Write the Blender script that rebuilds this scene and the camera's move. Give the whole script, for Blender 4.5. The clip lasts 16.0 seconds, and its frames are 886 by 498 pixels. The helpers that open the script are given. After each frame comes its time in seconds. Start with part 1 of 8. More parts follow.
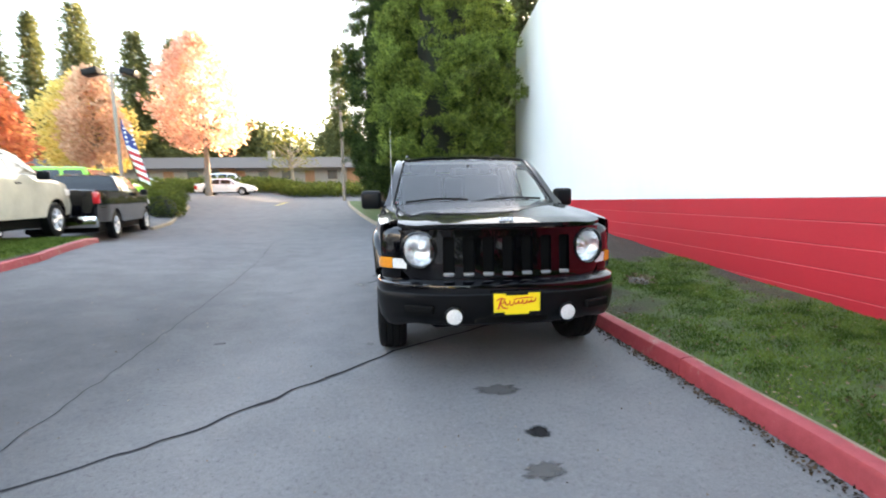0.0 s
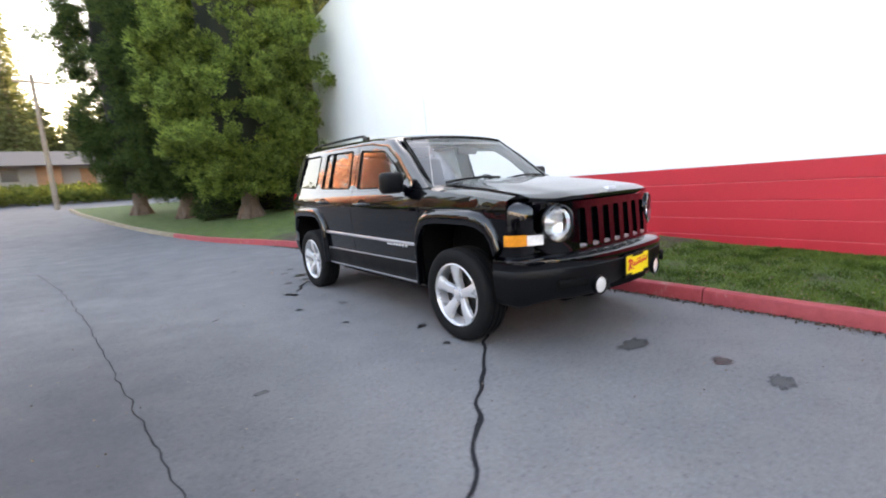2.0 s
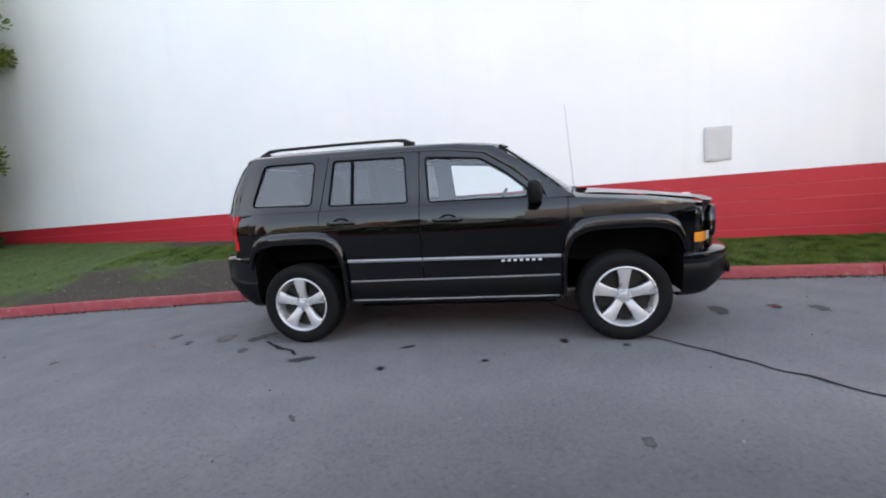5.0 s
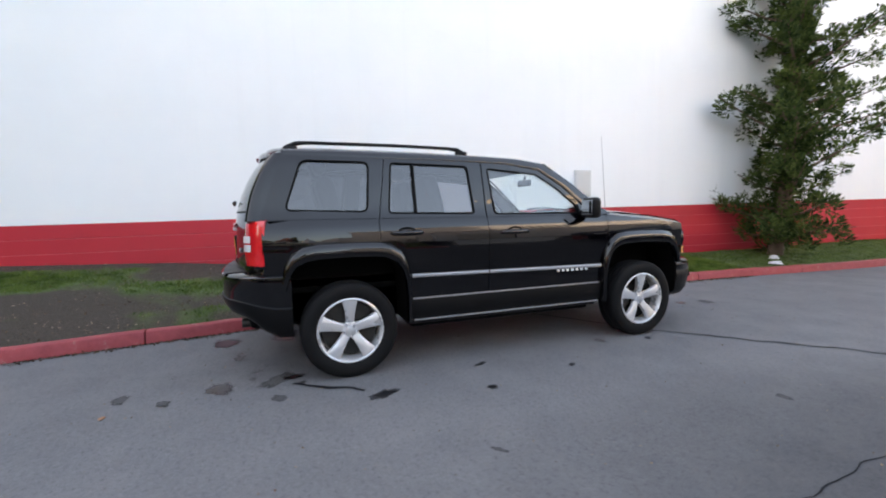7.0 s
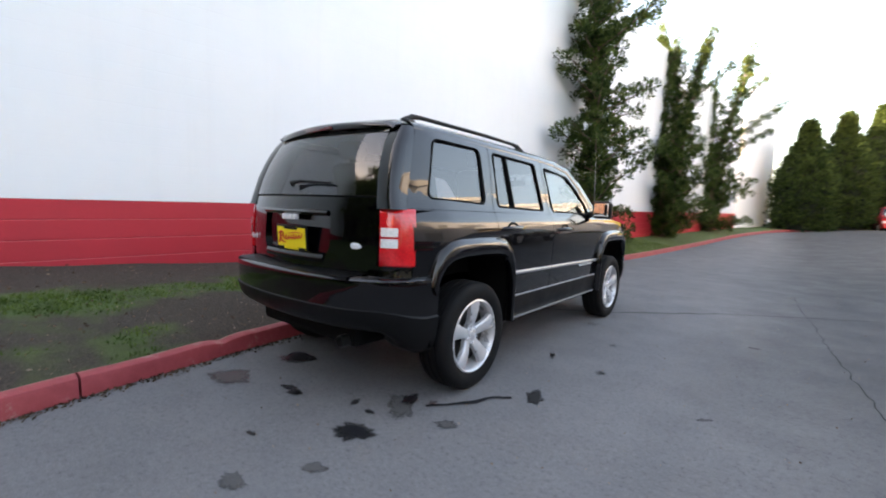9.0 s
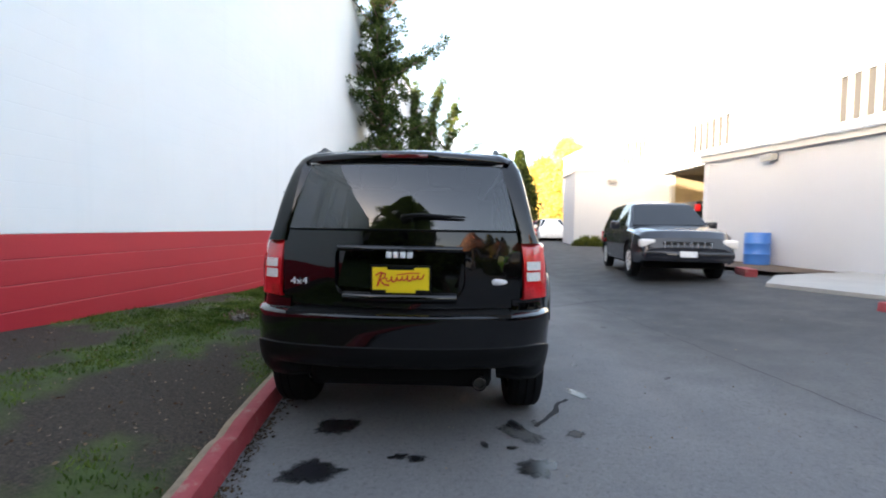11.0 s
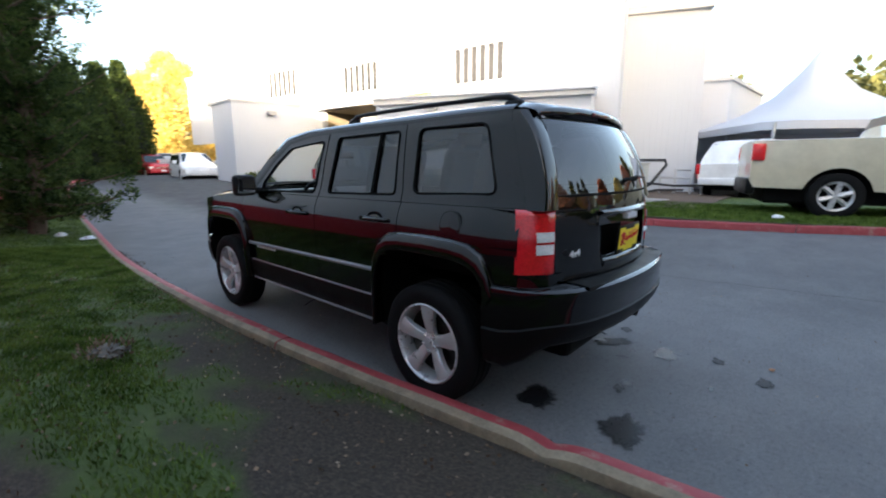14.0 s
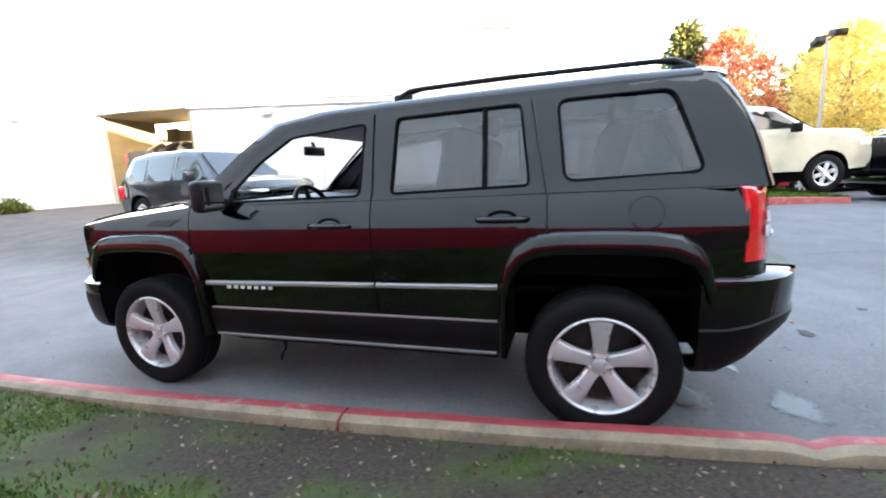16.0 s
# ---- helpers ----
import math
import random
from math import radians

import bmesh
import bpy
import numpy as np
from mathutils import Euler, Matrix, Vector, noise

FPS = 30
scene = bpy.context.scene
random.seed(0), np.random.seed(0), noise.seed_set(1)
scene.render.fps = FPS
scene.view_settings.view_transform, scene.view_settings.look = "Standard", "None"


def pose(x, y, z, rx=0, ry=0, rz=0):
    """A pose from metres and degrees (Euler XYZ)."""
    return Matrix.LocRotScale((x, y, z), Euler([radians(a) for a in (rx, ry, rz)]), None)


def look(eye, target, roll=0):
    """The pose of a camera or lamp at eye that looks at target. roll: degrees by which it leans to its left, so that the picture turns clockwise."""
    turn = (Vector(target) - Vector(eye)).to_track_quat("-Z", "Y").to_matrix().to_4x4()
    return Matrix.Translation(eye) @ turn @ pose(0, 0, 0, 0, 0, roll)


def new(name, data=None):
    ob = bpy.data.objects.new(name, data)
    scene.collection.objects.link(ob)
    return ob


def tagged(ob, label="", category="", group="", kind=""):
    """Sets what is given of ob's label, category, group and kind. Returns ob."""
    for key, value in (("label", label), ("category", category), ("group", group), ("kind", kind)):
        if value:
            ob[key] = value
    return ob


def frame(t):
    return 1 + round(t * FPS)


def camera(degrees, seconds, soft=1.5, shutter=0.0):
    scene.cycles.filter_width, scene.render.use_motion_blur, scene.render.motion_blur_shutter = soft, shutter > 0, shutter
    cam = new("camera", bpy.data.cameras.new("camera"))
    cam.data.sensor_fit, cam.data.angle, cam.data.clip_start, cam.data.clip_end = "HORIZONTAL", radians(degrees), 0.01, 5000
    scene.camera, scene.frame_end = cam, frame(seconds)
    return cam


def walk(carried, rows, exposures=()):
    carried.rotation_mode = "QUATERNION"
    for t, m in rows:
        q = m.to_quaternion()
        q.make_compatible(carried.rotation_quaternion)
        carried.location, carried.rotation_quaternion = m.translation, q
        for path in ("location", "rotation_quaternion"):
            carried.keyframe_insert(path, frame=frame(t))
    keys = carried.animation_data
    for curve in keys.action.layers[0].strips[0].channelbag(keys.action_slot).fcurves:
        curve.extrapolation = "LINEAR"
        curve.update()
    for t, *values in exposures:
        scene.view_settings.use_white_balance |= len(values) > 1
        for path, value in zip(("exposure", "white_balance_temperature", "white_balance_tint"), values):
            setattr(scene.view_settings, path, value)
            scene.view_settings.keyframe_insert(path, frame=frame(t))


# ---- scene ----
cam = camera(91.9, 16.0, soft=1.9, shutter=0.4)
EXPOSURES = [(0, 3.84, 7850, 13), (2.5, 3.66, 8200, 20), (5.5, 3.23, 8250, 20), (8.5, 3.2, 8200, 19), (11, 3.12, 7650, 15), (12.5, 2.86, 7150, 13), (13.5, 2.68, 7000, 12), (14, 2.76, 6950, 12), (15, 3.65, 7250, 13), (16, 4.32, 7550, 14)]
PATH = [
    (0, (-0.73, -4.764, 1.207), (-0.503, -2.792, 0.961), -0.9),
    (0.5, (-1.226, -4.569, 1.167), (-0.717, -2.658, 0.871), 0.5),
    (1, (-1.774, -4.355, 1.11), (-0.923, -2.567, 0.823), -2.4),
    (1.5, (-2.262, -4.03, 1.137), (-1.199, -2.354, 0.888), -1.3),
    (2, (-2.796, -3.649, 1.163), (-1.566, -2.103, 0.854), -3.6),
    (2.5, (-3.191, -3.203, 1.194), (-1.769, -1.835, 0.867), -2.6),
    (3, (-3.537, -2.725, 1.204), (-1.921, -1.583, 0.915), -4.5),
    (5.5, (-4.191, 0.028, 1.235), (-2.21, 0.161, 0.999), -1.8),
    (6, (-4.16, 0.593, 1.222), (-2.173, 0.461, 1.034), 0.1),
    (6.5, (-4.061, 1.154, 1.204), (-2.123, 0.699, 1.014), -0.0),
    (7, (-3.865, 1.713, 1.185), (-1.994, 1.031, 1.002), -1.0),
    (7.5, (-3.61, 2.261, 1.158), (-1.853, 1.325, 0.958), 0.7),
    (8, (-3.239, 2.758, 1.155), (-1.601, 1.623, 0.985), -1.9),
    (8.5, (-2.811, 3.183, 1.138), (-1.342, 1.84, 0.943), 0.2),
    (11, (-0.273, 4.308, 1.189), (-0.23, 2.31, 1.106), 0.9),
    (11.5, (0.236, 4.35, 1.181), (-0.015, 2.367, 1.111), 3.3),
    (12, (0.815, 4.218, 1.2), (0.229, 2.308, 1.111), 5.1),
    (12.5, (1.409, 4.045, 1.191), (0.535, 2.255, 1.006), 3.6),
    (13, (1.863, 3.68, 1.216), (0.728, 2.038, 1.094), 3.4),
    (13.5, (2.265, 3.336, 1.288), (0.942, 1.866, 0.988), 2.2),
    (14, (2.489, 2.912, 1.329), (1.025, 1.603, 0.951), -0.1),
    (14.5, (2.693, 2.438, 1.31), (1.056, 1.365, 0.9), -2.3),
    (15, (2.741, 1.98, 1.263), (1.004, 1.087, 0.832), -2.0),
    (15.5, (2.801, 1.553, 1.268), (0.95, 0.874, 0.93), -2.1),
    (16, (2.776, 1.191, 1.248), (0.894, 0.615, 0.893), -2.9),
]
walk(cam, [(t, look(eye, target, roll)) for t, eye, target, roll in PATH], EXPOSURES)

# ---- light ----
SUN_FROM = Vector((0.70, 0.71, 0.155)).normalized()
world = bpy.data.worlds.new("sky")
scene.world = world
world.use_nodes = True
wn = world.node_tree
wn.nodes.clear()
sky = wn.nodes.new("ShaderNodeTexSky")
sky.sky_type, sky.sun_disc = "NISHITA", False
sky.sun_elevation = math.asin(SUN_FROM.z)
sky.sun_rotation = math.atan2(SUN_FROM.x, SUN_FROM.y)
sky.air_density, sky.dust_density, sky.ozone_density = 1.0, 4.0, 1.5
sky_bg = wn.nodes.new("ShaderNodeBackground")
sky_bg.inputs["Strength"].default_value = 0.15
sky_out = wn.nodes.new("ShaderNodeOutputWorld")
# thin high haze: an even pale blue-white over the clear sky
haze = wn.nodes.new("ShaderNodeMix")
haze.data_type, haze.blend_type = "RGBA", "ADD"
haze.inputs["Factor"].default_value = 1.0
haze.inputs["B"].default_value = (0.30, 0.37, 0.50, 1)
wn.links.new(sky.outputs["Color"], haze.inputs["A"])
wn.links.new(haze.outputs["Result"], sky_bg.inputs["Color"])
wn.links.new(sky_bg.outputs["Background"], sky_out.inputs["Surface"])
sun_lamp = new("sun", bpy.data.lights.new("sun", "SUN"))
sun_lamp.data.energy, sun_lamp.data.angle, sun_lamp.data.color = 4.0, radians(0.6), (1.0, 0.86, 0.68)
sun_lamp.matrix_world = look((30, 30, 15), Vector((30, 30, 15)) - SUN_FROM)

# ---- materials ----
def shader(name, rough=0.5, metal=0.0, color=(0.5, 0.5, 0.5)):
    m = bpy.data.materials.new(name)
    m.use_nodes = True
    b = m.node_tree.nodes["Principled BSDF"]
    b.inputs["Base Color"].default_value = (*color, 1)
    b.inputs["Roughness"].default_value, b.inputs["Metallic"].default_value = rough, metal
    return m, m.node_tree, b


def node(tree, kind, **inputs):
    n = tree.nodes.new(kind)
    for k, v in inputs.items():
        n.inputs[k.replace("_", " ")].default_value = v
    return n


def noise_tex(tree, scale, detail=5.0, rough=0.6, coords="Object", stretch=None):
    tc = tree.nodes.new("ShaderNodeTexCoord")
    n = node(tree, "ShaderNodeTexNoise", Scale=scale, Detail=detail, Roughness=rough)
    if stretch:
        mp = tree.nodes.new("ShaderNodeMapping")
        mp.inputs["Scale"].default_value = stretch
        tree.links.new(tc.outputs[coords], mp.inputs["Vector"])
        tree.links.new(mp.outputs["Vector"], n.inputs["Vector"])
    else:
        tree.links.new(tc.outputs[coords], n.inputs["Vector"])
    return n.outputs["Fac"]


def ramp(tree, fac, stops):
    r = tree.nodes.new("ShaderNodeValToRGB")
    while len(r.color_ramp.elements) < len(stops):
        r.color_ramp.elements.new(0.5)
    for e, (p, c) in zip(r.color_ramp.elements, stops):
        e.position = p
        e.color = (*c, 1) if len(c) == 3 else c
    tree.links.new(fac, r.inputs["Fac"])
    return r.outputs["Color"]


def mix(tree, fac, a, b, mode="MIX"):
    n = tree.nodes.new("ShaderNodeMix")
    n.data_type, n.blend_type = "RGBA", mode
    for sock, v in ((n.inputs["Factor"], fac), (n.inputs["A"], a), (n.inputs["B"], b)):
        if isinstance(v, (int, float)):
            sock.default_value = v
        elif isinstance(v, tuple):
            sock.default_value = (*v, 1)
        else:
            tree.links.new(v, sock)
    return n.outputs["Result"]


def bump(tree, b, height, strength=0.3, distance=0.01):
    n = node(tree, "ShaderNodeBump", Strength=strength, Distance=distance)
    tree.links.new(height, n.inputs["Height"])
    tree.links.new(n.outputs["Normal"], b.inputs["Normal"])


def grained(name, color, rough=0.6, metal=0.0, vary=0.12, scale=3.0, fine=60.0, relief=0.15, coords="Object", rough_vary=0.08, spec=0.5):
    """A surface of one colour, with broad stains, fine grain and a little relief."""
    m, t, b = shader(name, rough, metal)
    big, small = noise_tex(t, scale, 4, 0.6, coords), noise_tex(t, fine, 6, 0.7, coords)
    lo, hi = tuple(c * (1 - vary) for c in color), tuple(min(1, c * (1 + vary)) for c in color)
    c1 = ramp(t, big, [(0.3, lo), (0.7, hi)])
    c2 = mix(t, 0.35, c1, ramp(t, small, [(0.3, lo), (0.7, hi)]))
    t.links.new(c2, b.inputs["Base Color"])
    rr = ramp(t, big, [(0.25, (rough - rough_vary,) * 3), (0.75, (rough + rough_vary,) * 3)])
    t.links.new(rr, b.inputs["Roughness"])
    b.inputs["Specular IOR Level"].default_value = spec
    if relief:
        bump(t, b, small, relief, 0.004)
    return m


def plain(name, color, rough=0.5, metal=0.0, **more):
    m, t, b = shader(name, rough, metal, color)
    for k, v in more.items():
        b.inputs[k.replace("_", " ")].default_value = v
    return m


def asphalt():
    m, t, b = shader("asphalt", 0.75)
    big = noise_tex(t, 0.35, 6, 0.6)
    mid = noise_tex(t, 2.2, 6, 0.65)
    fine = noise_tex(t, 130, 4, 0.8)
    c = ramp(t, big, [(0.3, (0.152, 0.150, 0.150)), (0.7, (0.202, 0.199, 0.197))])
    c = mix(t, ramp(t, mid, [(0.35, (0, 0, 0)), (0.75, (0.45, 0.45, 0.45))]), c, (0.108, 0.109, 0.114))
    c = mix(t, ramp(t, fine, [(0.45, (0, 0, 0)), (0.72, (0.55, 0.55, 0.55))]), c, (0.23, 0.23, 0.235))
    grain = noise_tex(t, 38, 6, 0.8)
    c = mix(t, ramp(t, grain, [(0.52, (0, 0, 0)), (0.68, (0.6,) * 3)]), c, (0.235, 0.235, 0.24))
    c = mix(t, ramp(t, grain, [(0.32, (0.75,) * 3), (0.46, (0, 0, 0))]), c, (0.055, 0.056, 0.06))
    vor = node(t, "ShaderNodeTexVoronoi", Scale=170.0)
    tc = t.nodes.new("ShaderNodeTexCoord")
    t.links.new(tc.outputs["Object"], vor.inputs["Vector"])
    c = mix(t, ramp(t, vor.outputs["Distance"], [(0.1, (0.0,) * 3), (0.6, (0.3,) * 3)]), c, (0.065, 0.065, 0.07))
    # an older, darker lane of paving beyond the long seam
    xyz = t.nodes.new("ShaderNodeSeparateXYZ")
    t.links.new(tc.outputs["Object"], xyz.inputs[0])
    seam = t.nodes.new("ShaderNodeMath")
    seam.operation, seam.inputs[1].default_value = "MULTIPLY_ADD", 0.9
    t.links.new(big, seam.inputs[0])
    t.links.new(xyz.outputs["X"], seam.inputs[2])
    old = node(t, "ShaderNodeMapRange", From_Min=-1.2, From_Max=-2.5)
    t.links.new(seam.outputs[0], old.inputs["Value"])
    south = node(t, "ShaderNodeMapRange", From_Min=2.2, From_Max=-0.8, To_Min=0.25)
    t.links.new(xyz.outputs["Y"], south.inputs["Value"])
    lane = t.nodes.new("ShaderNodeMath")
    lane.operation = "MULTIPLY"
    t.links.new(old.outputs["Result"], lane.inputs[0])
    t.links.new(south.outputs["Result"], lane.inputs[1])
    c = mix(t, lane.outputs[0], c, mix(t, 0.66, c, (0.033, 0.034, 0.037)))
    t.links.new(c, b.inputs["Base Color"])
    t.links.new(ramp(t, mid, [(0.3, (0.62,) * 3), (0.7, (0.85,) * 3)]), b.inputs["Roughness"])
    b.inputs["Specular IOR Level"].default_value = 0.10
    bump(t, b, grain, 0.6, 0.006)
    return m


def lawn_soil():
    m, t, b = shader("lawn_soil", 0.95)
    big, mid, fine = noise_tex(t, 0.55, 5, 0.65), noise_tex(t, 3.5, 6, 0.7), noise_tex(t, 60, 5, 0.8)
    soil = ramp(t, fine, [(0.3, (0.018, 0.013, 0.009)), (0.5, (0.049, 0.036, 0.025)), (0.7, (0.122, 0.092, 0.068)), (0.8, (0.22, 0.175, 0.13))])
    green = ramp(t, mid, [(0.3, (0.040, 0.068, 0.014)), (0.7, (0.085, 0.125, 0.030))])
    at = t.nodes.new("ShaderNodeAttribute")
    at.attribute_name = "grown"
    add = t.nodes.new("ShaderNodeMath")
    add.operation, add.inputs[1].default_value = "MULTIPLY_ADD", 0.5
    t.links.new(mid, add.inputs[0])
    t.links.new(at.outputs["Fac"], add.inputs[2])
    c = mix(t, ramp(t, add.outputs[0], [(0.42, (0, 0, 0)), (0.72, (1, 1, 1))]), soil, green)
    t.links.new(c, b.inputs["Base Color"])
    bump(t, b, fine, 0.8, 0.02)
    return m


def kerb_paint():
    m, t, b = shader("kerb_red_paint", 0.6)
    big, mid, fine = noise_tex(t, 1.3, 4, 0.6), noise_tex(t, 9, 6, 0.75), noise_tex(t, 90, 4, 0.7)
    red = ramp(t, mid, [(0.3, (0.25, 0.026, 0.033)), (0.7, (0.36, 0.052, 0.058))])
    stone = ramp(t, fine, [(0.3, (0.20, 0.16, 0.12)), (0.7, (0.36, 0.31, 0.25))])
    add = t.nodes.new("ShaderNodeMath")
    add.operation = "MULTIPLY_ADD"
    add.inputs[1].default_value = 0.5
    t.links.new(big, add.inputs[0])
    t.links.new(mid, add.inputs[2])
    c = mix(t, ramp(t, add.outputs[0], [(0.84, (0, 0, 0)), (1.0, (0.75,) * 3)]), red, stone)
    t.links.new(c, b.inputs["Base Color"])
    bump(t, b, fine, 0.3, 0.004)
    return m


def block_wall():
    """Painted block wall: white above, red below a line that runs with the wall; faint courses."""
    m, t, b = shader("painted_block", 0.62)
    tc = t.nodes.new("ShaderNodeTexCoord")
    big, fine = noise_tex(t, 0.4, 5, 0.6, "Object"), noise_tex(t, 35, 5, 0.7, "Object")
    c = ramp(t, big, [(0.3, (0.78, 0.79, 0.80)), (0.7, (0.85, 0.85, 0.85))])
    streak = noise_tex(t, 1.2, 4, 0.6, "Object", (3.0, 3.0, 0.12))
    c = mix(t, ramp(t, streak, [(0.55, (0, 0, 0)), (0.8, (0.25,) * 3)]), c, (0.70, 0.71, 0.71))
    t.links.new(c, b.inputs["Base Color"])
    bump(t, b, fine, 0.15, 0.006)
    return m


M = {
    "asphalt": asphalt(),
    "lawn": lawn_soil(),
    "kerb": kerb_paint(),
    "wall_white": block_wall(),
    "wall_red": grained("red_wall_paint", (0.50, 0.020, 0.033), 0.55, vary=0.10, scale=1.5, fine=40),
    "mortar_pale": grained("worn_joint", (0.62, 0.16, 0.16), 0.8, vary=0.2),
    "concrete": grained("concrete", (0.36, 0.35, 0.33), 0.85, vary=0.15, scale=1.5, fine=70, relief=0.3),
    "kerb_concrete": grained("kerb_concrete", (0.235, 0.185, 0.125), 0.85, vary=0.5, scale=7, fine=60, relief=0.4),
    "tar": grained("wet_tar", (0.012, 0.012, 0.014), 0.34, vary=0.3, scale=8, fine=60, relief=0.3, rough_vary=0.14),
    "building_white": grained("building_white_paint", (0.50, 0.53, 0.58), 0.6, vary=0.04, scale=0.5, fine=30),
    "fascia": grained("fascia_grey", (0.55, 0.55, 0.54), 0.6, vary=0.08),
    "metal_grey": grained("grey_painted_metal", (0.36, 0.37, 0.38), 0.5, vary=0.06),
    "dark": plain("dark_void", (0.01, 0.01, 0.011), 0.8),
}
def glass(name, tint, rough=0.0):
    """Thin window glass: a tinted pane with a clear reflection."""
    m = bpy.data.materials.new(name)
    m.use_nodes = True
    t = m.node_tree
    t.nodes.clear()
    out = t.nodes.new("ShaderNodeOutputMaterial")
    mx = t.nodes.new("ShaderNodeMixShader")
    lw = node(t, "ShaderNodeLayerWeight", Blend=0.5)
    pw = t.nodes.new("ShaderNodeMath")
    pw.operation, pw.inputs[1].default_value = "POWER", 5.0
    t.links.new(lw.outputs["Facing"], pw.inputs[0])
    fr = t.nodes.new("ShaderNodeMath")
    fr.operation, fr.inputs[1].default_value, fr.inputs[2].default_value = "MULTIPLY_ADD", 0.88, 0.09
    t.links.new(pw.outputs[0], fr.inputs[0])
    tr = t.nodes.new("ShaderNodeBsdfTransparent")
    tr.inputs["Color"].default_value = (*tint, 1)
    gl = node(t, "ShaderNodeBsdfGlossy", Roughness=rough, Color=(1, 1, 1, 1))
    t.links.new(fr.outputs[0], mx.inputs["Fac"])
    t.links.new(tr.outputs[0], mx.inputs[1])
    t.links.new(gl.outputs[0], mx.inputs[2])
    t.links.new(mx.outputs[0], out.inputs["Surface"])
    return m


def car_paint(name, color, rough=0.3, flake=0.06):
    m, t, b = shader(name, rough, 0.0, color)
    dust = noise_tex(t, 1.7, 5, 0.65)
    lo = tuple(c * 0.85 for c in color)
    hi = tuple(min(1, c * 1.15 + 0.0002) for c in color)
    t.links.new(ramp(t, dust, [(0.3, lo), (0.7, hi)]), b.inputs["Base Color"])
    b.inputs["Specular IOR Level"].default_value = 0.05
    b.inputs["Coat Weight"].default_value, b.inputs["Coat IOR"].default_value = 1.0, 1.52
    t.links.new(ramp(t, noise_tex(t, 4.0, 5, 0.7), [(0.35, (0.015,) * 3), (0.75, (flake,) * 3)]), b.inputs["Coat Roughness"])
    return m


def lamp_lens(name, color, cell=90.0):
    m, t, b = shader(name, 0.12, 0.0, color)
    b.inputs["Coat Weight"].default_value = 1.0
    b.inputs["Coat Roughness"].default_value = 0.03
    v = node(t, "ShaderNodeTexVoronoi", Scale=cell)
    tc = t.nodes.new("ShaderNodeTexCoord")
    t.links.new(tc.outputs["Object"], v.inputs["Vector"])
    t.links.new(ramp(t, v.outputs["Distance"], [(0.0, tuple(min(1, c * 1.12) for c in color)), (0.8, tuple(c * 0.85 for c in color))]), b.inputs["Base Color"])
    bump(t, b, v.outputs["Distance"], 0.15, 0.002)
    return m


M.update({
    "black_paint": car_paint("black_car_paint", (0.0006, 0.0006, 0.0013), 0.25, 0.02),
    "black_plastic": grained("black_bumper_plastic", (0.0045, 0.0045, 0.005), 0.42, vary=0.2, scale=6, fine=180, relief=0.10, spec=0.16),
    "rubber": grained("tyre_rubber", (0.0065, 0.0065, 0.007), 0.72, spec=0.15, vary=0.25, scale=9, fine=120, relief=0.15),
    "alloy": grained("silver_alloy", (0.58, 0.58, 0.59), 0.30, 0.45, vary=0.05, scale=8, fine=90, relief=0.04),
    "chrome": plain("chrome", (0.82, 0.82, 0.84), 0.08, 1.0),
    "satin_trim": plain("satin_trim", (0.34, 0.34, 0.35), 0.3, 0.5),
    "steel_dark": grained("brake_steel", (0.055, 0.053, 0.05), 0.4, 0.9, vary=0.2, scale=20),
    "glass_clear": glass("clear_glass", (0.78, 0.83, 0.82)),
    "glass_tint": glass("privacy_glass", (0.17, 0.175, 0.19)),
    "head_glass": glass("lamp_glass", (0.93, 0.94, 0.95)),
    "reflector": grained("lamp_reflector", (0.85, 0.86, 0.88), 0.16, 1.0, vary=0.08, scale=30, fine=90, relief=0.5),
    "amber": lamp_lens("amber_lens", (0.75, 0.26, 0.02)),
    "clear_lens": lamp_lens("clear_lens", (0.78, 0.76, 0.74)),
    "red_lens": lamp_lens("red_lens", (0.72, 0.014, 0.02)),
    "dark_red_lens": lamp_lens("dark_red_lens", (0.13, 0.008, 0.012)),
    "yellow": grained("yellow_plate", (0.88, 0.66, 0.02), 0.45, vary=0.04, fine=50, relief=0.0),
    "red_ink": plain("red_ink", (0.62, 0.03, 0.02), 0.5),
    "cloth_grey": grained("seat_cloth", (0.10, 0.10, 0.105), 0.9, vary=0.15, fine=220, relief=0.4),
    "trim_grey": grained("cabin_trim", (0.16, 0.16, 0.165), 0.65, vary=0.08, fine=200, relief=0.2),
    "headliner": grained("headliner", (0.45, 0.44, 0.42), 0.9, vary=0.05, fine=200),
    "black_seal": plain("black_seal", (0.004, 0.004, 0.004), 0.7, Specular_IOR_Level=0.08),
    "mirror": plain("mirror_glass", (0.9, 0.9, 0.9), 0.02, 1.0),
    "white_emblem": plain("pale_emblem", (0.78, 0.79, 0.80), 0.3, 0.1),
})
# ---- building helpers ----
def part(name, bm, material, parent=None, label="", smooth=0, flip=False):
    """Links a bmesh as one mesh object, under a thing or a part."""
    if flip:
        bmesh.ops.reverse_faces(bm, faces=bm.faces)
    me = bpy.data.meshes.new(name)
    bm.to_mesh(me)
    bm.free()
    for mat in material if isinstance(material, (list, tuple)) else [material]:
        me.materials.append(M[mat] if isinstance(mat, str) else mat)
    if smooth:
        me.polygons.foreach_set("use_smooth", [True] * len(me.polygons))
        if smooth < 180:
            me.set_sharp_from_angle(angle=radians(smooth))
    ob = new(name, me)
    if parent:
        ob.parent = parent
    if label:
        ob["label"] = label
    return ob


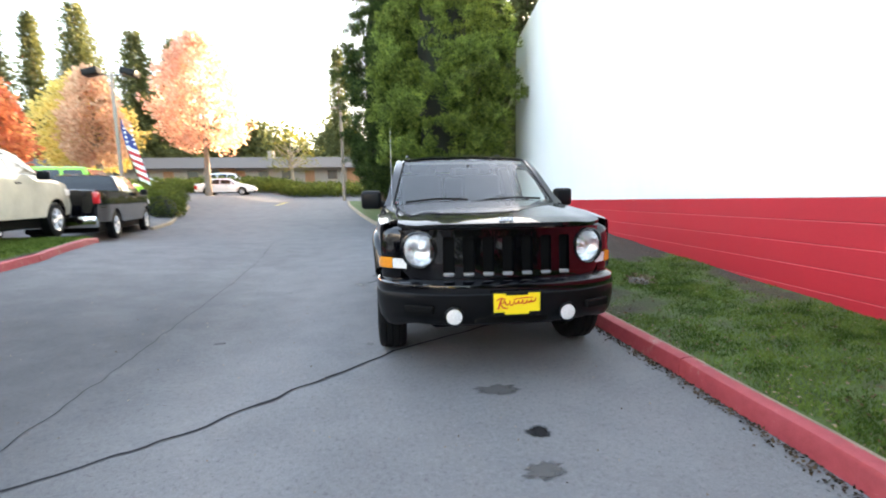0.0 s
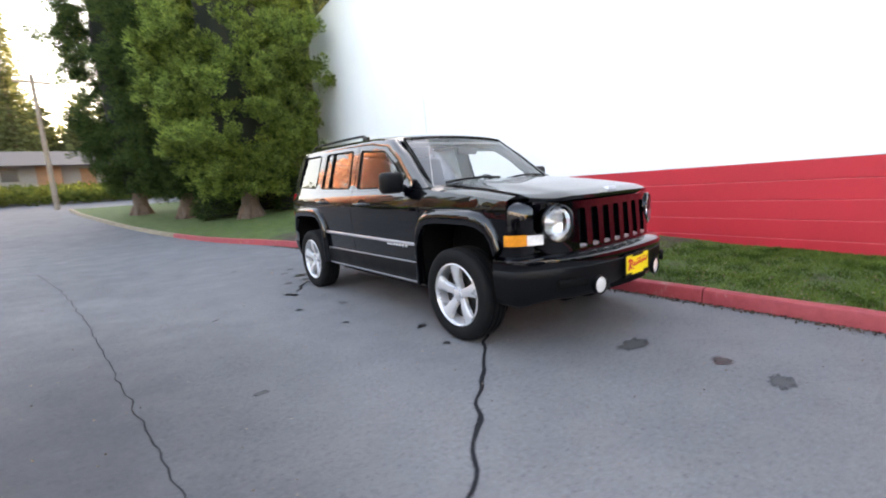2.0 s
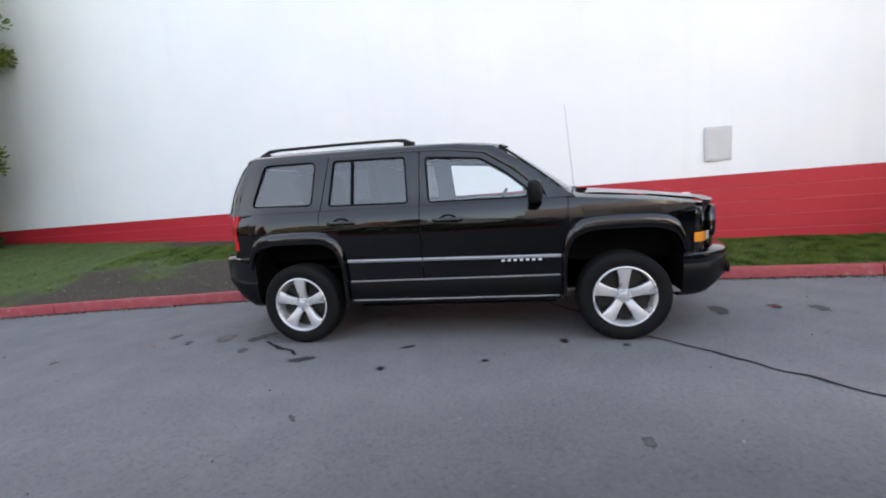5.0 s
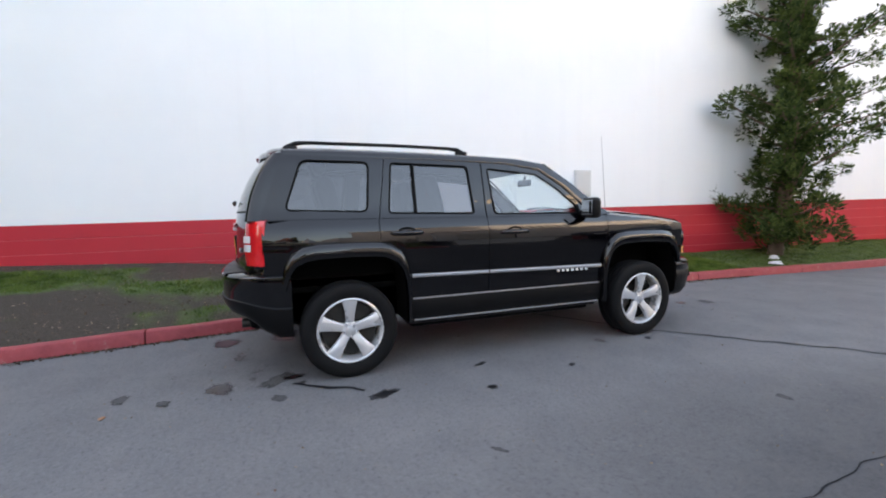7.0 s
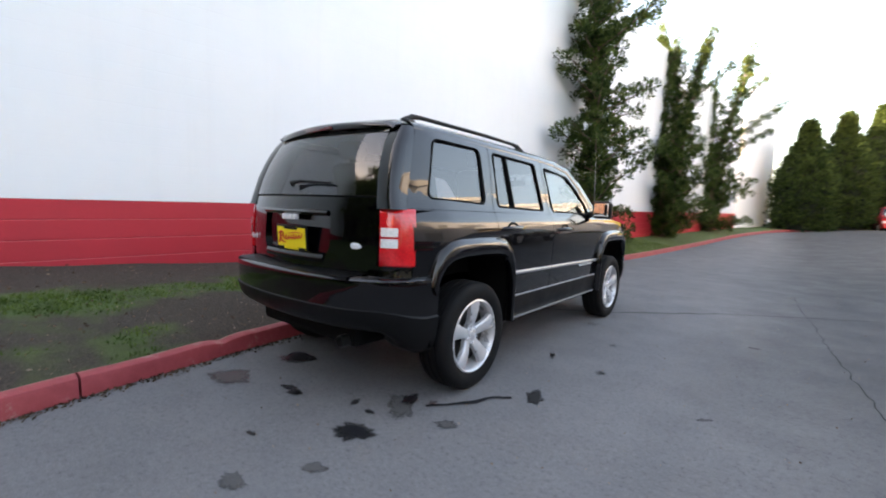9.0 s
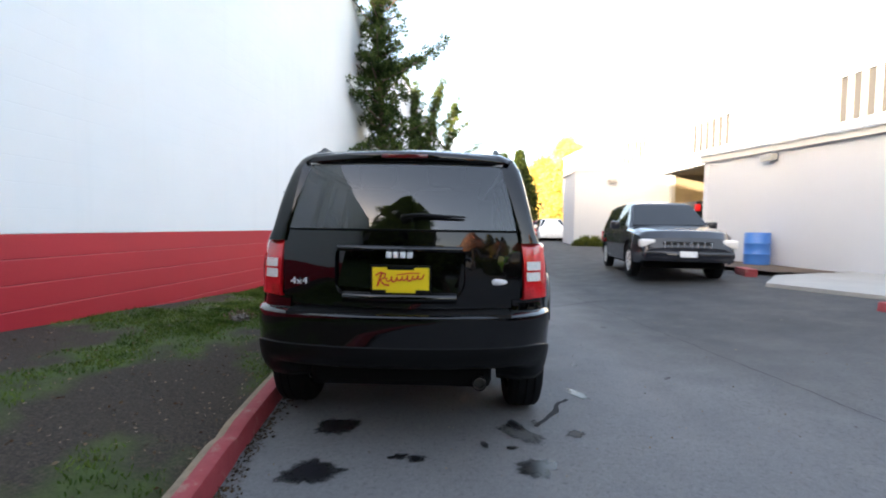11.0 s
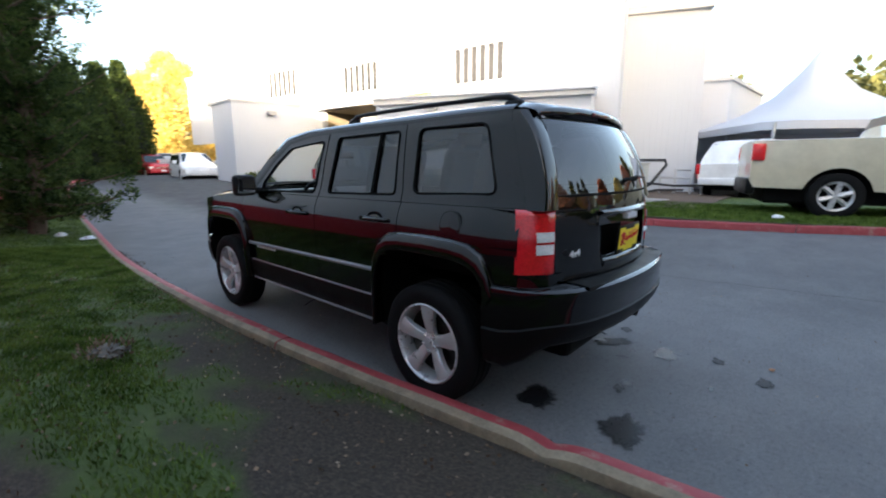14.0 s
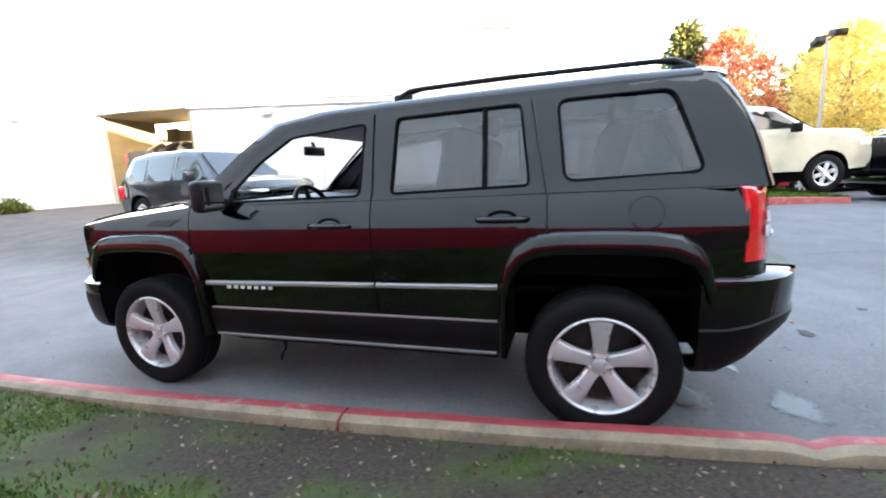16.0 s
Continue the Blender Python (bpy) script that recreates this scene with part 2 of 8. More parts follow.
def box(bm, x0, x1, y0, y1, z0, z1, bevel=0.0, m=None, seg=2):
    g = bmesh.ops.create_cube(bm, size=1.0)
    vs = g["verts"]
    for v in vs:
        v.co = Vector((x0 + (v.co.x + 0.5) * (x1 - x0), y0 + (v.co.y + 0.5) * (y1 - y0), z0 + (v.co.z + 0.5) * (z1 - z0)))
    if bevel:
        es = list({e for v in vs for e in v.link_edges})
        r = bmesh.ops.bevel(bm, geom=es, offset=bevel, segments=seg, affect="EDGES", profile=0.5)
        vs = list({v for f in r["faces"] for v in f.verts} | {v for v in vs if v.is_valid})
    if m is not None:
        bmesh.ops.transform(bm, matrix=m, verts=vs)
    return vs


def tube(bm, pts, r, n=8, caps=True):
    """A round bar along points; r is one radius or one for each point."""
    pts = [Vector(p) for p in pts]
    rings = []
    side = None
    for i, p in enumerate(pts):
        d = (pts[min(i + 1, len(pts) - 1)] - pts[max(i - 1, 0)]).normalized()
        if side is None:
            side = d.orthogonal().normalized()
        side = (side - d * side.dot(d)).normalized()
        up = d.cross(side)
        rad = r[i] if isinstance(r, (list, tuple)) else r
        rings.append([bm.verts.new(p + (side * math.cos(a) + up * math.sin(a)) * rad) for a in (2 * math.pi * k / n for k in range(n))])
    for a, b in zip(rings, rings[1:]):
        for k in range(n):
            bm.faces.new((a[k], a[(k + 1) % n], b[(k + 1) % n], b[k]))
    if caps:
        bm.faces.new(rings[0][::-1])
        bm.faces.new(rings[-1])


def lathe(bm, profile, n=32, axis="X", m=None):
    """Turns (along, radius) pairs round an axis."""
    rings = []
    for a, r in profile:
        ring = []
        for k in range(n):
            t = 2 * math.pi * k / n
            u, w = r * math.cos(t), r * math.sin(t)
            co = Vector((a, u, w)) if axis == "X" else Vector((u, a, w)) if axis == "Y" else Vector((u, w, a))
            ring.append(bm.verts.new(m @ co if m is not None else co))
        rings.append(ring)
    for p, q in zip(rings, rings[1:]):
        for k in range(n):
            bm.faces.new((p[k], p[(k + 1) % n], q[(k + 1) % n], q[k]))
    return rings


def sheet(bm, rows, close=False):
    """Faces between rows of points that all have one length."""
    vs = [[bm.verts.new(p) for p in r] for r in rows]
    for a, b in zip(vs, vs[1:]):
        n = len(a)
        for k in range(n if close else n - 1):
            bm.faces.new((a[k], a[(k + 1) % n], b[(k + 1) % n], b[k]))
    return vs


def smoothstep(a, b, x):
    t = min(1, max(0, (x - a) / (b - a)))
    return t * t * (3 - 2 * t)


def interp(x, table):
    """Linear table of (x, y) pairs."""
    if x <= table[0][0]:
        return table[0][1]
    for (a, p), (b, q) in zip(table, table[1:]):
        if x <= b:
            return p + (q - p) * (x - a) / (b - a)
    return table[-1][1]


def empty(name, m=None):
    ob = new(name)
    ob.empty_display_size = 0.2
    if m is not None:
        ob.matrix_world = m
    return ob


# ---- plan ----
KERB = [(-60.0, -26.0), (-42.0, -9.5), (-36.0, -4.8), (-30.0, -2.1), (-21.0, -0.55), (-13.0, 0.30), (-10.0, 0.58), (-7.5, 0.79), (-5.0, 1.03), (-3.5, 1.11), (-2.2, 1.12),
        (-1.0, 1.085), (0.0, 1.03), (1.5, 0.89), (2.3, 0.80), (3.0, 0.68), (4.5, 0.44), (5.5, 0.28), (6.9, -0.10), (8.2, -0.54), (11.2, -1.12), (16.3, -2.25), (22.0, -3.4), (26.0, -3.9)]


def kerb_x(y):
    """The road-side face of the kerb along the lawn, smoothed."""
    return sum(interp(y + d, KERB) for d in (-0.8, -0.4, 0, 0.4, 0.8)) / 5


def wall_x(y):
    return 3.05 + 0.10 * y


def red_top(y):
    return 1.13 - 0.012 * y


def road_z(x, y):
    z = 0.30 * smoothstep(-2.0, -7.0, x) * (1 - smoothstep(4.5, 10.0, y))
    z += 0.55 * smoothstep(-9.5, -13.0, x) * smoothstep(9.0, 13.0, y)
    z += 0.95 * smoothstep(9.0, 30.0, y) + 0.45 * smoothstep(-7.0, -30.0, y) + 2.2 * smoothstep(33.0, 56.0, y)
    return z


def wall_foot(y):
    return interp(y, [(-30, 0.62), (-14, 0.40), (-6, 0.24), (-2, 0.24), (1, 0.37), (4, 0.50), (8, 0.60), (13, 0.72)])


def lawn_z(x, y):
    k = kerb_x(y) + 0.14
    w = wall_x(y) if y < 12.6 else 4.3
    t = min(1.0, max(0.0, (x - k) / max(0.3, w - k)))
    base = road_z(k - 0.2, y) + interp(y, [(-3.0, 0.105), (-0.8, 0.055), (5.0, 0.045), (8.0, 0.09)])
    z = base + (max(wall_foot(y), base + 0.05) - base) * (t ** 0.8)
    return z + 0.025 * noise.noise(Vector((x * 1.1, y * 1.1, 3.0))) * min(1, t * 6)


# ground: one sheet to the horizon
bm = bmesh.new()
gx = [-900, -300, -120, -60, -40, -30, -24, -20, -17, -14, -12, -10, -9, -8, -7, -6.5, -6, -5.5, -5, -4.5, -4, -3.5, -3, -2.5, -2, -1.5, -1, -0.5, 0, 0.5, 1, 1.5, 2, 3, 5, 8, 12, 20, 40, 90, 300, 900]
gy = [-900, -300, -120, -80, -60, -50, -40, -32, -26, -22, -18, -15, -12, -10, -8, -6, -4, -2, 0, 2, 4, 6, 8, 10, 12, 14, 17, 20, 24, 28, 32, 36, 40, 50, 70, 110, 300, 900]
sheet(bm, [[(x, y, road_z(x, y) - (0.3 if max(abs(x), abs(y)) > 200 else 0)) for x in gx] for y in gy])
tagged(part("ground", bm, "asphalt", smooth=180, flip=True), "grey worn asphalt of a driveway and lot", "road", kind="structure")

# lawn between kerb and wall
def cover(x, y):
    """How much grass grows here, 0 bare to 1 full."""
    k, w = kerb_x(y) + 0.15, wall_x(y)
    t = (x - k) / max(0.3, w - k)
    n = 0.55 * noise.noise(Vector((x * 1.3, y * 0.9, 7.0))) + 0.35 * noise.noise(Vector((x * 4.1, y * 3.3, 2.0)))
    g = 0.16 + 0.54 * smoothstep(0.20, 0.62, t) - 0.30 * smoothstep(0.80, 0.95, t)
    g += 0.10 * smoothstep(2.5, 4.0, y) - 0.22 * smoothstep(0.7, 1.8, y)
    g -= 0.42 * smoothstep(0.52, 0.75, t) * smoothstep(0.3, 1.2, y) * (1 - smoothstep(2.8, 4.0, y))
    g += (0.68 - g) * smoothstep(-0.2, -2.6, y + 0.5 * n)
    g += (0.88 - g) * max(smoothstep(-3.5, -6.0, y), smoothstep(5.5, 8.0, y))
    return min(1, max(0, g + n * 1.0))


bm = bmesh.new()
ys = [-42 + 1.0 * i for i in range(30)] + [-12 + 0.15 * i for i in range(160)] + [12 + 0.5 * i for i in range(29)]
rows = []
for y in ys:
    a = kerb_x(y) + 0.12
    b = wall_x(y) + 0.1 if y < 12.4 else max(wall_x(y), 5 + (y - 12.4) * 1.0)
    rows.append([(a + (b - a) * (i / 20), y, lawn_z(a + (b - a) * (i / 20), y)) for i in range(21)])
sheet(bm, rows)
lawn = tagged(part("lawn_strip", bm, "lawn", smooth=180, flip=True), "sloping strip of patchy lawn and bare soil", "lawn", kind="structure")
grown = lawn.data.attributes.new("grown", "FLOAT", "POINT")
grown.data.foreach_set("value", [cover(v.co.x, v.co.y) for v in lawn.data.vertices])

# kerb stones, one by one
KERB_JOINTS = [-42, -38, -34, -30, -26, -22, -18, -15, -12, -9.4, -6.6, -4.4, -2.24, 0.13, 2.98, 5.4, 7.9, 11.2, 14, 17, 20, 23, 26]
kerb_root = tagged(empty("kerb"), "red painted concrete kerb, scuffed and mossy at the back", "kerb", kind="structure")


def kerb_stone(y0, y1, face, name, mat, parent, top=0.12, width=0.15, side=1, ground=road_z):
    bm = bmesh.new()
    n = max(2, int((y1 - y0) / (0.07 if 0 < y0 < 3 else 0.3)))
    rows = []
    for i in range(n + 1):
        y = y0 + 0.006 + (y1 - y0 - 0.012) * i / n
        x = face(y) + 0.008 * noise.noise(Vector((0, y * 1.3, 5)))
        z = ground(x, y)
        chip = math.exp(-((y - 2.12) / 0.07) ** 2) if side > 0 else 0.0
        h = top + 0.008 * noise.noise(Vector((3, y * 1.7, 0))) - 0.028 * chip
        x += 0.008 * chip
        prof = [(0, -0.05), (0.012, h - 0.03), (0.022, h - 0.008), (0.045, h), (0.095, h + 0.002), (width - 0.03, h - 0.004), (width - 0.008, h - 0.012), (width, h - 0.03), (width, -0.05)]
        rows.append([(x + side * a, y, z + b) for a, b in prof])
    vs = sheet(bm, rows)
    for k, f in enumerate(bm.faces):
        f.material_index = 1 if k % 8 > 3 else 0
    bm.faces.new(vs[0])
    bm.faces.new(vs[-1][::-1])
    bmesh.ops.recalc_face_normals(bm, faces=bm.faces)
    return part(name, bm, [mat, "kerb_concrete"], parent, smooth=40)


for a, b in zip(KERB_JOINTS, KERB_JOINTS[1:]):
    kerb_stone(a, b, kerb_x, "kerb_stone", "kerb" if a < 9 else "kerb_concrete", kerb_root)

# kerb of the island across the road
ISLAND = [(-1.3, -5.75), (1.0, -5.9), (2.6, -6.25), (4.6, -7.0), (6.6, -7.9)]
island_root = tagged(empty("island_kerb"), "dark red painted kerb of the island across the road", "kerb", kind="structure")
for a, b in ((-1.3, 0.6), (0.6, 2.6), (2.6, 4.6), (4.6, 6.6)):
    kerb_stone(a, b, lambda y: interp(y, ISLAND), "kerb_stone", "kerb", island_root, side=-1)

# pale annex beyond the end of the long wall
bm = bmesh.new()
sheet(bm, [[(0.22, -28.3, z), (-1.15, -35.0, z), (3.0, -36.0, z)] for z in (0.2, 9.0)])
tagged(part("wall_annex", bm, "wall_white"), "plain pale wall beyond the red and white wall", "wall", kind="structure")

# concrete kerb of the planted island in the lot
BED = [(12.6, -9.75), (14.5, -10.0), (17.0, -10.75), (19.5, -11.4), (20.6, -12.3), (21.0, -13.4)]
bed_root = tagged(empty("planted_island_kerb"), "weathered concrete kerb round the planted island", "kerb", kind="structure")
for a, b in ((12.6, 14.6), (14.6, 16.6), (16.6, 18.6), (18.6, 20.2), (20.2, 21.0)):
    kerb_stone(a, b, lambda y: interp(y, BED), "kerb_stone", "kerb_concrete", bed_root, side=-1)

# the long painted wall
wall_root = tagged(empty("wall_east"), "long white block wall with a red painted base", "wall", kind="structure")
Y0, Y1, WALL_TOP = -28.0, 12.6, 7.2


def wall_face(name, mat, z_low, z_high, depth, ys):
    bm = bmesh.new()
    front = [[(wall_x(y) - depth, y, z(y)) for z in (z_low, z_high)] for y in ys]
    back = [[(wall_x(y) + 0.25, y, z(y)) for z in (z_low, z_high)] for y in ys]
    rows = [[f[0], f[1], b[1], b[0]] for f, b in zip(front, back)]
    vs = sheet(bm, rows, close=True)
    bm.faces.new(vs[0])
    bm.faces.new(vs[-1][::-1])
    bmesh.ops.recalc_face_normals(bm, faces=bm.faces)
    return part(name, bm, mat, wall_root)


wall_ys = [Y0 + (Y1 - Y0) * i / 40 for i in range(41)]
wall_face("upper_wall", "wall_white", lambda y: red_top(y) - 0.01, lambda y: WALL_TOP - 0.02, -0.006, wall_ys)
wall_face("base_wall", "mortar_pale", lambda y: -0.3, lambda y: red_top(y) - 0.012, -0.006, wall_ys)


def course(name, mat, low, high, deep=0.004):
    """One course of blocks, its edges eased back into the joints."""
    bm = bmesh.new()
    rows = [[(wall_x(y) + dx, y, red_top(y) + z) for dx, z in ((deep, low), (deep * 0.3, low + 0.003), (0.0, low + 0.006), (0.0, high - 0.006), (deep * 0.3, high - 0.003), (deep, high))] for y in wall_ys]
    vs = sheet(bm, rows)
    bmesh.ops.recalc_face_normals(bm, faces=bm.faces)
    ob = part(name, bm, mat, wall_root)
    if bm_normal_x(ob) > 0:
        ob.data.flip_normals()
    return ob


def bm_normal_x(ob):
    return ob.data.polygons[len(ob.data.polygons) // 2].normal.x


for k in range(6):
    course("red_course", "wall_red", -0.203 * (k + 1), -0.203 * k - 0.005)
for k in range(29):
    course("white_course", "wall_white", 0.203 * k, 0.203 * (k + 1), 0.0012)
# the rest of that building behind it
bm = bmesh.new()
box(bm, 0, 1, 0, 1, -0.3, WALL_TOP - 0.15)
for v in bm.verts:
    y = Y1 - 0.02 if v.co.y > 0.5 else Y0
    v.co.x, v.co.y = (wall_x(y) + 0.26 if v.co.x < 0.5 else 24.0), y
part("building_body", bm, "wall_white", wall_root)


# grey service panel on the wall
bm = bmesh.new()
box(bm, wall_x(-3.43) - 0.02, wall_x(-3.43) + 0.02, -3.61, -3.25, 1.37, 1.86, 0.012)
panel_box = tagged(part("service_panel", bm, "fascia", smooth=40), "pale grey metal service panel on the white wall", "panel")
panel_box.rotation_euler.z = 0
bm = bmesh.new()
box(bm, wall_x(-3.43) - 0.026, wall_x(-3.43) - 0.018, -3.58, -3.28, 1.40, 1.83, 0.004)
part("panel_lid", bm, "fascia", panel_box)
# island lawn across the road
bm = bmesh.new()
rows = []
for i in range(18):
    y = -1.3 + 8.0 * i / 17
    a = interp(y, ISLAND) - 0.13
    rows.append([(a - 7.0 * k / 12, y, road_z(-7.2, y) + 0.105 + 0.02 * noise.noise(Vector((k, y, 1)))) for k in range(13)])
sheet(bm, rows)
isl = part("island_lawn", bm, "lawn", smooth=180)
isl.data.attributes.new("grown", "FLOAT", "POINT").data.foreach_set("value", [0.85] * len(isl.data.vertices))
tagged(isl, "grass island with bare soil at the building", "lawn", kind="structure")
# ---- the parked car: nose towards -y, ground at z = 0 ----
from mathutils.geometry import tessellate_polygon

car = tagged(empty("parked_suv"), "glossy black boxy SUV with silver five-spoke wheels beside the kerb", "car")


def fillet(pts, r, seg=4):
    """Rounds the corners of a closed outline."""
    out = []
    n = len(pts)
    for i in range(n):
        p, a, b = Vector(pts[i]), Vector(pts[i - 1]), Vector(pts[(i + 1) % n])
        da, db = (a - p), (b - p)
        ra = min(r, da.length * 0.45, db.length * 0.45)
        p0, p1 = p + da.normalized() * ra, p + db.normalized() * ra
        for k in range(seg + 1):
            t = k / seg
            q = p0 * (1 - t) ** 2 + p * 2 * t * (1 - t) + p1 * t * t
            out.append((q.x, q.y))
    return out


def panel(bm, outer, holes, f, back, grain=0.07):
    """A sheet with holes, laid out flat and cut fine, shaped by f and given edges that turn in by back(point)."""
    loops = [outer, *holes]
    vs = [bm.verts.new((a, b, 0)) for lp in loops for a, b in lp]
    for tri in tessellate_polygon([[Vector((a, b, 0)) for a, b in lp] for lp in loops]):
        try:
            bm.faces.new([vs[i] for i in tri])
        except ValueError:
            pass
    for _ in range(4):
        far = [e for e in bm.edges if e.calc_length() > grain]
        if not far:
            break
        bmesh.ops.subdivide_edges(bm, edges=far, cuts=1)
        bmesh.ops.triangulate(bm, faces=[q for q in bm.faces if len(q.verts) > 3])
        bmesh.ops.beautify_fill(bm, faces=bm.faces, edges=[e for e in bm.edges if not e.is_boundary])
    for v in bm.verts:
        v.co = f(v.co.x, v.co.y)
    rim = bmesh.ops.extrude_edge_only(bm, edges=[e for e in bm.edges if e.is_boundary])
    for v in rim["geom"]:
        if isinstance(v, bmesh.types.BMVert):
            v.co = v.co + back(v.co)
    bmesh.ops.recalc_face_normals(bm, faces=bm.faces)


HALF = [(0.30, 0.790), (0.36, 0.820), (0.45, 0.824), (0.60, 0.830), (0.70, 0.838), (0.80, 0.846), (0.90, 0.852), (0.96, 0.853), (1.02, 0.846), (1.07, 0.834), (1.10, 0.820), (1.135, 0.800),
        (1.19, 0.777), (1.37, 0.733), (1.55, 0.681), (1.60, 0.655), (1.64, 0.61)]


def side_x(y, z):
    r = 0.06 if z < 0.95 else 0.02
    w = sum(interp(z + r * k, HALF) for k in (-1, -0.5, 0, 0.5, 1)) / 5
    w -= 0.075 * smoothstep(-1.55, -2.15, y) + 0.075 * smoothstep(1.55, 2.15, y)
    return w


def belt_z(y):
    return interp(y, [(-2.1, 0.975), (-1.95, 1.0), (-1.5, 1.062), (-1.0, 1.112), (-0.85, 1.118), (0, 1.12), (1.2, 1.128), (2.0, 1.135)])


AXLE = 1.317
ARCH_OUT = [(-0.455, 0.36), (-0.453, 0.60), (-0.447, 0.72), (-0.42, 0.83), (-0.375, 0.905), (-0.30, 0.95), (-0.20, 0.966), (0.0, 0.97), (0.20, 0.966), (0.30, 0.95),
            (0.375, 0.905), (0.42, 0.83), (0.447, 0.72), (0.453, 0.60), (0.455, 0.36)]
ARCH_MID = [(a * 0.925, 0.36 + (z - 0.36) * 0.83) for a, z in ARCH_OUT]
ARCH_IN = [(a * 0.90, 0.36 + (z - 0.36) * 0.80) for a, z in ARCH_OUT]


def arch_z(y):
    low = 0.36
    for c in (-AXLE, AXLE):
        if abs(y - c) < 0.43:
            low = max(low, interp(y - c, ARCH_MID))
    if y < -AXLE - 0.40:
        low = max(low, 0.64)
    if y > AXLE + 0.40:
        low = max(low, 0.73)
    return low


def columns(a, b):
    """Column places between a and b, dense at the arch edges."""
    ys = {a, b}
    n = max(2, int((b - a) / 0.06))
    ys |= {a + (b - a) * i / n for i in range(n + 1)}
    for c in (-AXLE, AXLE):
        for d, _ in ARCH_MID:
            if a < c + d < b:
                ys.add(c + d)
        for d in (-0.4301, -0.4299, 0.4299, 0.4301):
            if a < c + d < b:
                ys.add(c + d)
    return sorted(ys)


ROWS = [i / 30 for i in range(31)]


def side_skin(name, a, b, s, roll=0.0, label=""):
    """Outer skin of one side between two seams, from the sill to the belt line."""
    bm = bmesh.new()
    rows = []
    for y in columns(a + 0.003, b - 0.003):
        lo, hi = arch_z(y), belt_z(y)
        row = [(s * (side_x(y, lo) - 0.02), y, lo)]
        for v in ROWS:
            z = lo + (hi - lo) * v
            row.append((s * side_x(y, z), y, z))
        if roll:
            for k in (0.35, 0.7, 1.0):
                row.append((s * (side_x(y, hi) - roll * k), y, hi + 0.030 * math.sin(k * 1.4)))
        else:
            row.append((s * (side_x(y, hi) - 0.02), y, hi + 0.004))
        rows.append(row)
    vs = sheet(bm, rows)
    for row, d in ((vs[0], 0.02), (vs[-1], 0.02)):
        inner = [bm.verts.new(v.co - Vector((s * d, 0, 0))) for v in row]
        for i in range(len(row) - 1):
            bm.faces.new((row[i], row[i + 1], inner[i + 1], inner[i]))
    bmesh.ops.recalc_face_normals(bm, faces=bm.faces)
    return part(name, bm, "black_paint", car, label, smooth=35)


def arch_flare(s, c):
    bm = bmesh.new()
    rows = []
    end = 1 if c > 0 else -1
    for i in range(len(ARCH_OUT)):
        (d0, z0), (d1, z1), (d2, z2) = ARCH_OUT[i], ARCH_MID[i], ARCH_IN[i]
        x = lambda d, z: side_x(c + d, z)
        taper = 0.038 - 0.012 * (1 - smoothstep(0.36, 0.8, z0))
        base = 0.85 - 0.03 * smoothstep(1.6, 1.85, abs(c + d0))
        if d0 * end > 0.3 and z0 < (0.70 if c > 0 else 0.62):
            continue
        m = lambda t: (c + d0 + (d1 - d0) * t, z0 + (z1 - z0) * t)
        pts = [(x(d0, z0) - 0.01, 0.0), (x(d0, z0) + 0.006, 0.0), (base + taper * 0.70, 0.16), (base + taper * 0.93, 0.36), (base + taper * 1.04, 0.62), (base + taper, 0.90), (base + taper * 0.85, 0.98), (0.79, 1.0)]
        rows.append([(s * px, *m(t)) for px, t in pts])
    sheet(bm, rows)
    bmesh.ops.recalc_face_normals(bm, faces=bm.faces)
    return part("wheel_arch_flare", bm, "black_paint", car, smooth=50)


def arch_liner(s, c):
    bm = bmesh.new()
    sheet(bm, [[(s * 0.83, c + d, z), (s * 0.50, c + d, z)] for d, z in ARCH_MID])
    vs = [bm.verts.new((s * 0.5, c + d, z)) for d, z in ARCH_MID]
    bm.faces.new(vs)
    bmesh.ops.recalc_face_normals(bm, faces=bm.faces)
    return part("arch_liner", bm, "black_seal", car, smooth=50)


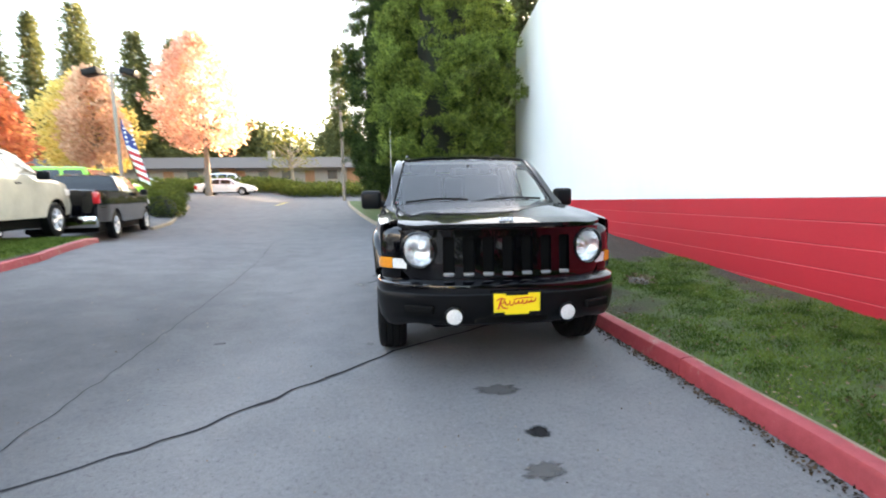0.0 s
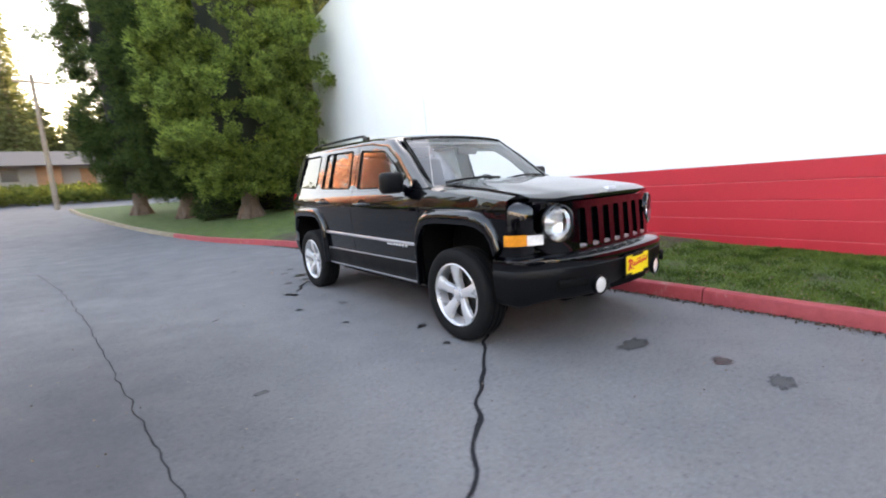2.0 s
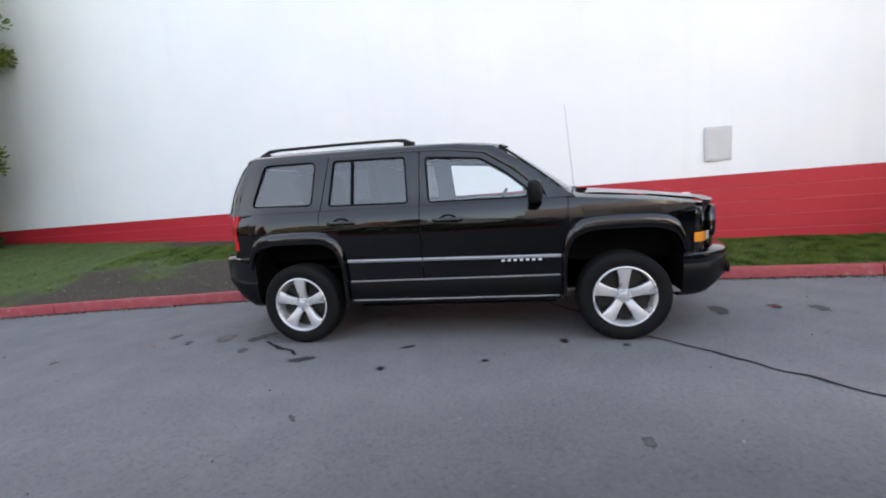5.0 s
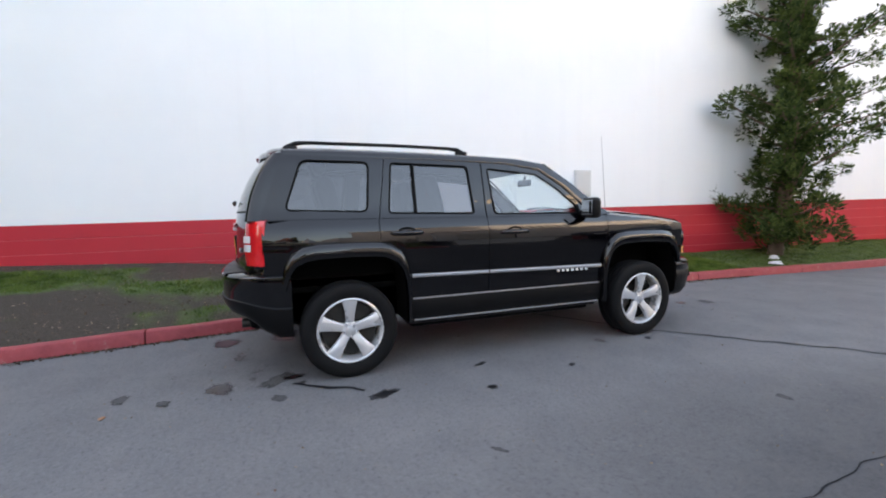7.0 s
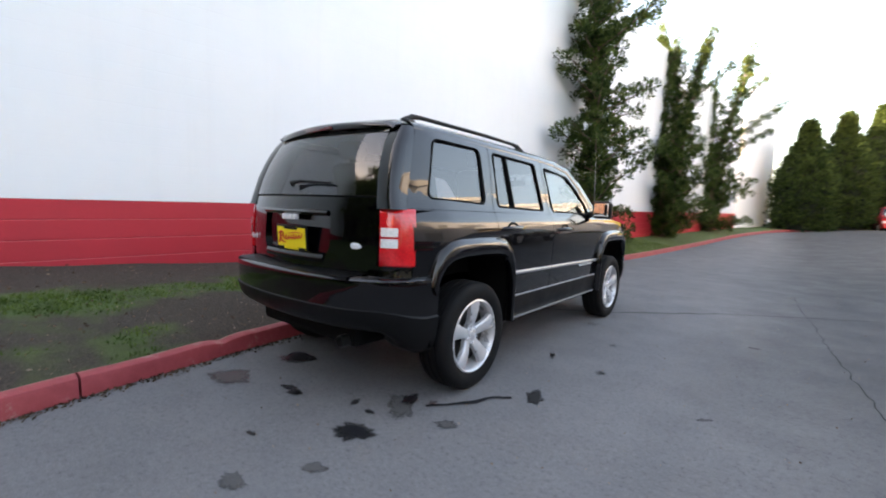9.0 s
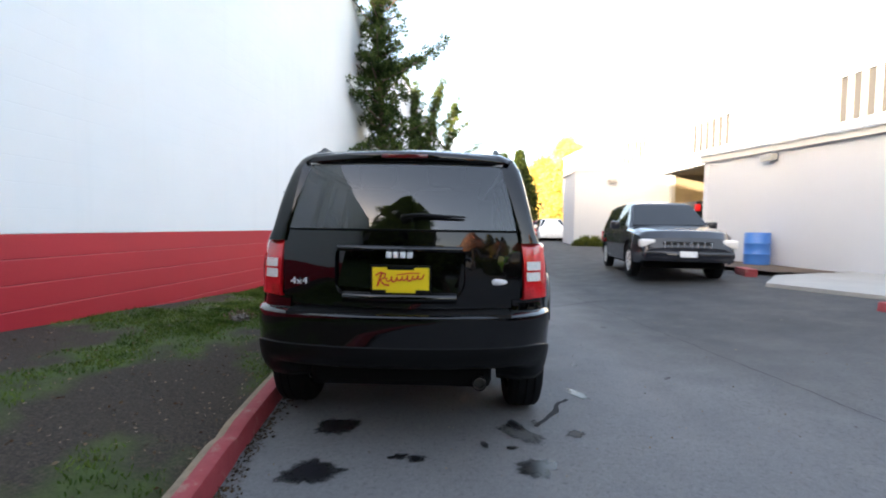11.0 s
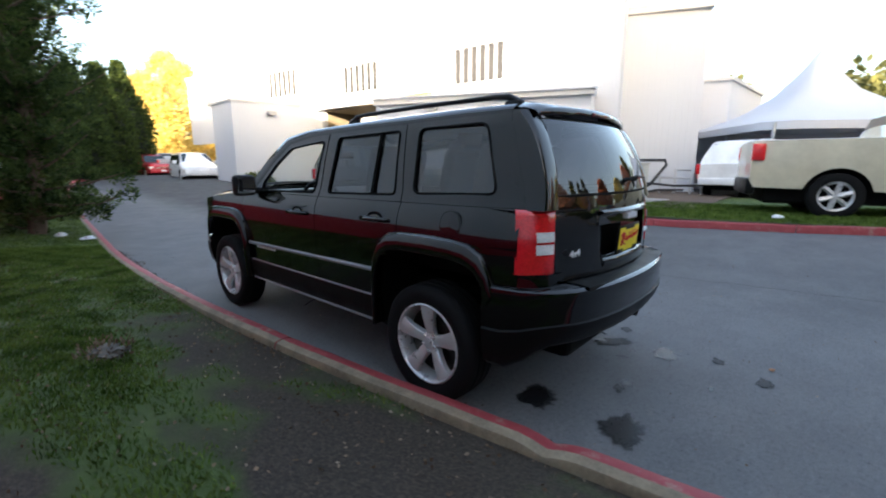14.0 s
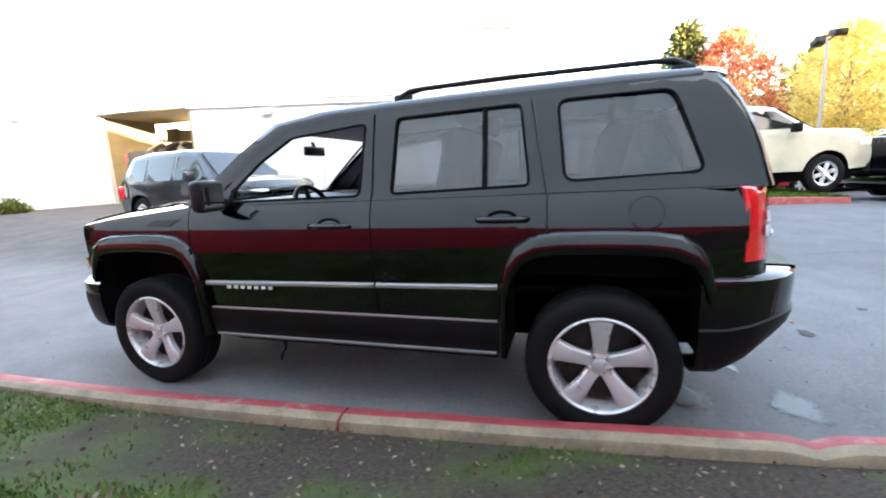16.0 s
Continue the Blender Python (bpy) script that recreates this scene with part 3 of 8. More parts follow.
# --- sides ---
for s in (-1, 1):
    side_skin("front_fender", -1.815, -0.925, s, roll=0.13)
    side_skin("front_door_skin", -0.925, 0.225, s)
    side_skin("rear_door_skin", 0.225, 1.085, s)
    side_skin("quarter_panel", 1.085, 1.872, s)
    for c in (-AXLE, AXLE):
        arch_flare(s, c)
        arch_liner(s, c)

    def on_side(y, z, out=0.0):
        return Vector((s * (side_x(y, z) + out), y, z))

    turn_in = lambda co: Vector((-s * 0.022, 0, 0))
    # door window frames and the quarter window surround
    front_win = fillet([(0.172, 1.508), (-0.27, 1.466), (-0.46, 1.348), (-0.635, 1.20), (-0.635, 1.138), (0.15, 1.147)], 0.03)
    rear_win = fillet([(0.962, 1.538), (0.345, 1.522), (0.325, 1.152), (1.005, 1.168)], 0.03)
    quarter_win = fillet([(1.600, 1.545), (1.128, 1.540), (1.160, 1.180), (1.718, 1.197)], 0.05, 5)
    for name, outer, hole in (
        ("front_door_frame", [(0.215, 1.556), (0.0, 1.546), (-0.30, 1.501), (-0.51, 1.365), (-0.715, 1.19), (-0.785, 1.122), (-0.4, 1.122), (0.0, 1.124), (0.219, 1.124)], front_win),
        ("rear_door_frame", [(1.005, 1.574), (0.6, 1.568), (0.226, 1.557), (0.230, 1.124), (0.7, 1.127), (1.075, 1.131), (1.03, 1.40)], rear_win),
        ("quarter_window_frame", [(1.012, 1.576), (1.038, 1.40), (1.083, 1.131), (1.5, 1.133), (1.875, 1.136), (1.838, 1.26), (1.768, 1.46), (1.715, 1.59), (1.4, 1.585)], quarter_win)):
        bm = bmesh.new()
        panel(bm, outer, [hole], on_side, turn_in)
        part(name, bm, "black_paint", car, smooth=25)
        # rubber seal round the opening
        bm = bmesh.new()
        pts = [on_side(a, b, 0.001) for a, b in hole]
        tube(bm, pts + [pts[0]], 0.007, 6, False)
        part("window_seal", bm, "black_seal", car, smooth=60)
    # glazing
    panes = [("rear_door_glass", rear_win, "glass_tint"), ("quarter_glass", quarter_win, "glass_tint")]
    if s < 0:
        panes.append(("front_door_glass", front_win, "glass_clear"))
    for name, hole, mat in panes:
        bm = bmesh.new()
        # one flat pane through the opening
        fit_m = np.array([(1.0, a, b) for a, b in hole])
        fit_v = np.linalg.lstsq(fit_m, np.array([side_x(a, b) for a, b in hole]), rcond=None)[0]
        vs = [bm.verts.new((s * (fit_v[0] + fit_v[1] * a + fit_v[2] * b - 0.010), a, b)) for a, b in hole]
        for tri in tessellate_polygon([[Vector((a, b, 0)) for a, b in hole]]):
            bm.faces.new([vs[i] for i in tri])
        bmesh.ops.recalc_face_normals(bm, faces=bm.faces)
        g = part(name, bm, mat, car)
        g.visible_shadow = False
    bm = bmesh.new()
    tube(bm, [on_side(0.80, 1.165, -0.002), on_side(0.795, 1.53, -0.002)], 0.013, 6)
    part("window_divider", bm, "black_seal", car, smooth=60)
    # pillar and cant rail from the cowl to the rear corner
    low = [(-0.79, 1.122), (-0.72, 1.19), (-0.513, 1.37), (-0.304, 1.506), (0.0, 1.551), (0.22, 1.561), (0.6, 1.573), (1.008, 1.580), (1.4, 1.590), (1.715, 1.595)]
    high = [(-0.985, 1.125), (-0.845, 1.215), (-0.615, 1.40), (-0.385, 1.555), (-0.1, 1.598), (0.22, 1.612), (0.6, 1.622), (1.008, 1.630), (1.4, 1.634), (1.72, 1.630)]
    bm = bmesh.new()
    sheet(bm, [[on_side(a[0] + 0.022, a[1] - 0.022, -0.016), on_side(*a), on_side((a[0] + b[0]) / 2, (a[1] + b[1]) / 2, 0.004), on_side(*b, 0.0), on_side(*b, -0.03) + Vector((0, 0, 0.006)), on_side(*b, -0.085) + Vector((0, 0, 0.004))] for a, b in zip(low, high)])
    bmesh.ops.recalc_face_normals(bm, faces=bm.faces)
    part("roof_side_pillar", bm, "black_paint", car, smooth=50)
    # inner lining of the pillars
    for y0, y1, y2, y3 in ((0.14, 0.33, 0.17, 0.36), (0.99, 1.14, 0.96, 1.12)):
        bm = bmesh.new()
        sheet(bm, [[(s * 0.765, y0, 1.12), (s * 0.765, y1, 1.12)], [(s * 0.65, y2, 1.56), (s * 0.65, y3, 1.56)]])
        part("pillar_lining", bm, "trim_grey", car)
    # rub strip, cladding line, sill
    bm = bmesh.new()
    for a, b in ((-0.86, 0.219), (0.231, 0.855)):
        rows = []
        n = 8
        for i in range(n + 1):
            y = a + (b - a) * i / n
            z = 0.690 + 0.012 * (y / 0.86)
            rows.append([(s * (side_x(y, z + dz) + o), y, z + dz) for dz, o in ((-0.014, -0.002), (-0.012, 0.010), (0.003, 0.013), (0.010, 0.009), (0.014, -0.002))])
        vs = sheet(bm, rows)
        bm.faces.new(vs[0]), bm.faces.new(vs[-1])
    bmesh.ops.recalc_face_normals(bm, faces=bm.faces)
    part("rub_strip", bm, "satin_trim", car, "satin rub strip along the doors", smooth=40)
    bm = bmesh.new()
    rows = [[(s * (side_x(y, z) + o), y, z) for z, o in ((0.525, -0.003), (0.520, 0.010), (0.505, 0.014), (0.44, 0.013), (0.375, 0.010), (0.355, -0.005), (0.315, -0.05), (0.30, -0.15))]
            for y in [-0.86 + 1.72 * i / 20 for i in range(21)]]
    vs = sheet(bm, rows)
    bm.faces.new(vs[0]), bm.faces.new(vs[-1])
    bmesh.ops.recalc_face_normals(bm, faces=bm.faces)
    part("sill_cladding", bm, "black_plastic", car, smooth=40)
    bm = bmesh.new()
    rows = [[(s * (side_x(y, 0.37) + o), y, z) for z, o in ((0.370, 0.008), (0.366, 0.018), (0.359, 0.018), (0.355, 0.006))] for y in (-0.84, -0.3, 0.3, 0.84)]
    sheet(bm, rows)
    bmesh.ops.recalc_face_normals(bm, faces=bm.faces)
    part("sill_trim", bm, "satin_trim", car, smooth=40)
    bm = bmesh.new()
    sheet(bm, [[(s * (side_x(y, 0.53) + o), y, z) for z, o in ((0.534, -0.002), (0.531, 0.007), (0.525, 0.008), (0.522, 0.002))] for y in (-0.85, -0.3, 0.3, 0.85)])
    bmesh.ops.recalc_face_normals(bm, faces=bm.faces)
    part("cladding_strip", bm, "satin_trim", car, smooth=40)
    # pale model-name shapes on the strip
    for i in range(7):
        bm = bmesh.new()
        y = -0.42 - 0.047 * i
        box(bm, s * (side_x(y, 0.66) + 0.004) - 0.004, s * (side_x(y, 0.66) + 0.004) + 0.004, y - 0.013, y + 0.013, 0.648, 0.665, 0.003)
        part("badge_bar", bm, "white_emblem", car)
    # handles
    for y, z in ((-0.005, 1.0), (0.885, 1.02)):
        h = bmesh.new()
        X = side_x(y, z)
        pts = [(s * (X - 0.005), y - 0.115, z), (s * (X + 0.022), y - 0.10, z + 0.002), (s * (X + 0.034), y - 0.04, z + 0.003), (s * (X + 0.034), y + 0.05, z + 0.003), (s * (X + 0.022), y + 0.105, z + 0.002), (s * (X - 0.005), y + 0.118, z)]
        tube(h, pts, [0.012, 0.015, 0.016, 0.016, 0.015, 0.012], 8)
        hb = part("door_handle", h, "black_paint", car, smooth=60)
        c = bmesh.new()
        lathe(c, [(s * (X - 0.012), 0.062), (s * (X + 0.001), 0.060), (s * (X + 0.0015), 0.050), (s * (X - 0.018), 0.02), (s * (X - 0.02), 0.001)], 20, "X", Matrix.Translation((0, y, z)) @ Matrix.Diagonal((1, 1.25, 0.72, 1)))
        part("handle_recess", c, "black_seal", hb, smooth=60)
    # mirror
    bm = bmesh.new()
    box(bm, 0.835, 1.02, -0.745, -0.635, 1.095, 1.265, 0.035, seg=3)
    for v in bm.verts:
        k = (v.co.z - 1.095) / 0.17
        v.co.y += 0.03 * (v.co.x - 0.835) / 0.185 * (1 if v.co.y < -0.69 else 0.3)
        v.co.x = s * v.co.x
    bmesh.ops.recalc_face_normals(bm, faces=bm.faces)
    mh = part("mirror_housing", bm, "black_plastic", car, smooth=50)
    bm = bmesh.new()
    sheet(bm, [[(s * 0.86, -0.6325, 1.12), (s * 1.0, -0.6275, 1.12)], [(s * 0.86, -0.6325, 1.245), (s * 1.0, -0.6275, 1.245)]])
    part("mirror_glass", bm, "mirror", mh)
    bm = bmesh.new()
    tube(bm, [(s * 0.775, -0.675, 1.125), (s * 0.82, -0.68, 1.135), (s * 0.86, -0.69, 1.15)], [0.035, 0.03, 0.03], 8)
    part("mirror_arm", bm, "black_plastic", mh, smooth=60)
    # roof rail
    bm = bmesh.new()
    pts = []
    for i in range(19):
        y = 0.29 + (1.70 - 0.29) * i / 18
        e = min(1, (y - 0.29) / 0.12, (1.70 - y) / 0.12)
        pts.append((s * (0.545 - 0.01 * (y - 0.3)), y, 1.628 + 0.012 * smoothstep(0.2, 1.0, y) + 0.048 * math.sin(max(0, e) * math.pi / 2)))
    tube(bm, pts, [0.013 + 0.008 * (1 - min(1, i / 2, (18 - i) / 2)) for i in range(19)], 8)
    rail = part("roof_rail", bm, "black_plastic", car, "matt black roof rail", smooth=60)
    for y in (0.33, 1.66):
        bm = bmesh.new()
        box(bm, s * 0.54 - 0.02, s * 0.54 + 0.02, y - 0.05, y + 0.05, 1.612, 1.66, 0.012)
        part("rail_foot", bm, "black_plastic", rail, smooth=60)

# antenna on the right fender, fuel flap on the left quarter
bm = bmesh.new()
tube(bm, [(-0.735, -0.99, 1.125), (-0.735, -0.985, 1.16), (-0.735, -0.93, 1.80)], [0.009, 0.003, 0.0013], 6)
part("antenna", bm, "satin_trim", car, smooth=60)
bm = bmesh.new()
X = side_x(1.487, 1.04)
lathe(bm, [(-0.004, 0.074), (0.002, 0.074), (0.0025, 0.068), (-0.001, 0.0675), (-0.001, 0.066), (0.003, 0.065), (0.0045, 0.03), (0.005, 0.001)], 32, "X",
      Matrix.Translation((X, 1.487, 1.04)) @ pose(0, 0, 0, 0, -8, 0))
part("fuel_flap", bm, "black_paint", car, smooth=30)

# --- roof, bonnet, windscreen ---
ROOF = [(-0.45, 1.553, 0.585), (-0.39, 1.570, 0.60), (-0.28, 1.588, 0.605), (-0.1, 1.604, 0.608), (0.22, 1.618, 0.605), (0.6, 1.628, 0.605), (1.0, 1.636, 0.60), (1.4, 1.640, 0.595), (1.72, 1.636, 0.585), (1.775, 1.630, 0.575), (1.815, 1.616, 0.56), (1.828, 1.598, 0.55)]
bm = bmesh.new()
rows = []
for y, z, w in ROOF:
    row = []
    for i in range(-10, 11):
        u = i / 10
        row.append((u * (w + 0.035), y + (-0.045 * (1 - u * u) if y < 0 else 0), z + 0.032 * (1 - u * u) - 0.02 * max(0, abs(u) - 0.9) * 10))
    rows.append(row)
sheet(bm, rows)
bmesh.ops.recalc_face_normals(bm, faces=bm.faces)
part("roof", bm, "black_paint", car, smooth=60)
bm = bmesh.new()
sheet(bm, [[(u * 0.06 * w / 0.6, y, z - 0.035) for u in range(-10, 11)] for y, z, w in ROOF])
part("headliner", bm, "headliner", car)


def screen_pt(u, v):
    """Windscreen, u from -1 to 1 across, v from 0 at the cowl to 1 at the roof."""
    half = 0.725 + (0.598 - 0.725) * v
    y = -0.975 + (-0.43 + 0.975) * v - (0.13 - 0.085 * v) * (1 - u * u)
    z = 1.125 + (1.560 - 1.125) * v + 0.022 * (1 - u * u) * v + 0.01 * math.sin(v * math.pi)
    return Vector((u * half, y, z))


bm = bmesh.new()
sheet(bm, [[screen_pt(i / 10, j / 8) for i in range(-10, 11)] for j in range(9)])
bmesh.ops.recalc_face_normals(bm, faces=bm.faces)
part("windscreen", bm, "glass_clear", car, smooth=180).visible_shadow = False
bm = bmesh.new()
edge = [screen_pt(-1, j / 8) for j in range(9)] + [screen_pt(i / 10, 1) for i in range(-9, 11)] + [screen_pt(1, j / 8) for j in range(7, -1, -1)] + [screen_pt(i / 10, 0) for i in range(9, -10, -1)]
tube(bm, edge + [edge[0]], 0.009, 6, False)
part("windscreen_seal", bm, "black_seal", car, smooth=60)


def hood_z(y):
    return interp(y, [(-2.14, 1.018), (-2.10, 1.025), (-2.05, 1.033), (-1.95, 1.050), (-1.6, 1.103), (-1.2, 1.146), (-1.0, 1.156)])


def nose_y(x):
    return interp(abs(x), [(0, -2.090), (0.2, -2.087), (0.4, -2.073), (0.5, -2.050), (0.58, -2.015), (0.65, -1.962), (0.72, -1.885)])


bm = bmesh.new()
rows = []
for j in range(15):
    v = j / 14
    row = []
    for i in range(-12, 13):
        u = i / 12
        x = u * (0.688 + 0.012 * v)
        y = -1.06 - 0.11 * (1 - u * u) + (nose_y(x) - (-1.06 - 0.11 * (1 - u * u))) * v
        bulge = 0.016 * (1 - smoothstep(0.45, 0.62, abs(x)))
        z = hood_z(y - 0.0) + bulge - 0.012 * u * u - (0.014 * smoothstep(0.93, 1.0, v))
        row.append((x, y, z))
    rows.append(row)
rows.append([(x, y + 0.012, z - 0.025) for x, y, z in rows[-1]])
sheet(bm, rows)
bmesh.ops.recalc_face_normals(bm, faces=bm.faces)
hood = part("bonnet", bm, "black_paint", car, smooth=40)
bm = bmesh.new()
for i, x in enumerate((-0.036, -0.012, 0.012, 0.036)):
    box(bm, x - 0.010, x + 0.010, -2.058, -2.018, 1.036, 1.062, 0.003)
part("bonnet_emblem", bm, "white_emblem", hood)
bm = bmesh.new()
sheet(bm, [[(0.07 * i, -1.03 - 0.12 * (1 - (i / 10) ** 2), 1.135) for i in range(-10, 11)], [(0.07 * i, -1.13 - 0.12 * (1 - (i / 10) ** 2), 1.138) for i in range(-10, 11)]])
part("cowl_panel", bm, "black_plastic", car)
for x0, x1 in ((-0.60, -0.08), (-0.02, 0.58)):
    bm = bmesh.new()
    pts = []
    for k in range(9):
        x = x0 + (x1 - x0) * k / 8
        u = x / 0.70
        p = screen_pt(u, 0.04 + 0.055 * math.sin(k / 8 * math.pi * 0.8))
        pts.append(p + Vector((0, -0.018, 0.012)))
    tube(bm, pts, 0.010, 6)
    tube(bm, [pts[6], pts[6] + Vector((0.05, -0.06, -0.045))], 0.010, 6)
    part("wiper", bm, "black_plastic", car, smooth=60)

# --- front end ---
def grille_y(x, z):
    return nose_y(x) + 0.012 - 0.02 * smoothstep(1.0, 0.68, z)


slots = []
for i in range(7):
    x = -0.384 + 0.128 * i
    slots.append(fillet([(x - 0.037, 0.690), (x + 0.037, 0.690), (x + 0.037, 0.945), (x - 0.037, 0.945)], 0.016, 2))
lamps = []
for sx in (-0.572, 0.572):
    lamps.append([(sx + 0.118 * math.cos(2 * math.pi * k / 28), 0.862 + 0.118 * math.sin(2 * math.pi * k / 28)) for k in range(28)])
outer = [(-0.715, 0.80), (-0.69, 0.73), (-0.62, 0.665)] + [(-0.5 + 0.1 * i, 0.655) for i in range(11)] + [(0.62, 0.665), (0.69, 0.73), (0.715, 0.80), (0.72, 0.95), (0.70, 0.985)] + [(0.6 - 0.1 * i, 0.992) for i in range(13)] + [(-0.70, 0.985), (-0.72, 0.95)]
bm = bmesh.new()
panel(bm, outer, slots + lamps, lambda x, z: Vector((x, grille_y(x, z), z)), lambda co: Vector((0, 0.05, 0)))
grille = part("grille_panel", bm, "black_paint", car, smooth=25)
bm = bmesh.new()
sheet(bm, [[(x * 0.1, grille_y(x * 0.1, 0.8) + 0.048, z) for x in range(-5, 6)] for z in (0.66, 0.98)])
part("grille_mesh", bm, "black_seal", grille)
for i in range(7):
    x = -0.384 + 0.128 * i
    bm = bmesh.new()
    box(bm, x - 0.034, x + 0.034, grille_y(x, 0.7) + 0.002, grille_y(x, 0.7) + 0.035, 0.690, 0.712, 0.006)
    part("slot_tab", bm, "satin_trim", grille, smooth=40)
for s in (-1, 1):
    yl = nose_y(0.572)
    tilt = Matrix.Translation((s * 0.572, yl, 0.862)) @ pose(0, 0, 0, 0, 0, s * 17)
    bm = bmesh.new()
    lathe(bm, [(0.008, 0.122), (-0.012, 0.121), (-0.016, 0.112), (0.0, 0.106), (0.02, 0.104)], 36, "Y", tilt)
    bmesh.ops.recalc_face_normals(bm, faces=bm.faces)
    hl = part("headlight", bm, "black_paint", car, "round clear headlight in a black ring", smooth=50)
    bm = bmesh.new()
    lathe(bm, [(0.004, 0.108), (0.05, 0.09), (0.075, 0.055), (0.08, 0.02), (0.045, 0.018), (0.04, 0.001)], 36, "Y", tilt)
    part("reflector", bm, "reflector", hl, smooth=50)
    bm = bmesh.new()
    lathe(bm, [(0.004, 0.108), (-0.008, 0.098), (-0.018, 0.075), (-0.024, 0.04), (-0.026, 0.001)], 36, "Y", tilt)
    bmesh.ops.recalc_face_normals(bm, faces=bm.faces)
    part("lens", bm, "head_glass", hl, smooth=180).visible_shadow = False
    # corner of the wing beside the lamp and the side lamp below it
    bm = bmesh.new()
    cols = [(0.728, -1.888), (0.757, -1.868), (0.784, -1.845), (0.806, -1.815), (0.818, -1.775)]
    sheet(bm, [[(s * (x + 0.016), y - 0.012, z) for x, y in cols] for z in (0.735, 0.768, 0.805)])
    bmesh.ops.recalc_face_normals(bm, faces=bm.faces)
    sl = part("side_lamp", bm, "amber", car, "amber and clear corner lamp", smooth=60)
    for v in sl.data.vertices:
        v.co.y -= 0.012
    bm = bmesh.new()
    sheet(bm, [[(s * (x + 0.012), y - 0.034, z) for x, y in [(0.64, -1.935), (0.690, -1.905), (0.730, -1.876)]] for z in (0.735, 0.765, 0.80)])
    bmesh.ops.recalc_face_normals(bm, faces=bm.faces)
    part("clear_side_lens", bm, "clear_lens", sl, smooth=60)
    bm = bmesh.new()
    corner = [(0.690, -1.920), (0.725, -1.902), (0.757, -1.880), (0.783, -1.856), (0.804, -1.830), (0.817, -1.800)]
    sheet(bm, [[(s * (x - d), y + d * 0.8, z) for x, y in corner] for z, d in ((0.64, 0), (0.73, 0), (0.80, 0), (0.90, 0.0), (0.955, 0.004), (0.985, 0.016), (1.008, 0.045), (1.020, 0.09), (1.024, 0.14))])
    bmesh.ops.recalc_face_normals(bm, faces=bm.faces)
    part("wing_corner", bm, "black_paint", car, smooth=60)


def bumper_sweep(name, plan, prof, mat, sign, smooth=40):
    """A bumper bar: a profile of (inset, height) carried along a plan curve, mirrored."""
    bm = bmesh.new()
    path = [(-x, y) for x, y in plan[::-1]] + [p for p in plan if p[0] > 0]
    rows = []
    for i, (x, y) in enumerate(path):
        a, b = path[max(0, i - 1)], path[min(len(path) - 1, i + 1)]
        t = Vector((b[0] - a[0], b[1] - a[1], 0)).normalized()
        n = Vector((t.y, -t.x, 0)) * sign
        drop = 0.15 * smoothstep(2.08, 1.78, y) if sign < 0 else 0.05 * smoothstep(-2.08, -1.88, y)
        rows.append([Vector((x, y, z - drop * smoothstep(0.70, 0.46, z))) + n * -d for d, z in prof])
    sheet(bm, rows)
    bmesh.ops.recalc_face_normals(bm, faces=bm.faces)
    return part(name, bm, mat, car, smooth=smooth)


FRONT = [(0.0, -2.21), (0.15, -2.207), (0.3, -2.197), (0.45, -2.173), (0.57, -2.128), (0.67, -2.072), (0.745, -2.008), (0.80, -1.938), (0.835, -1.868), (0.852, -1.79), (0.86, -1.72)]
bumper_sweep("front_bumper_top", FRONT, [(0.24, 0.672), (0.03, 0.664), (0.006, 0.650), (0.0, 0.625), (0.006, 0.595)], "black_paint", 1)
fb = bumper_sweep("front_bumper", FRONT, [(0.006, 0.597), (0.0, 0.590), (0.0, 0.545), (0.008, 0.50), (0.02, 0.44), (0.05, 0.395), (0.10, 0.372), (0.25, 0.36)], "black_plastic", 1)
bm = bmesh.new()
sheet(bm, [[(0.06 * i, -2.2 + 0.02 * (i / 4) ** 2 + 0.004, z) for i in range(-4, 5)] for z in (0.405, 0.47)])
bmesh.ops.recalc_face_normals(bm, faces=bm.faces)
part("lower_intake", bm, "black_seal", fb)
for s in (-1, 1):
    bm = bmesh.new()
    box(bm, 0, 0.20, -0.03, 0.0, 0, 0.055, 0.012)
    bmesh.ops.transform(bm, matrix=Matrix.Translation((s * 0.58, -2.118, 0.47)) @ pose(0, 0, 0, 0, 0, s * 24) @ Matrix.Translation((-0.10, 0, 0)), verts=bm.verts)
    part("side_vent", bm, "black_seal", fb, smooth=40)
    bm = bmesh.new()
    tm = Matrix.Translation((s * 0.368, -2.183, 0.455)) @ pose(0, 0, 0, 0, 0, s * 6)
    lathe(bm, [(0.01, 0.064), (-0.010, 0.064), (-0.014, 0.056), (-0.006, 0.049)], 28, "Y", tm)
    bmesh.ops.recalc_face_normals(bm, faces=bm.faces)
    fl = part("fog_lamp", bm, "black_plastic", car, smooth=50)
    bm = bmesh.new()
    lathe(bm, [(-0.005, 0.050), (0.02, 0.042), (0.03, 0.02), (0.031, 0.001)], 28, "Y", tm)
    part("reflector", bm, "reflector", fl, smooth=50)
    bm = bmesh.new()
    lathe(bm, [(-0.007, 0.050), (-0.012, 0.03), (-0.014, 0.001)], 28, "Y", tm)
    bmesh.ops.recalc_face_normals(bm, faces=bm.faces)
    part("lens", bm, "clear_lens", fl, smooth=180)
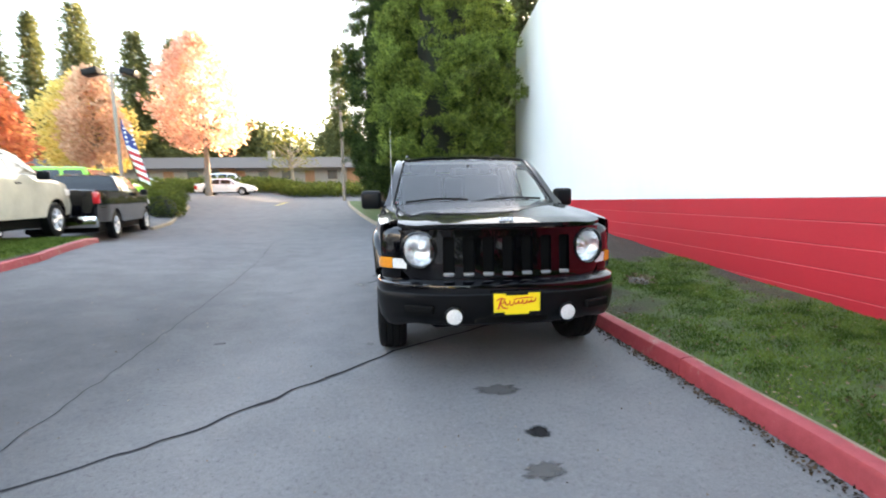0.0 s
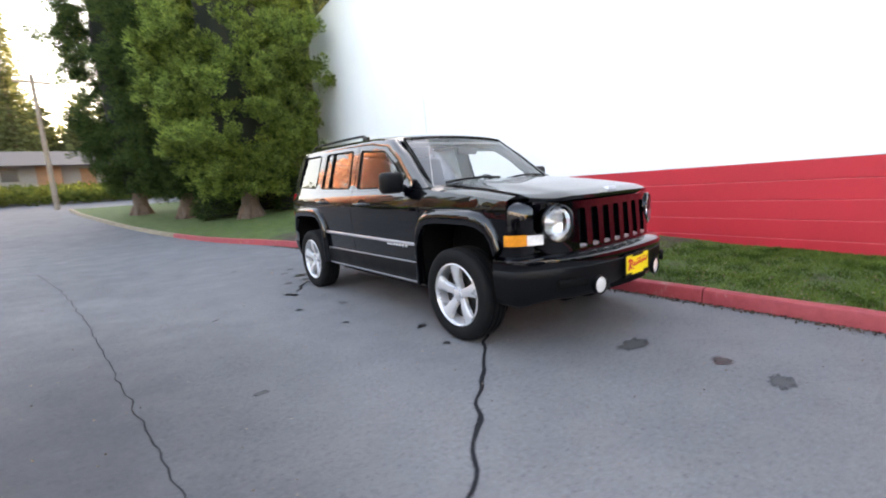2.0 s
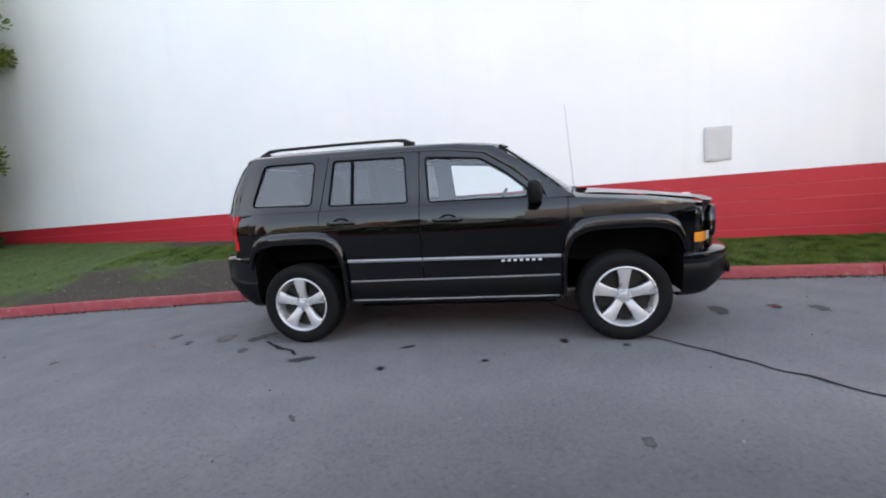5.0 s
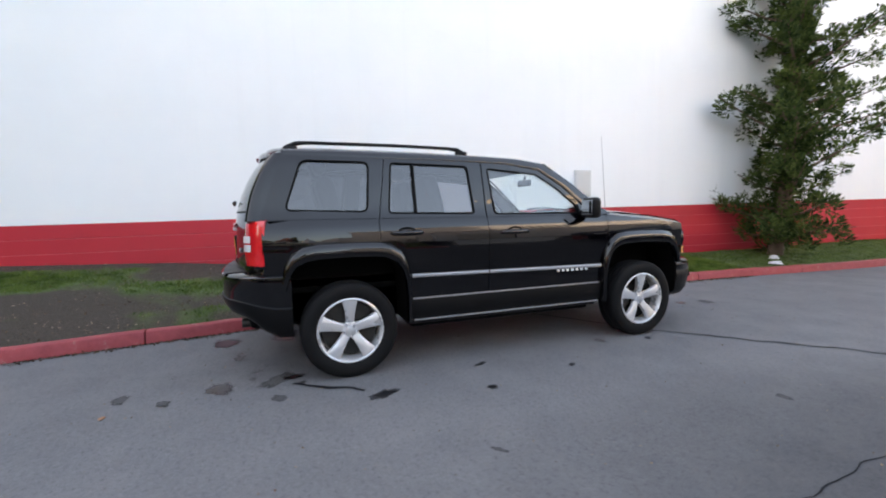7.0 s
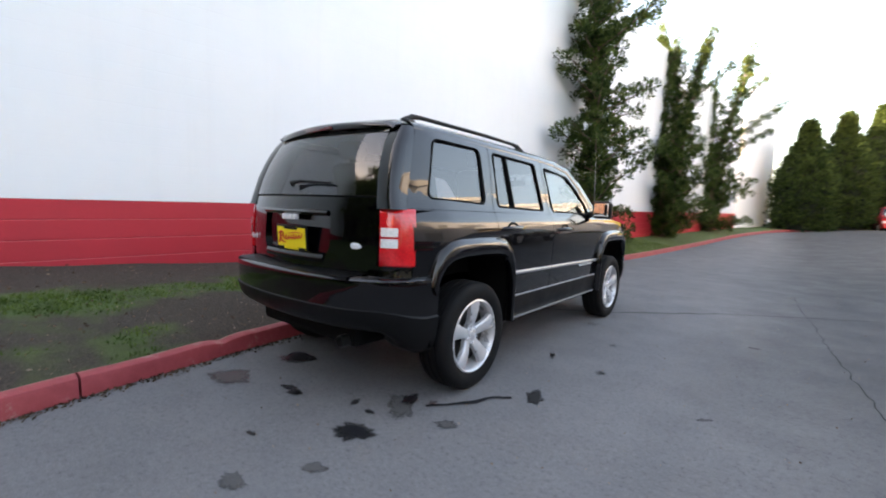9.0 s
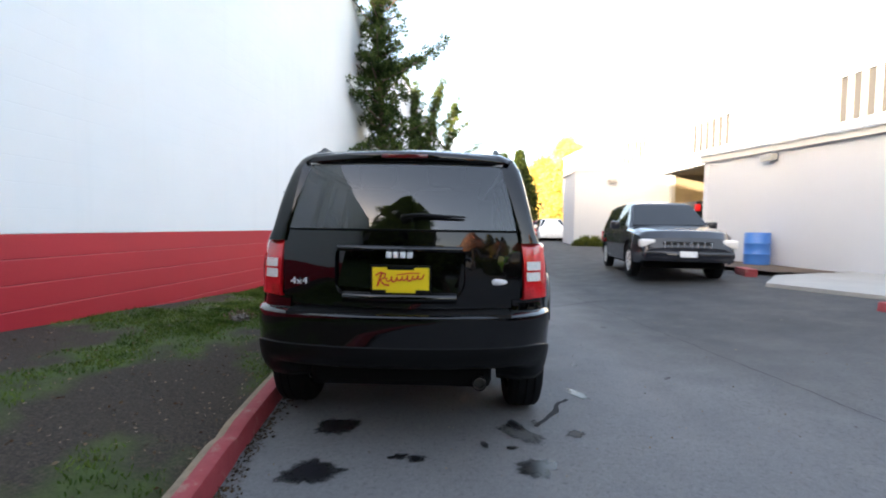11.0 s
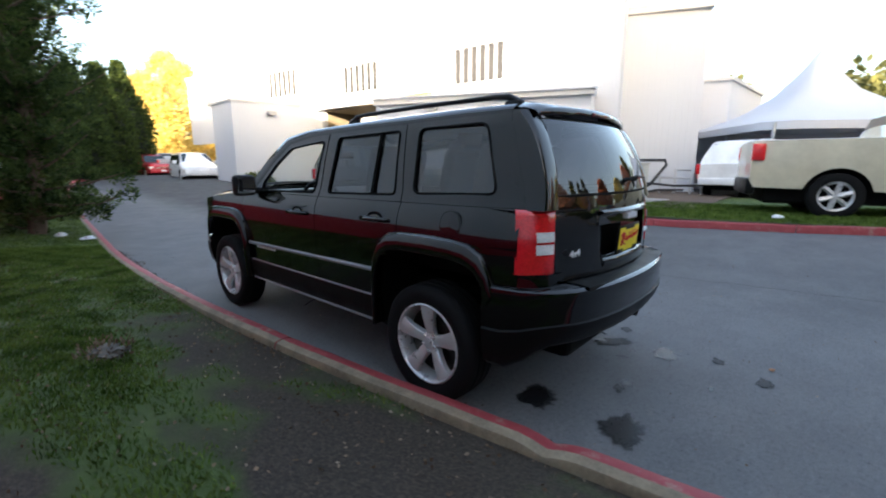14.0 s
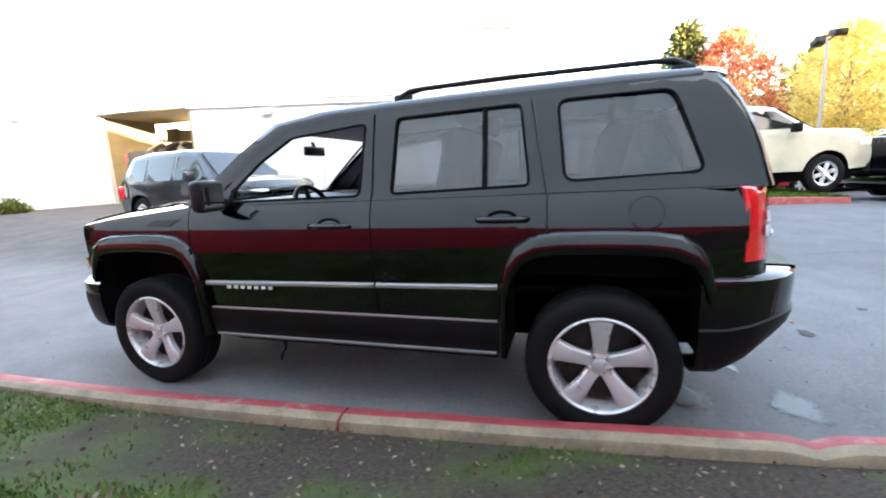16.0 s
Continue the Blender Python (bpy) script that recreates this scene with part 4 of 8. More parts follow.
# yellow dealer plates with a red script shape
def plate(name, m):
    bm = bmesh.new()
    box(bm, -0.158, 0.158, -0.006, 0.006, -0.080, 0.080, 0.004, m)
    p = part(name, bm, "black_plastic", car, "yellow dealer plate in a black frame", smooth=40)
    bm = bmesh.new()
    box(bm, -0.148, 0.148, -0.009, -0.004, -0.066, 0.068, 0.002, m)
    part("plate_face", bm, "yellow", p)
    bm = bmesh.new()
    # a slanted running script as loops and waves, with a tall first sign and long cross strokes
    run = []
    for k in range(64):
        u = k / 63
        run.append(Vector((-0.082 + 0.200 * u + 0.007 * math.sin(u * 46 + 1.2), -0.012, 0.012 * math.sin(u * 46) * (1.25 if int(u * 7.3) % 3 == 1 else 0.8) + 0.004 + 0.016 * u)))
    tube(bm, [m @ q for q in run], 0.0034, 5)
    tube(bm, [m @ Vector(q) for q in ((-0.122, -0.012, -0.030), (-0.112, -0.012, 0.0), (-0.100, -0.012, 0.036))], 0.0048, 5)
    tube(bm, [m @ Vector(q) for q in ((-0.130, -0.012, 0.026), (-0.105, -0.012, 0.042), (-0.078, -0.012, 0.034), (-0.082, -0.012, 0.014), (-0.108, -0.012, 0.004), (-0.088, -0.012, -0.022), (-0.060, -0.012, -0.026))], 0.0042, 5)
    tube(bm, [m @ Vector(q) for q in ((-0.02, -0.012, 0.030), (0.05, -0.012, 0.040), (0.10, -0.012, 0.040))], 0.0026, 5)
    part("plate_script", bm, "red_ink", p)
    for a, b, c, d in ((-0.148, -0.078, -0.072, -0.050), (0.078, 0.148, -0.072, -0.050), (-0.07, 0.07, 0.056, 0.072)):
        bm = bmesh.new()
        box(bm, a, b, -0.0115, -0.006, c, d, 0.002, m)
        part("frame_tab", bm, "black_plastic", p)
    return p


plate("front_plate", Matrix.Translation((0.02, -2.222, 0.533)))
plate("rear_plate", Matrix.Translation((-0.008, 2.088, 0.930)) @ pose(0, 0, 0, 4, 0, 180))

# --- rear end ---
def gate_y(x, z):
    return interp(z, [(0.78, 2.100), (0.95, 2.098), (1.12, 2.088), (1.19, 2.074), (1.30, 2.042), (1.40, 2.000), (1.50, 1.945), (1.56, 1.900), (1.60, 1.865)]) - 0.10 * (x / 0.6) ** 2


REAR = [(0.0, 2.203), (0.15, 2.200), (0.3, 2.188), (0.45, 2.166), (0.57, 2.136), (0.66, 2.098), (0.735, 2.043), (0.79, 1.972), (0.825, 1.90), (0.845, 1.80), (0.855, 1.70)]
rb = bumper_sweep("rear_bumper_top", REAR, [(0.24, 0.772), (0.02, 0.766), (0.004, 0.752), (0.0, 0.72), (0.003, 0.665), (0.008, 0.60)], "black_paint", -1)
bumper_sweep("rear_bumper", REAR, [(0.008, 0.602), (0.0, 0.597), (0.002, 0.575), (0.014, 0.535), (0.035, 0.50), (0.07, 0.475), (0.16, 0.46), (0.3, 0.46)], "black_plastic", -1)
bm = bmesh.new()
sheet(bm, [[(0.058 * i, 2.192 - 0.05 * (i / 10) ** 2 - d, z) for i in range(-10, 11)] for d, z in ((0.16, 0.776), (0.03, 0.772), (0.012, 0.768), (0.008, 0.75))])
bmesh.ops.recalc_face_normals(bm, faces=bm.faces)
part("step_pad", bm, "black_plastic", rb, smooth=40)
for s in (-1, 1):
    # body corner above the bumper
    bm = bmesh.new()
    corner = [(0.600, 2.005), (0.66, 1.990), (0.715, 1.966), (0.755, 1.935), (0.780, 1.90), (0.800, 1.85)]
    sheet(bm, [[(s * (x - d), y - d * 0.7, z) for x, y in corner] for z, d in ((0.74, -0.01), (0.80, 0.0), (0.825, 0.0))])
    bmesh.ops.recalc_face_normals(bm, faces=bm.faces)
    part("rear_corner", bm, "black_paint", car, smooth=60)
    bm = bmesh.new()
    lampc = [(0.664, 1.955), (0.670, 1.988), (0.700, 1.978), (0.735, 1.958), (0.778, 1.922), (0.803, 1.890), (0.814, 1.862), (0.80, 1.855)]
    sheet(bm, [[(s * (x - d), y - d * 0.8, z) for x, y in lampc] for z, d in ((0.822, 0.012), (0.83, 0.0), (0.90, 0.001), (1.0, 0.006), (1.10, 0.016), (1.125, 0.022), (1.132, 0.035))])
    bmesh.ops.recalc_face_normals(bm, faces=bm.faces)
    tl = part("tail_lamp", bm, "red_lens", car, "red tail lamp with a clear middle", smooth=60)
    for z0, z1 in ((0.925, 0.972), (0.984, 1.03)):
        bm = bmesh.new()
        lens = [(0.680, 1.987), (0.702, 1.980), (0.737, 1.960), (0.762, 1.940)]
        sheet(bm, [[(s * (x - d * 0.5), y - d * 0.8 + 0.004, z) for x, y in lens] for z, d in ((z0, 0.0), (z1, 0.004))])
        bmesh.ops.recalc_face_normals(bm, faces=bm.faces)
        part("clear_lens", bm, "clear_lens", tl, smooth=60)
    # D pillar from the lamp to the roof
    bm = bmesh.new()
    rows = []
    for k in range(9):
        v = k / 8
        z = 1.128 + (1.60 - 1.128) * v
        ys = 1.885 + (1.715 - 1.885) * v
        xb = 0.634 - 0.0957 * v
        yb = gate_y(xb, z) + 0.003
        xs = side_x(ys, z)
        rows.append([(s * xs, ys - 0.01, z), (s * (xs - 0.004), ys + 0.40 * (yb - ys), z), (s * (xs - 0.012), ys + 0.72 * (yb - ys), z), (s * (xs - 0.026), ys + 0.92 * (yb - ys), z), (s * (xs - 0.046), yb - 0.004, z), (s * (xb + 0.012), yb + 0.002, z), (s * xb, yb, z), (s * (xb - 0.006), yb - 0.02, z)])
    sheet(bm, rows)
    bmesh.ops.recalc_face_normals(bm, faces=bm.faces)
    part("rear_pillar", bm, "black_paint", car, smooth=60)

# tailgate


recess = fillet([(-0.30, 0.825), (0.30, 0.825), (0.345, 0.90), (0.345, 1.085), (0.28, 1.10), (-0.28, 1.10), (-0.345, 1.085), (-0.345, 0.90)], 0.03, 3)
edge_lo = [(-0.64 + 0.064 * i, 0.782) for i in range(21)]
edge_hi = [(0.65 - 0.065 * i, 1.192) for i in range(21)]
bm = bmesh.new()
panel(bm, edge_lo + [(0.655, 0.95)] + edge_hi + [(-0.655, 0.95)], [recess], lambda x, z: Vector((x, gate_y(x, z), z)), lambda co: Vector((0, -0.028, 0)))
gate = part("tailgate", bm, "black_paint", car, smooth=20)
bm = bmesh.new()
vs = [bm.verts.new((x, gate_y(x, z) - 0.026, z)) for x, z in recess]
bm.faces.new(vs)
bmesh.ops.recalc_face_normals(bm, faces=bm.faces)
part("plate_recess", bm, "black_paint", gate)
bm = bmesh.new()
rows = []
for i in range(21):
    x = -0.33 + 0.033 * i
    rows.append([(x, gate_y(x, 1.1) + o, 1.088 + dz) for o, dz in ((-0.02, -0.012), (0.012, -0.010), (0.020, 0.006), (0.012, 0.018), (-0.004, 0.022))])
sheet(bm, rows)
bmesh.ops.recalc_face_normals(bm, faces=bm.faces)
part("gate_handle_bar", bm, "black_paint", gate, smooth=60)
bm = bmesh.new()
rows = []
for i in range(21):
    x = -0.30 + 0.03 * i
    rows.append([(x, gate_y(x, 0.83) + o, 0.835 + dz) for o, dz in ((-0.024, 0.028), (0.0, 0.020), (0.010, 0.004), (0.006, -0.02), (-0.004, -0.03))])
sheet(bm, rows)
bmesh.ops.recalc_face_normals(bm, faces=bm.faces)
part("gate_ledge", bm, "black_paint", gate, smooth=60)
bm = bmesh.new()
sheet(bm, [[(u * 0.062 * (1 - 0.12 * v), gate_y(u * 0.062 * (1 - 0.12 * v), 1.197 + 0.36 * v) + 0.004, 1.197 + 0.36 * v) for u in range(-10, 11)] for v in (0, 0.15, 0.3, 0.45, 0.6, 0.75, 0.9, 1)])
bmesh.ops.recalc_face_normals(bm, faces=bm.faces)
rg = part("rear_window", bm, "glass_tint", car, "dark tinted tailgate glass", smooth=180)
rg.visible_shadow = False
bm = bmesh.new()
frame_pts = [(u * 0.0635, 1.190) for u in range(-10, 11)] + [(0.635 - 0.018 * k, 1.19 + 0.094 * k) for k in range(1, 5)] + [(-u * 0.0560, 1.570) for u in range(-10, 11)] + [(-0.560 - 0.018 * k, 1.566 - 0.094 * k) for k in range(1, 4)]
pts = [Vector((x, gate_y(x, z), z)) for x, z in frame_pts]
tube(bm, pts + [pts[0]], 0.006, 6, False)
part("rear_window_seal", bm, "black_seal", rg, smooth=60)
bm = bmesh.new()
sheet(bm, [[(u * 0.057, 1.832 + o - 0.085 * (u / 10) ** 2, z + 0.02 * (1 - (u / 10) ** 2) - 0.012) for u in range(-10, 11)] for o, z in ((-0.04, 1.640), (0.03, 1.634), (0.060, 1.622), (0.073, 1.604), (0.068, 1.584), (0.03, 1.574))])
bmesh.ops.recalc_face_normals(bm, faces=bm.faces)
sp = part("roof_spoiler", bm, "black_paint", car, smooth=60)
bm = bmesh.new()
box(bm, -0.13, 0.13, 1.885, 1.911, 1.592, 1.616, 0.006)
part("high_brake_lamp", bm, "dark_red_lens", sp, smooth=40)
bm = bmesh.new()
tube(bm, [(-0.02, gate_y(0, 1.255) + 0.03, 1.255), (-0.02, gate_y(0, 1.255) + 0.045, 1.262), (-0.10, gate_y(0.1, 1.27) + 0.035, 1.272), (-0.34, gate_y(0.34, 1.262) + 0.03, 1.262)], [0.022, 0.014, 0.011, 0.006], 6)
part("rear_wiper", bm, "black_plastic", rg, smooth=60)
bm = bmesh.new()
for i, x in enumerate((-0.054, -0.018, 0.018, 0.054)):
    box(bm, x - 0.014, x + 0.014, gate_y(x, 1.062) - 0.012, gate_y(x, 1.062) + 0.022, 1.046, 1.078, 0.005)
part("gate_emblem", bm, "white_emblem", gate)
bm = bmesh.new()
lathe(bm, [(gate_y(0.52, 0.92) + 0.0, 0.05), (gate_y(0.52, 0.92) + 0.006, 0.049), (gate_y(0.52, 0.92) + 0.009, 0.03), (gate_y(0.52, 0.92) + 0.009, 0.001)], 24, "Y", Matrix.Translation((-0.515, 0, 0.922)) @ Matrix.Diagonal((1.1, 1, 0.34, 1)))
part("oval_badge", bm, "white_emblem", gate, smooth=50)
txt = bpy.data.curves.new("drive_badge", "FONT")
txt.body, txt.size, txt.extrude = "4x4", 0.050, 0.003
tmp = new("drive_badge", txt)
me = bpy.data.meshes.new_from_object(tmp.evaluated_get(bpy.context.evaluated_depsgraph_get()))
bpy.data.objects.remove(tmp)
badge = new("drive_badge", me)
me.materials.append(M["white_emblem"])
badge.matrix_world = Matrix.Translation((0.592, gate_y(0.53, 0.92) + 0.010, 0.896)) @ pose(0, 0, 0, 90, 0, 180 - 4) @ Matrix.Diagonal((1.25, 1, 1, 1))
badge.parent = gate

# --- wheels ---
def wheel(s, c):
    w = empty("wheel", Matrix.Translation((s * 0.757, c, 0.343)))
    w.parent = car
    bm = bmesh.new()
    prof = [(-0.095, 0.235), (-0.108, 0.27), (-0.108, 0.30), (-0.10, 0.325), (-0.085, 0.340), (-0.06, 0.343), (-0.058, 0.336), (-0.05, 0.336), (-0.048, 0.344), (-0.012, 0.345), (-0.01, 0.337), (0.0, 0.337), (0.002, 0.345),
            (0.038, 0.344), (0.04, 0.336), (0.05, 0.336), (0.052, 0.343), (0.082, 0.340), (0.098, 0.326), (0.107, 0.302), (0.108, 0.275), (0.102, 0.252), (0.095, 0.236), (0.085, 0.232)]
    lathe(bm, [(s * a, r) for a, r in prof], 48, "X")
    bmesh.ops.recalc_face_normals(bm, faces=bm.faces)
    part("tyre", bm, "rubber", w, "black rubber tyre", smooth=40)
    bm = bmesh.new()
    prof = [(0.080, 0.238), (0.096, 0.234), (0.100, 0.226), (0.094, 0.219), (0.070, 0.214), (0.03, 0.208), (-0.08, 0.20)]
    lathe(bm, [(s * a, r) for a, r in prof], 48, "X")
    bmesh.ops.recalc_face_normals(bm, faces=bm.faces)
    rim = part("rim", bm, "alloy", w, "silver alloy rim", smooth=40)
    for k in range(5):
        a = math.pi / 2 + 2 * math.pi * k / 5
        bm = bmesh.new()
        rows = []
        for r, hw, x, d in ((0.030, 0.030, 0.056, 0.03), (0.060, 0.030, 0.064, 0.035), (0.10, 0.032, 0.078, 0.036), (0.15, 0.039, 0.088, 0.034), (0.19, 0.047, 0.091, 0.03), (0.222, 0.060, 0.088, 0.024)):
            rows.append([(s * (x - d), r, -hw * 1.05), (s * (x - 0.006), r, -hw), (s * x, r, -hw * 0.78), (s * (x + 0.003), r, 0), (s * x, r, hw * 0.78), (s * (x - 0.006), r, hw), (s * (x - d), r, hw * 1.05)])
        sheet(bm, rows)
        bmesh.ops.rotate(bm, verts=bm.verts, cent=(0, 0, 0), matrix=Matrix.Rotation(a, 3, "X"))
        bmesh.ops.recalc_face_normals(bm, faces=bm.faces)
        part("spoke", bm, "alloy", rim, smooth=30)
    bm = bmesh.new()
    lathe(bm, [(s * 0.02, 0.062), (s * 0.060, 0.060), (s * 0.064, 0.050), (s * 0.066, 0.032), (s * 0.074, 0.031), (s * 0.077, 0.026), (s * 0.077, 0.001)], 28, "X")
    bmesh.ops.recalc_face_normals(bm, faces=bm.faces)
    part("hub_cap", bm, "alloy", rim, smooth=40)
    for k in range(5):
        a = math.pi / 2 + 2 * math.pi * (k + 0.5) / 5
        bm = bmesh.new()
        lathe(bm, [(s * 0.05, 0.010), (s * 0.075, 0.009), (s * 0.079, 0.006), (s * 0.08, 0.0005)], 8, "X", Matrix.Translation((0, 0.046 * math.cos(a), 0.046 * math.sin(a))))
        part("wheel_nut", bm, "chrome", rim, smooth=40)
    bm = bmesh.new()
    lathe(bm, [(s * 0.0, 0.195), (s * 0.012, 0.195), (s * 0.012, 0.07), (s * 0.03, 0.065), (s * 0.03, 0.001)], 32, "X")
    bmesh.ops.recalc_face_normals(bm, faces=bm.faces)
    part("brake_disc", bm, "steel_dark", w, smooth=40)
    bm = bmesh.new()
    lathe(bm, [(s * -0.07, 0.205), (s * -0.06, 0.001)], 24, "X")
    part("wheel_back", bm, "black_seal", w)


for s in (-1, 1):
    for c in (-AXLE, AXLE):
        wheel(s, c)

# --- underside and cabin ---
bm = bmesh.new()
box(bm, -0.70, 0.70, -0.84, 0.84, 0.27, 0.40, 0.03)
box(bm, -0.50, 0.50, -2.02, 2.0, 0.33, 0.62, 0.04)
part("underbody", bm, "black_seal", car)
bm = bmesh.new()
tube(bm, [(-0.40, 1.3, 0.33), (-0.42, 1.8, 0.36), (-0.43, 2.02, 0.375)], 0.03, 12)
part("exhaust_pipe", bm, "steel_dark", car, smooth=60)
bm = bmesh.new()
lathe(bm, [(1.94, 0.034), (2.05, 0.036), (2.052, 0.031), (1.93, 0.030)], 16, "Y", Matrix.Translation((-0.43, 0, 0.375)))
part("exhaust_tip", bm, "steel_dark", car, smooth=40)
for s in (-1, 1):
    bm = bmesh.new()
    tube(bm, [(s * 0.55, AXLE, 0.343), (s * 0.70, AXLE, 0.343)], 0.05, 10)
    tube(bm, [(s * 0.55, -AXLE, 0.343), (s * 0.70, -AXLE, 0.343)], 0.05, 10)
    part("axle_shaft", bm, "steel_dark", car, smooth=60)
bm = bmesh.new()
box(bm, -0.72, 0.72, -0.84, 0.84, 0.62, 0.68)
box(bm, -0.50, 0.50, 0.80, 1.90, 0.62, 0.68)
part("cabin_floor", bm, "trim_grey", car)
for s in (-1, 1):
    bm = bmesh.new()
    sheet(bm, [[(s * 0.765, y, z) for y, z in ((-0.92, 1.0), (-0.85, 0.68), (0.86, 0.68), (0.90, 1.0), (1.83, 1.0))], [(s * 0.765, y, 1.125) for y in (-0.92, -0.85, 0.86, 0.90, 1.83)]])
    sheet(bm, [[(s * 0.765, y, 1.125) for y in (-0.92, 1.83)], [(s * 0.795, y, 1.128) for y in (-0.92, 1.83)]])
    part("door_lining", bm, "trim_grey", car)
bm = bmesh.new()
rows = [[(x * 0.074, y + 0.03 * (x / 10) ** 2, z) for x in range(-10, 11)] for y, z in ((-1.03, 1.12), (-0.85, 1.115), (-0.66, 1.09), (-0.60, 1.04), (-0.60, 0.90), (-0.68, 0.75))]
sheet(bm, rows)
bmesh.ops.recalc_face_normals(bm, faces=bm.faces)
part("dashboard", bm, "trim_grey", car, smooth=50)
bm = bmesh.new()
box(bm, 0.22, 0.54, -0.70, -0.58, 1.05, 1.13, 0.03)
part("instrument_hood", bm, "black_plastic", car, smooth=50)
bm = bmesh.new()
wm = Matrix.Translation((0.38, -0.37, 1.03)) @ pose(0, 0, 0, -66, 0, 0)
ring = [wm @ Vector((0.185 * math.cos(2 * math.pi * k / 28), 0.185 * math.sin(2 * math.pi * k / 28), 0)) for k in range(29)]
tube(bm, ring, 0.016, 8, False)
for a in (0.1, math.pi - 0.1, -math.pi / 2):
    tube(bm, [wm @ Vector((0, 0, -0.02)), wm @ Vector((0.18 * math.cos(a), 0.18 * math.sin(a), 0))], 0.017, 6)
lathe(bm, [(-0.05, 0.06), (0.01, 0.065), (0.02, 0.03), (0.02, 0.001)], 16, "Z", wm)
part("steering_wheel", bm, "black_plastic", car, smooth=60)
bm = bmesh.new()
box(bm, -0.12, 0.12, -0.605, -0.575, 1.405, 1.47, 0.014)
rm = part("inner_mirror", bm, "black_plastic", car, smooth=50)
bm = bmesh.new()
tube(bm, [(0, -0.59, 1.465), (0, -0.60, 1.50)], 0.012, 6)
part("mirror_stalk", bm, "black_plastic", rm)


def seat(x, y, w=0.48, head=True):
    bm = bmesh.new()
    box(bm, x - w / 2, x + w / 2, y - 0.50, y, 0.80, 0.93, 0.05)
    r = Matrix.Translation((x, y - 0.02, 0.88)) @ pose(0, 0, 0, -14, 0, 0)
    box(bm, -w / 2, w / 2, -0.06, 0.07, 0.0, 0.60, 0.05, r)
    box(bm, -w * 0.4, w * 0.4, -0.28, 0.2, -0.2, -0.06, 0.02, r)
    sc = part("seat", bm, "cloth_grey", car, smooth=50)
    if head:
        bm = bmesh.new()
        box(bm, -0.125, 0.125, -0.05, 0.05, 0.62, 0.79, 0.04, r)
        part("headrest", bm, "cloth_grey", sc, smooth=50)


for x in (-0.38, 0.38):
    seat(x, 0.50)
    seat(x * 0.6, 1.30, 0.44)
# ---- buildings across the road ----
def slab(name, pts, z0, z1, mat, parent=None, label=""):
    """An upright prism on a plan outline; z0 and z1 may be one height for each corner."""
    n = len(pts)
    lo = z0 if isinstance(z0, (list, tuple)) else [z0] * n
    hi = z1 if isinstance(z1, (list, tuple)) else [z1] * n
    bm = bmesh.new()
    a = [bm.verts.new((x, y, z)) for (x, y), z in zip(pts, lo)]
    b = [bm.verts.new((x, y, z)) for (x, y), z in zip(pts, hi)]
    bm.faces.new(a[::-1])
    bm.faces.new(b)
    for i in range(n):
        j = (i + 1) % n
        bm.faces.new((a[i], a[j], b[j], b[i]))
    bmesh.ops.recalc_face_normals(bm, faces=bm.faces)
    return part(name, bm, mat, parent, label)


M.update({
    "roof_felt": grained("roof_felt", (0.40, 0.40, 0.39), 0.8, vary=0.1),
    "bay_inside": grained("workshop_inside", (0.17, 0.14, 0.09), 0.8, vary=0.25, scale=1.2),
    "window_dark": plain("dark_window", (0.045, 0.045, 0.045), 0.25),
    "blue_plastic": grained("blue_plastic", (0.03, 0.16, 0.50), 0.45, vary=0.1),
    "tent_cloth": grained("tent_cloth", (0.52, 0.54, 0.58), 0.7, vary=0.03, scale=1),
    "soil": grained("bark_soil", (0.10, 0.065, 0.045), 0.95, vary=0.4, scale=3, fine=40, relief=0.8),
    "steel_pipe": grained("galvanised_pipe", (0.45, 0.46, 0.47), 0.45, 0.6, vary=0.15),
    "beige_metal": grained("beige_metal", (0.50, 0.49, 0.45), 0.55, vary=0.08),
    "black_pipe": plain("black_pipe_wrap", (0.015, 0.015, 0.016), 0.6),
})
lamp_white = plain("work_light", (1, 1, 1), 0.5)
lamp_white.node_tree.nodes["Principled BSDF"].inputs["Emission Color"].default_value = (1.0, 0.80, 0.50, 1)
lamp_white.node_tree.nodes["Principled BSDF"].inputs["Emission Strength"].default_value = 1.2
M["lamp_white"] = lamp_white


def front_x(y):
    """Road-side face of the garage building."""
    return -9.0 - 0.08 * (y + 10.9)


garage = tagged(empty("garage_building"), "low white painted garage building with a grey roll door", "building")
gy0, gy1 = -10.9, -2.38
door0, door1 = -4.95, -3.05


def roof_h(y):
    return 3.30 - 0.046 * (y - gy1)


def garage_wall(a, b, z0, z1a, z1b):
    xa, xb = front_x(a), front_x(b)
    return slab("wall", [(xa, a), (xb, b), (xb - 0.25, b), (xa - 0.25, a)], z0, [z1a, z1b, z1b, z1a], "building_white", garage)


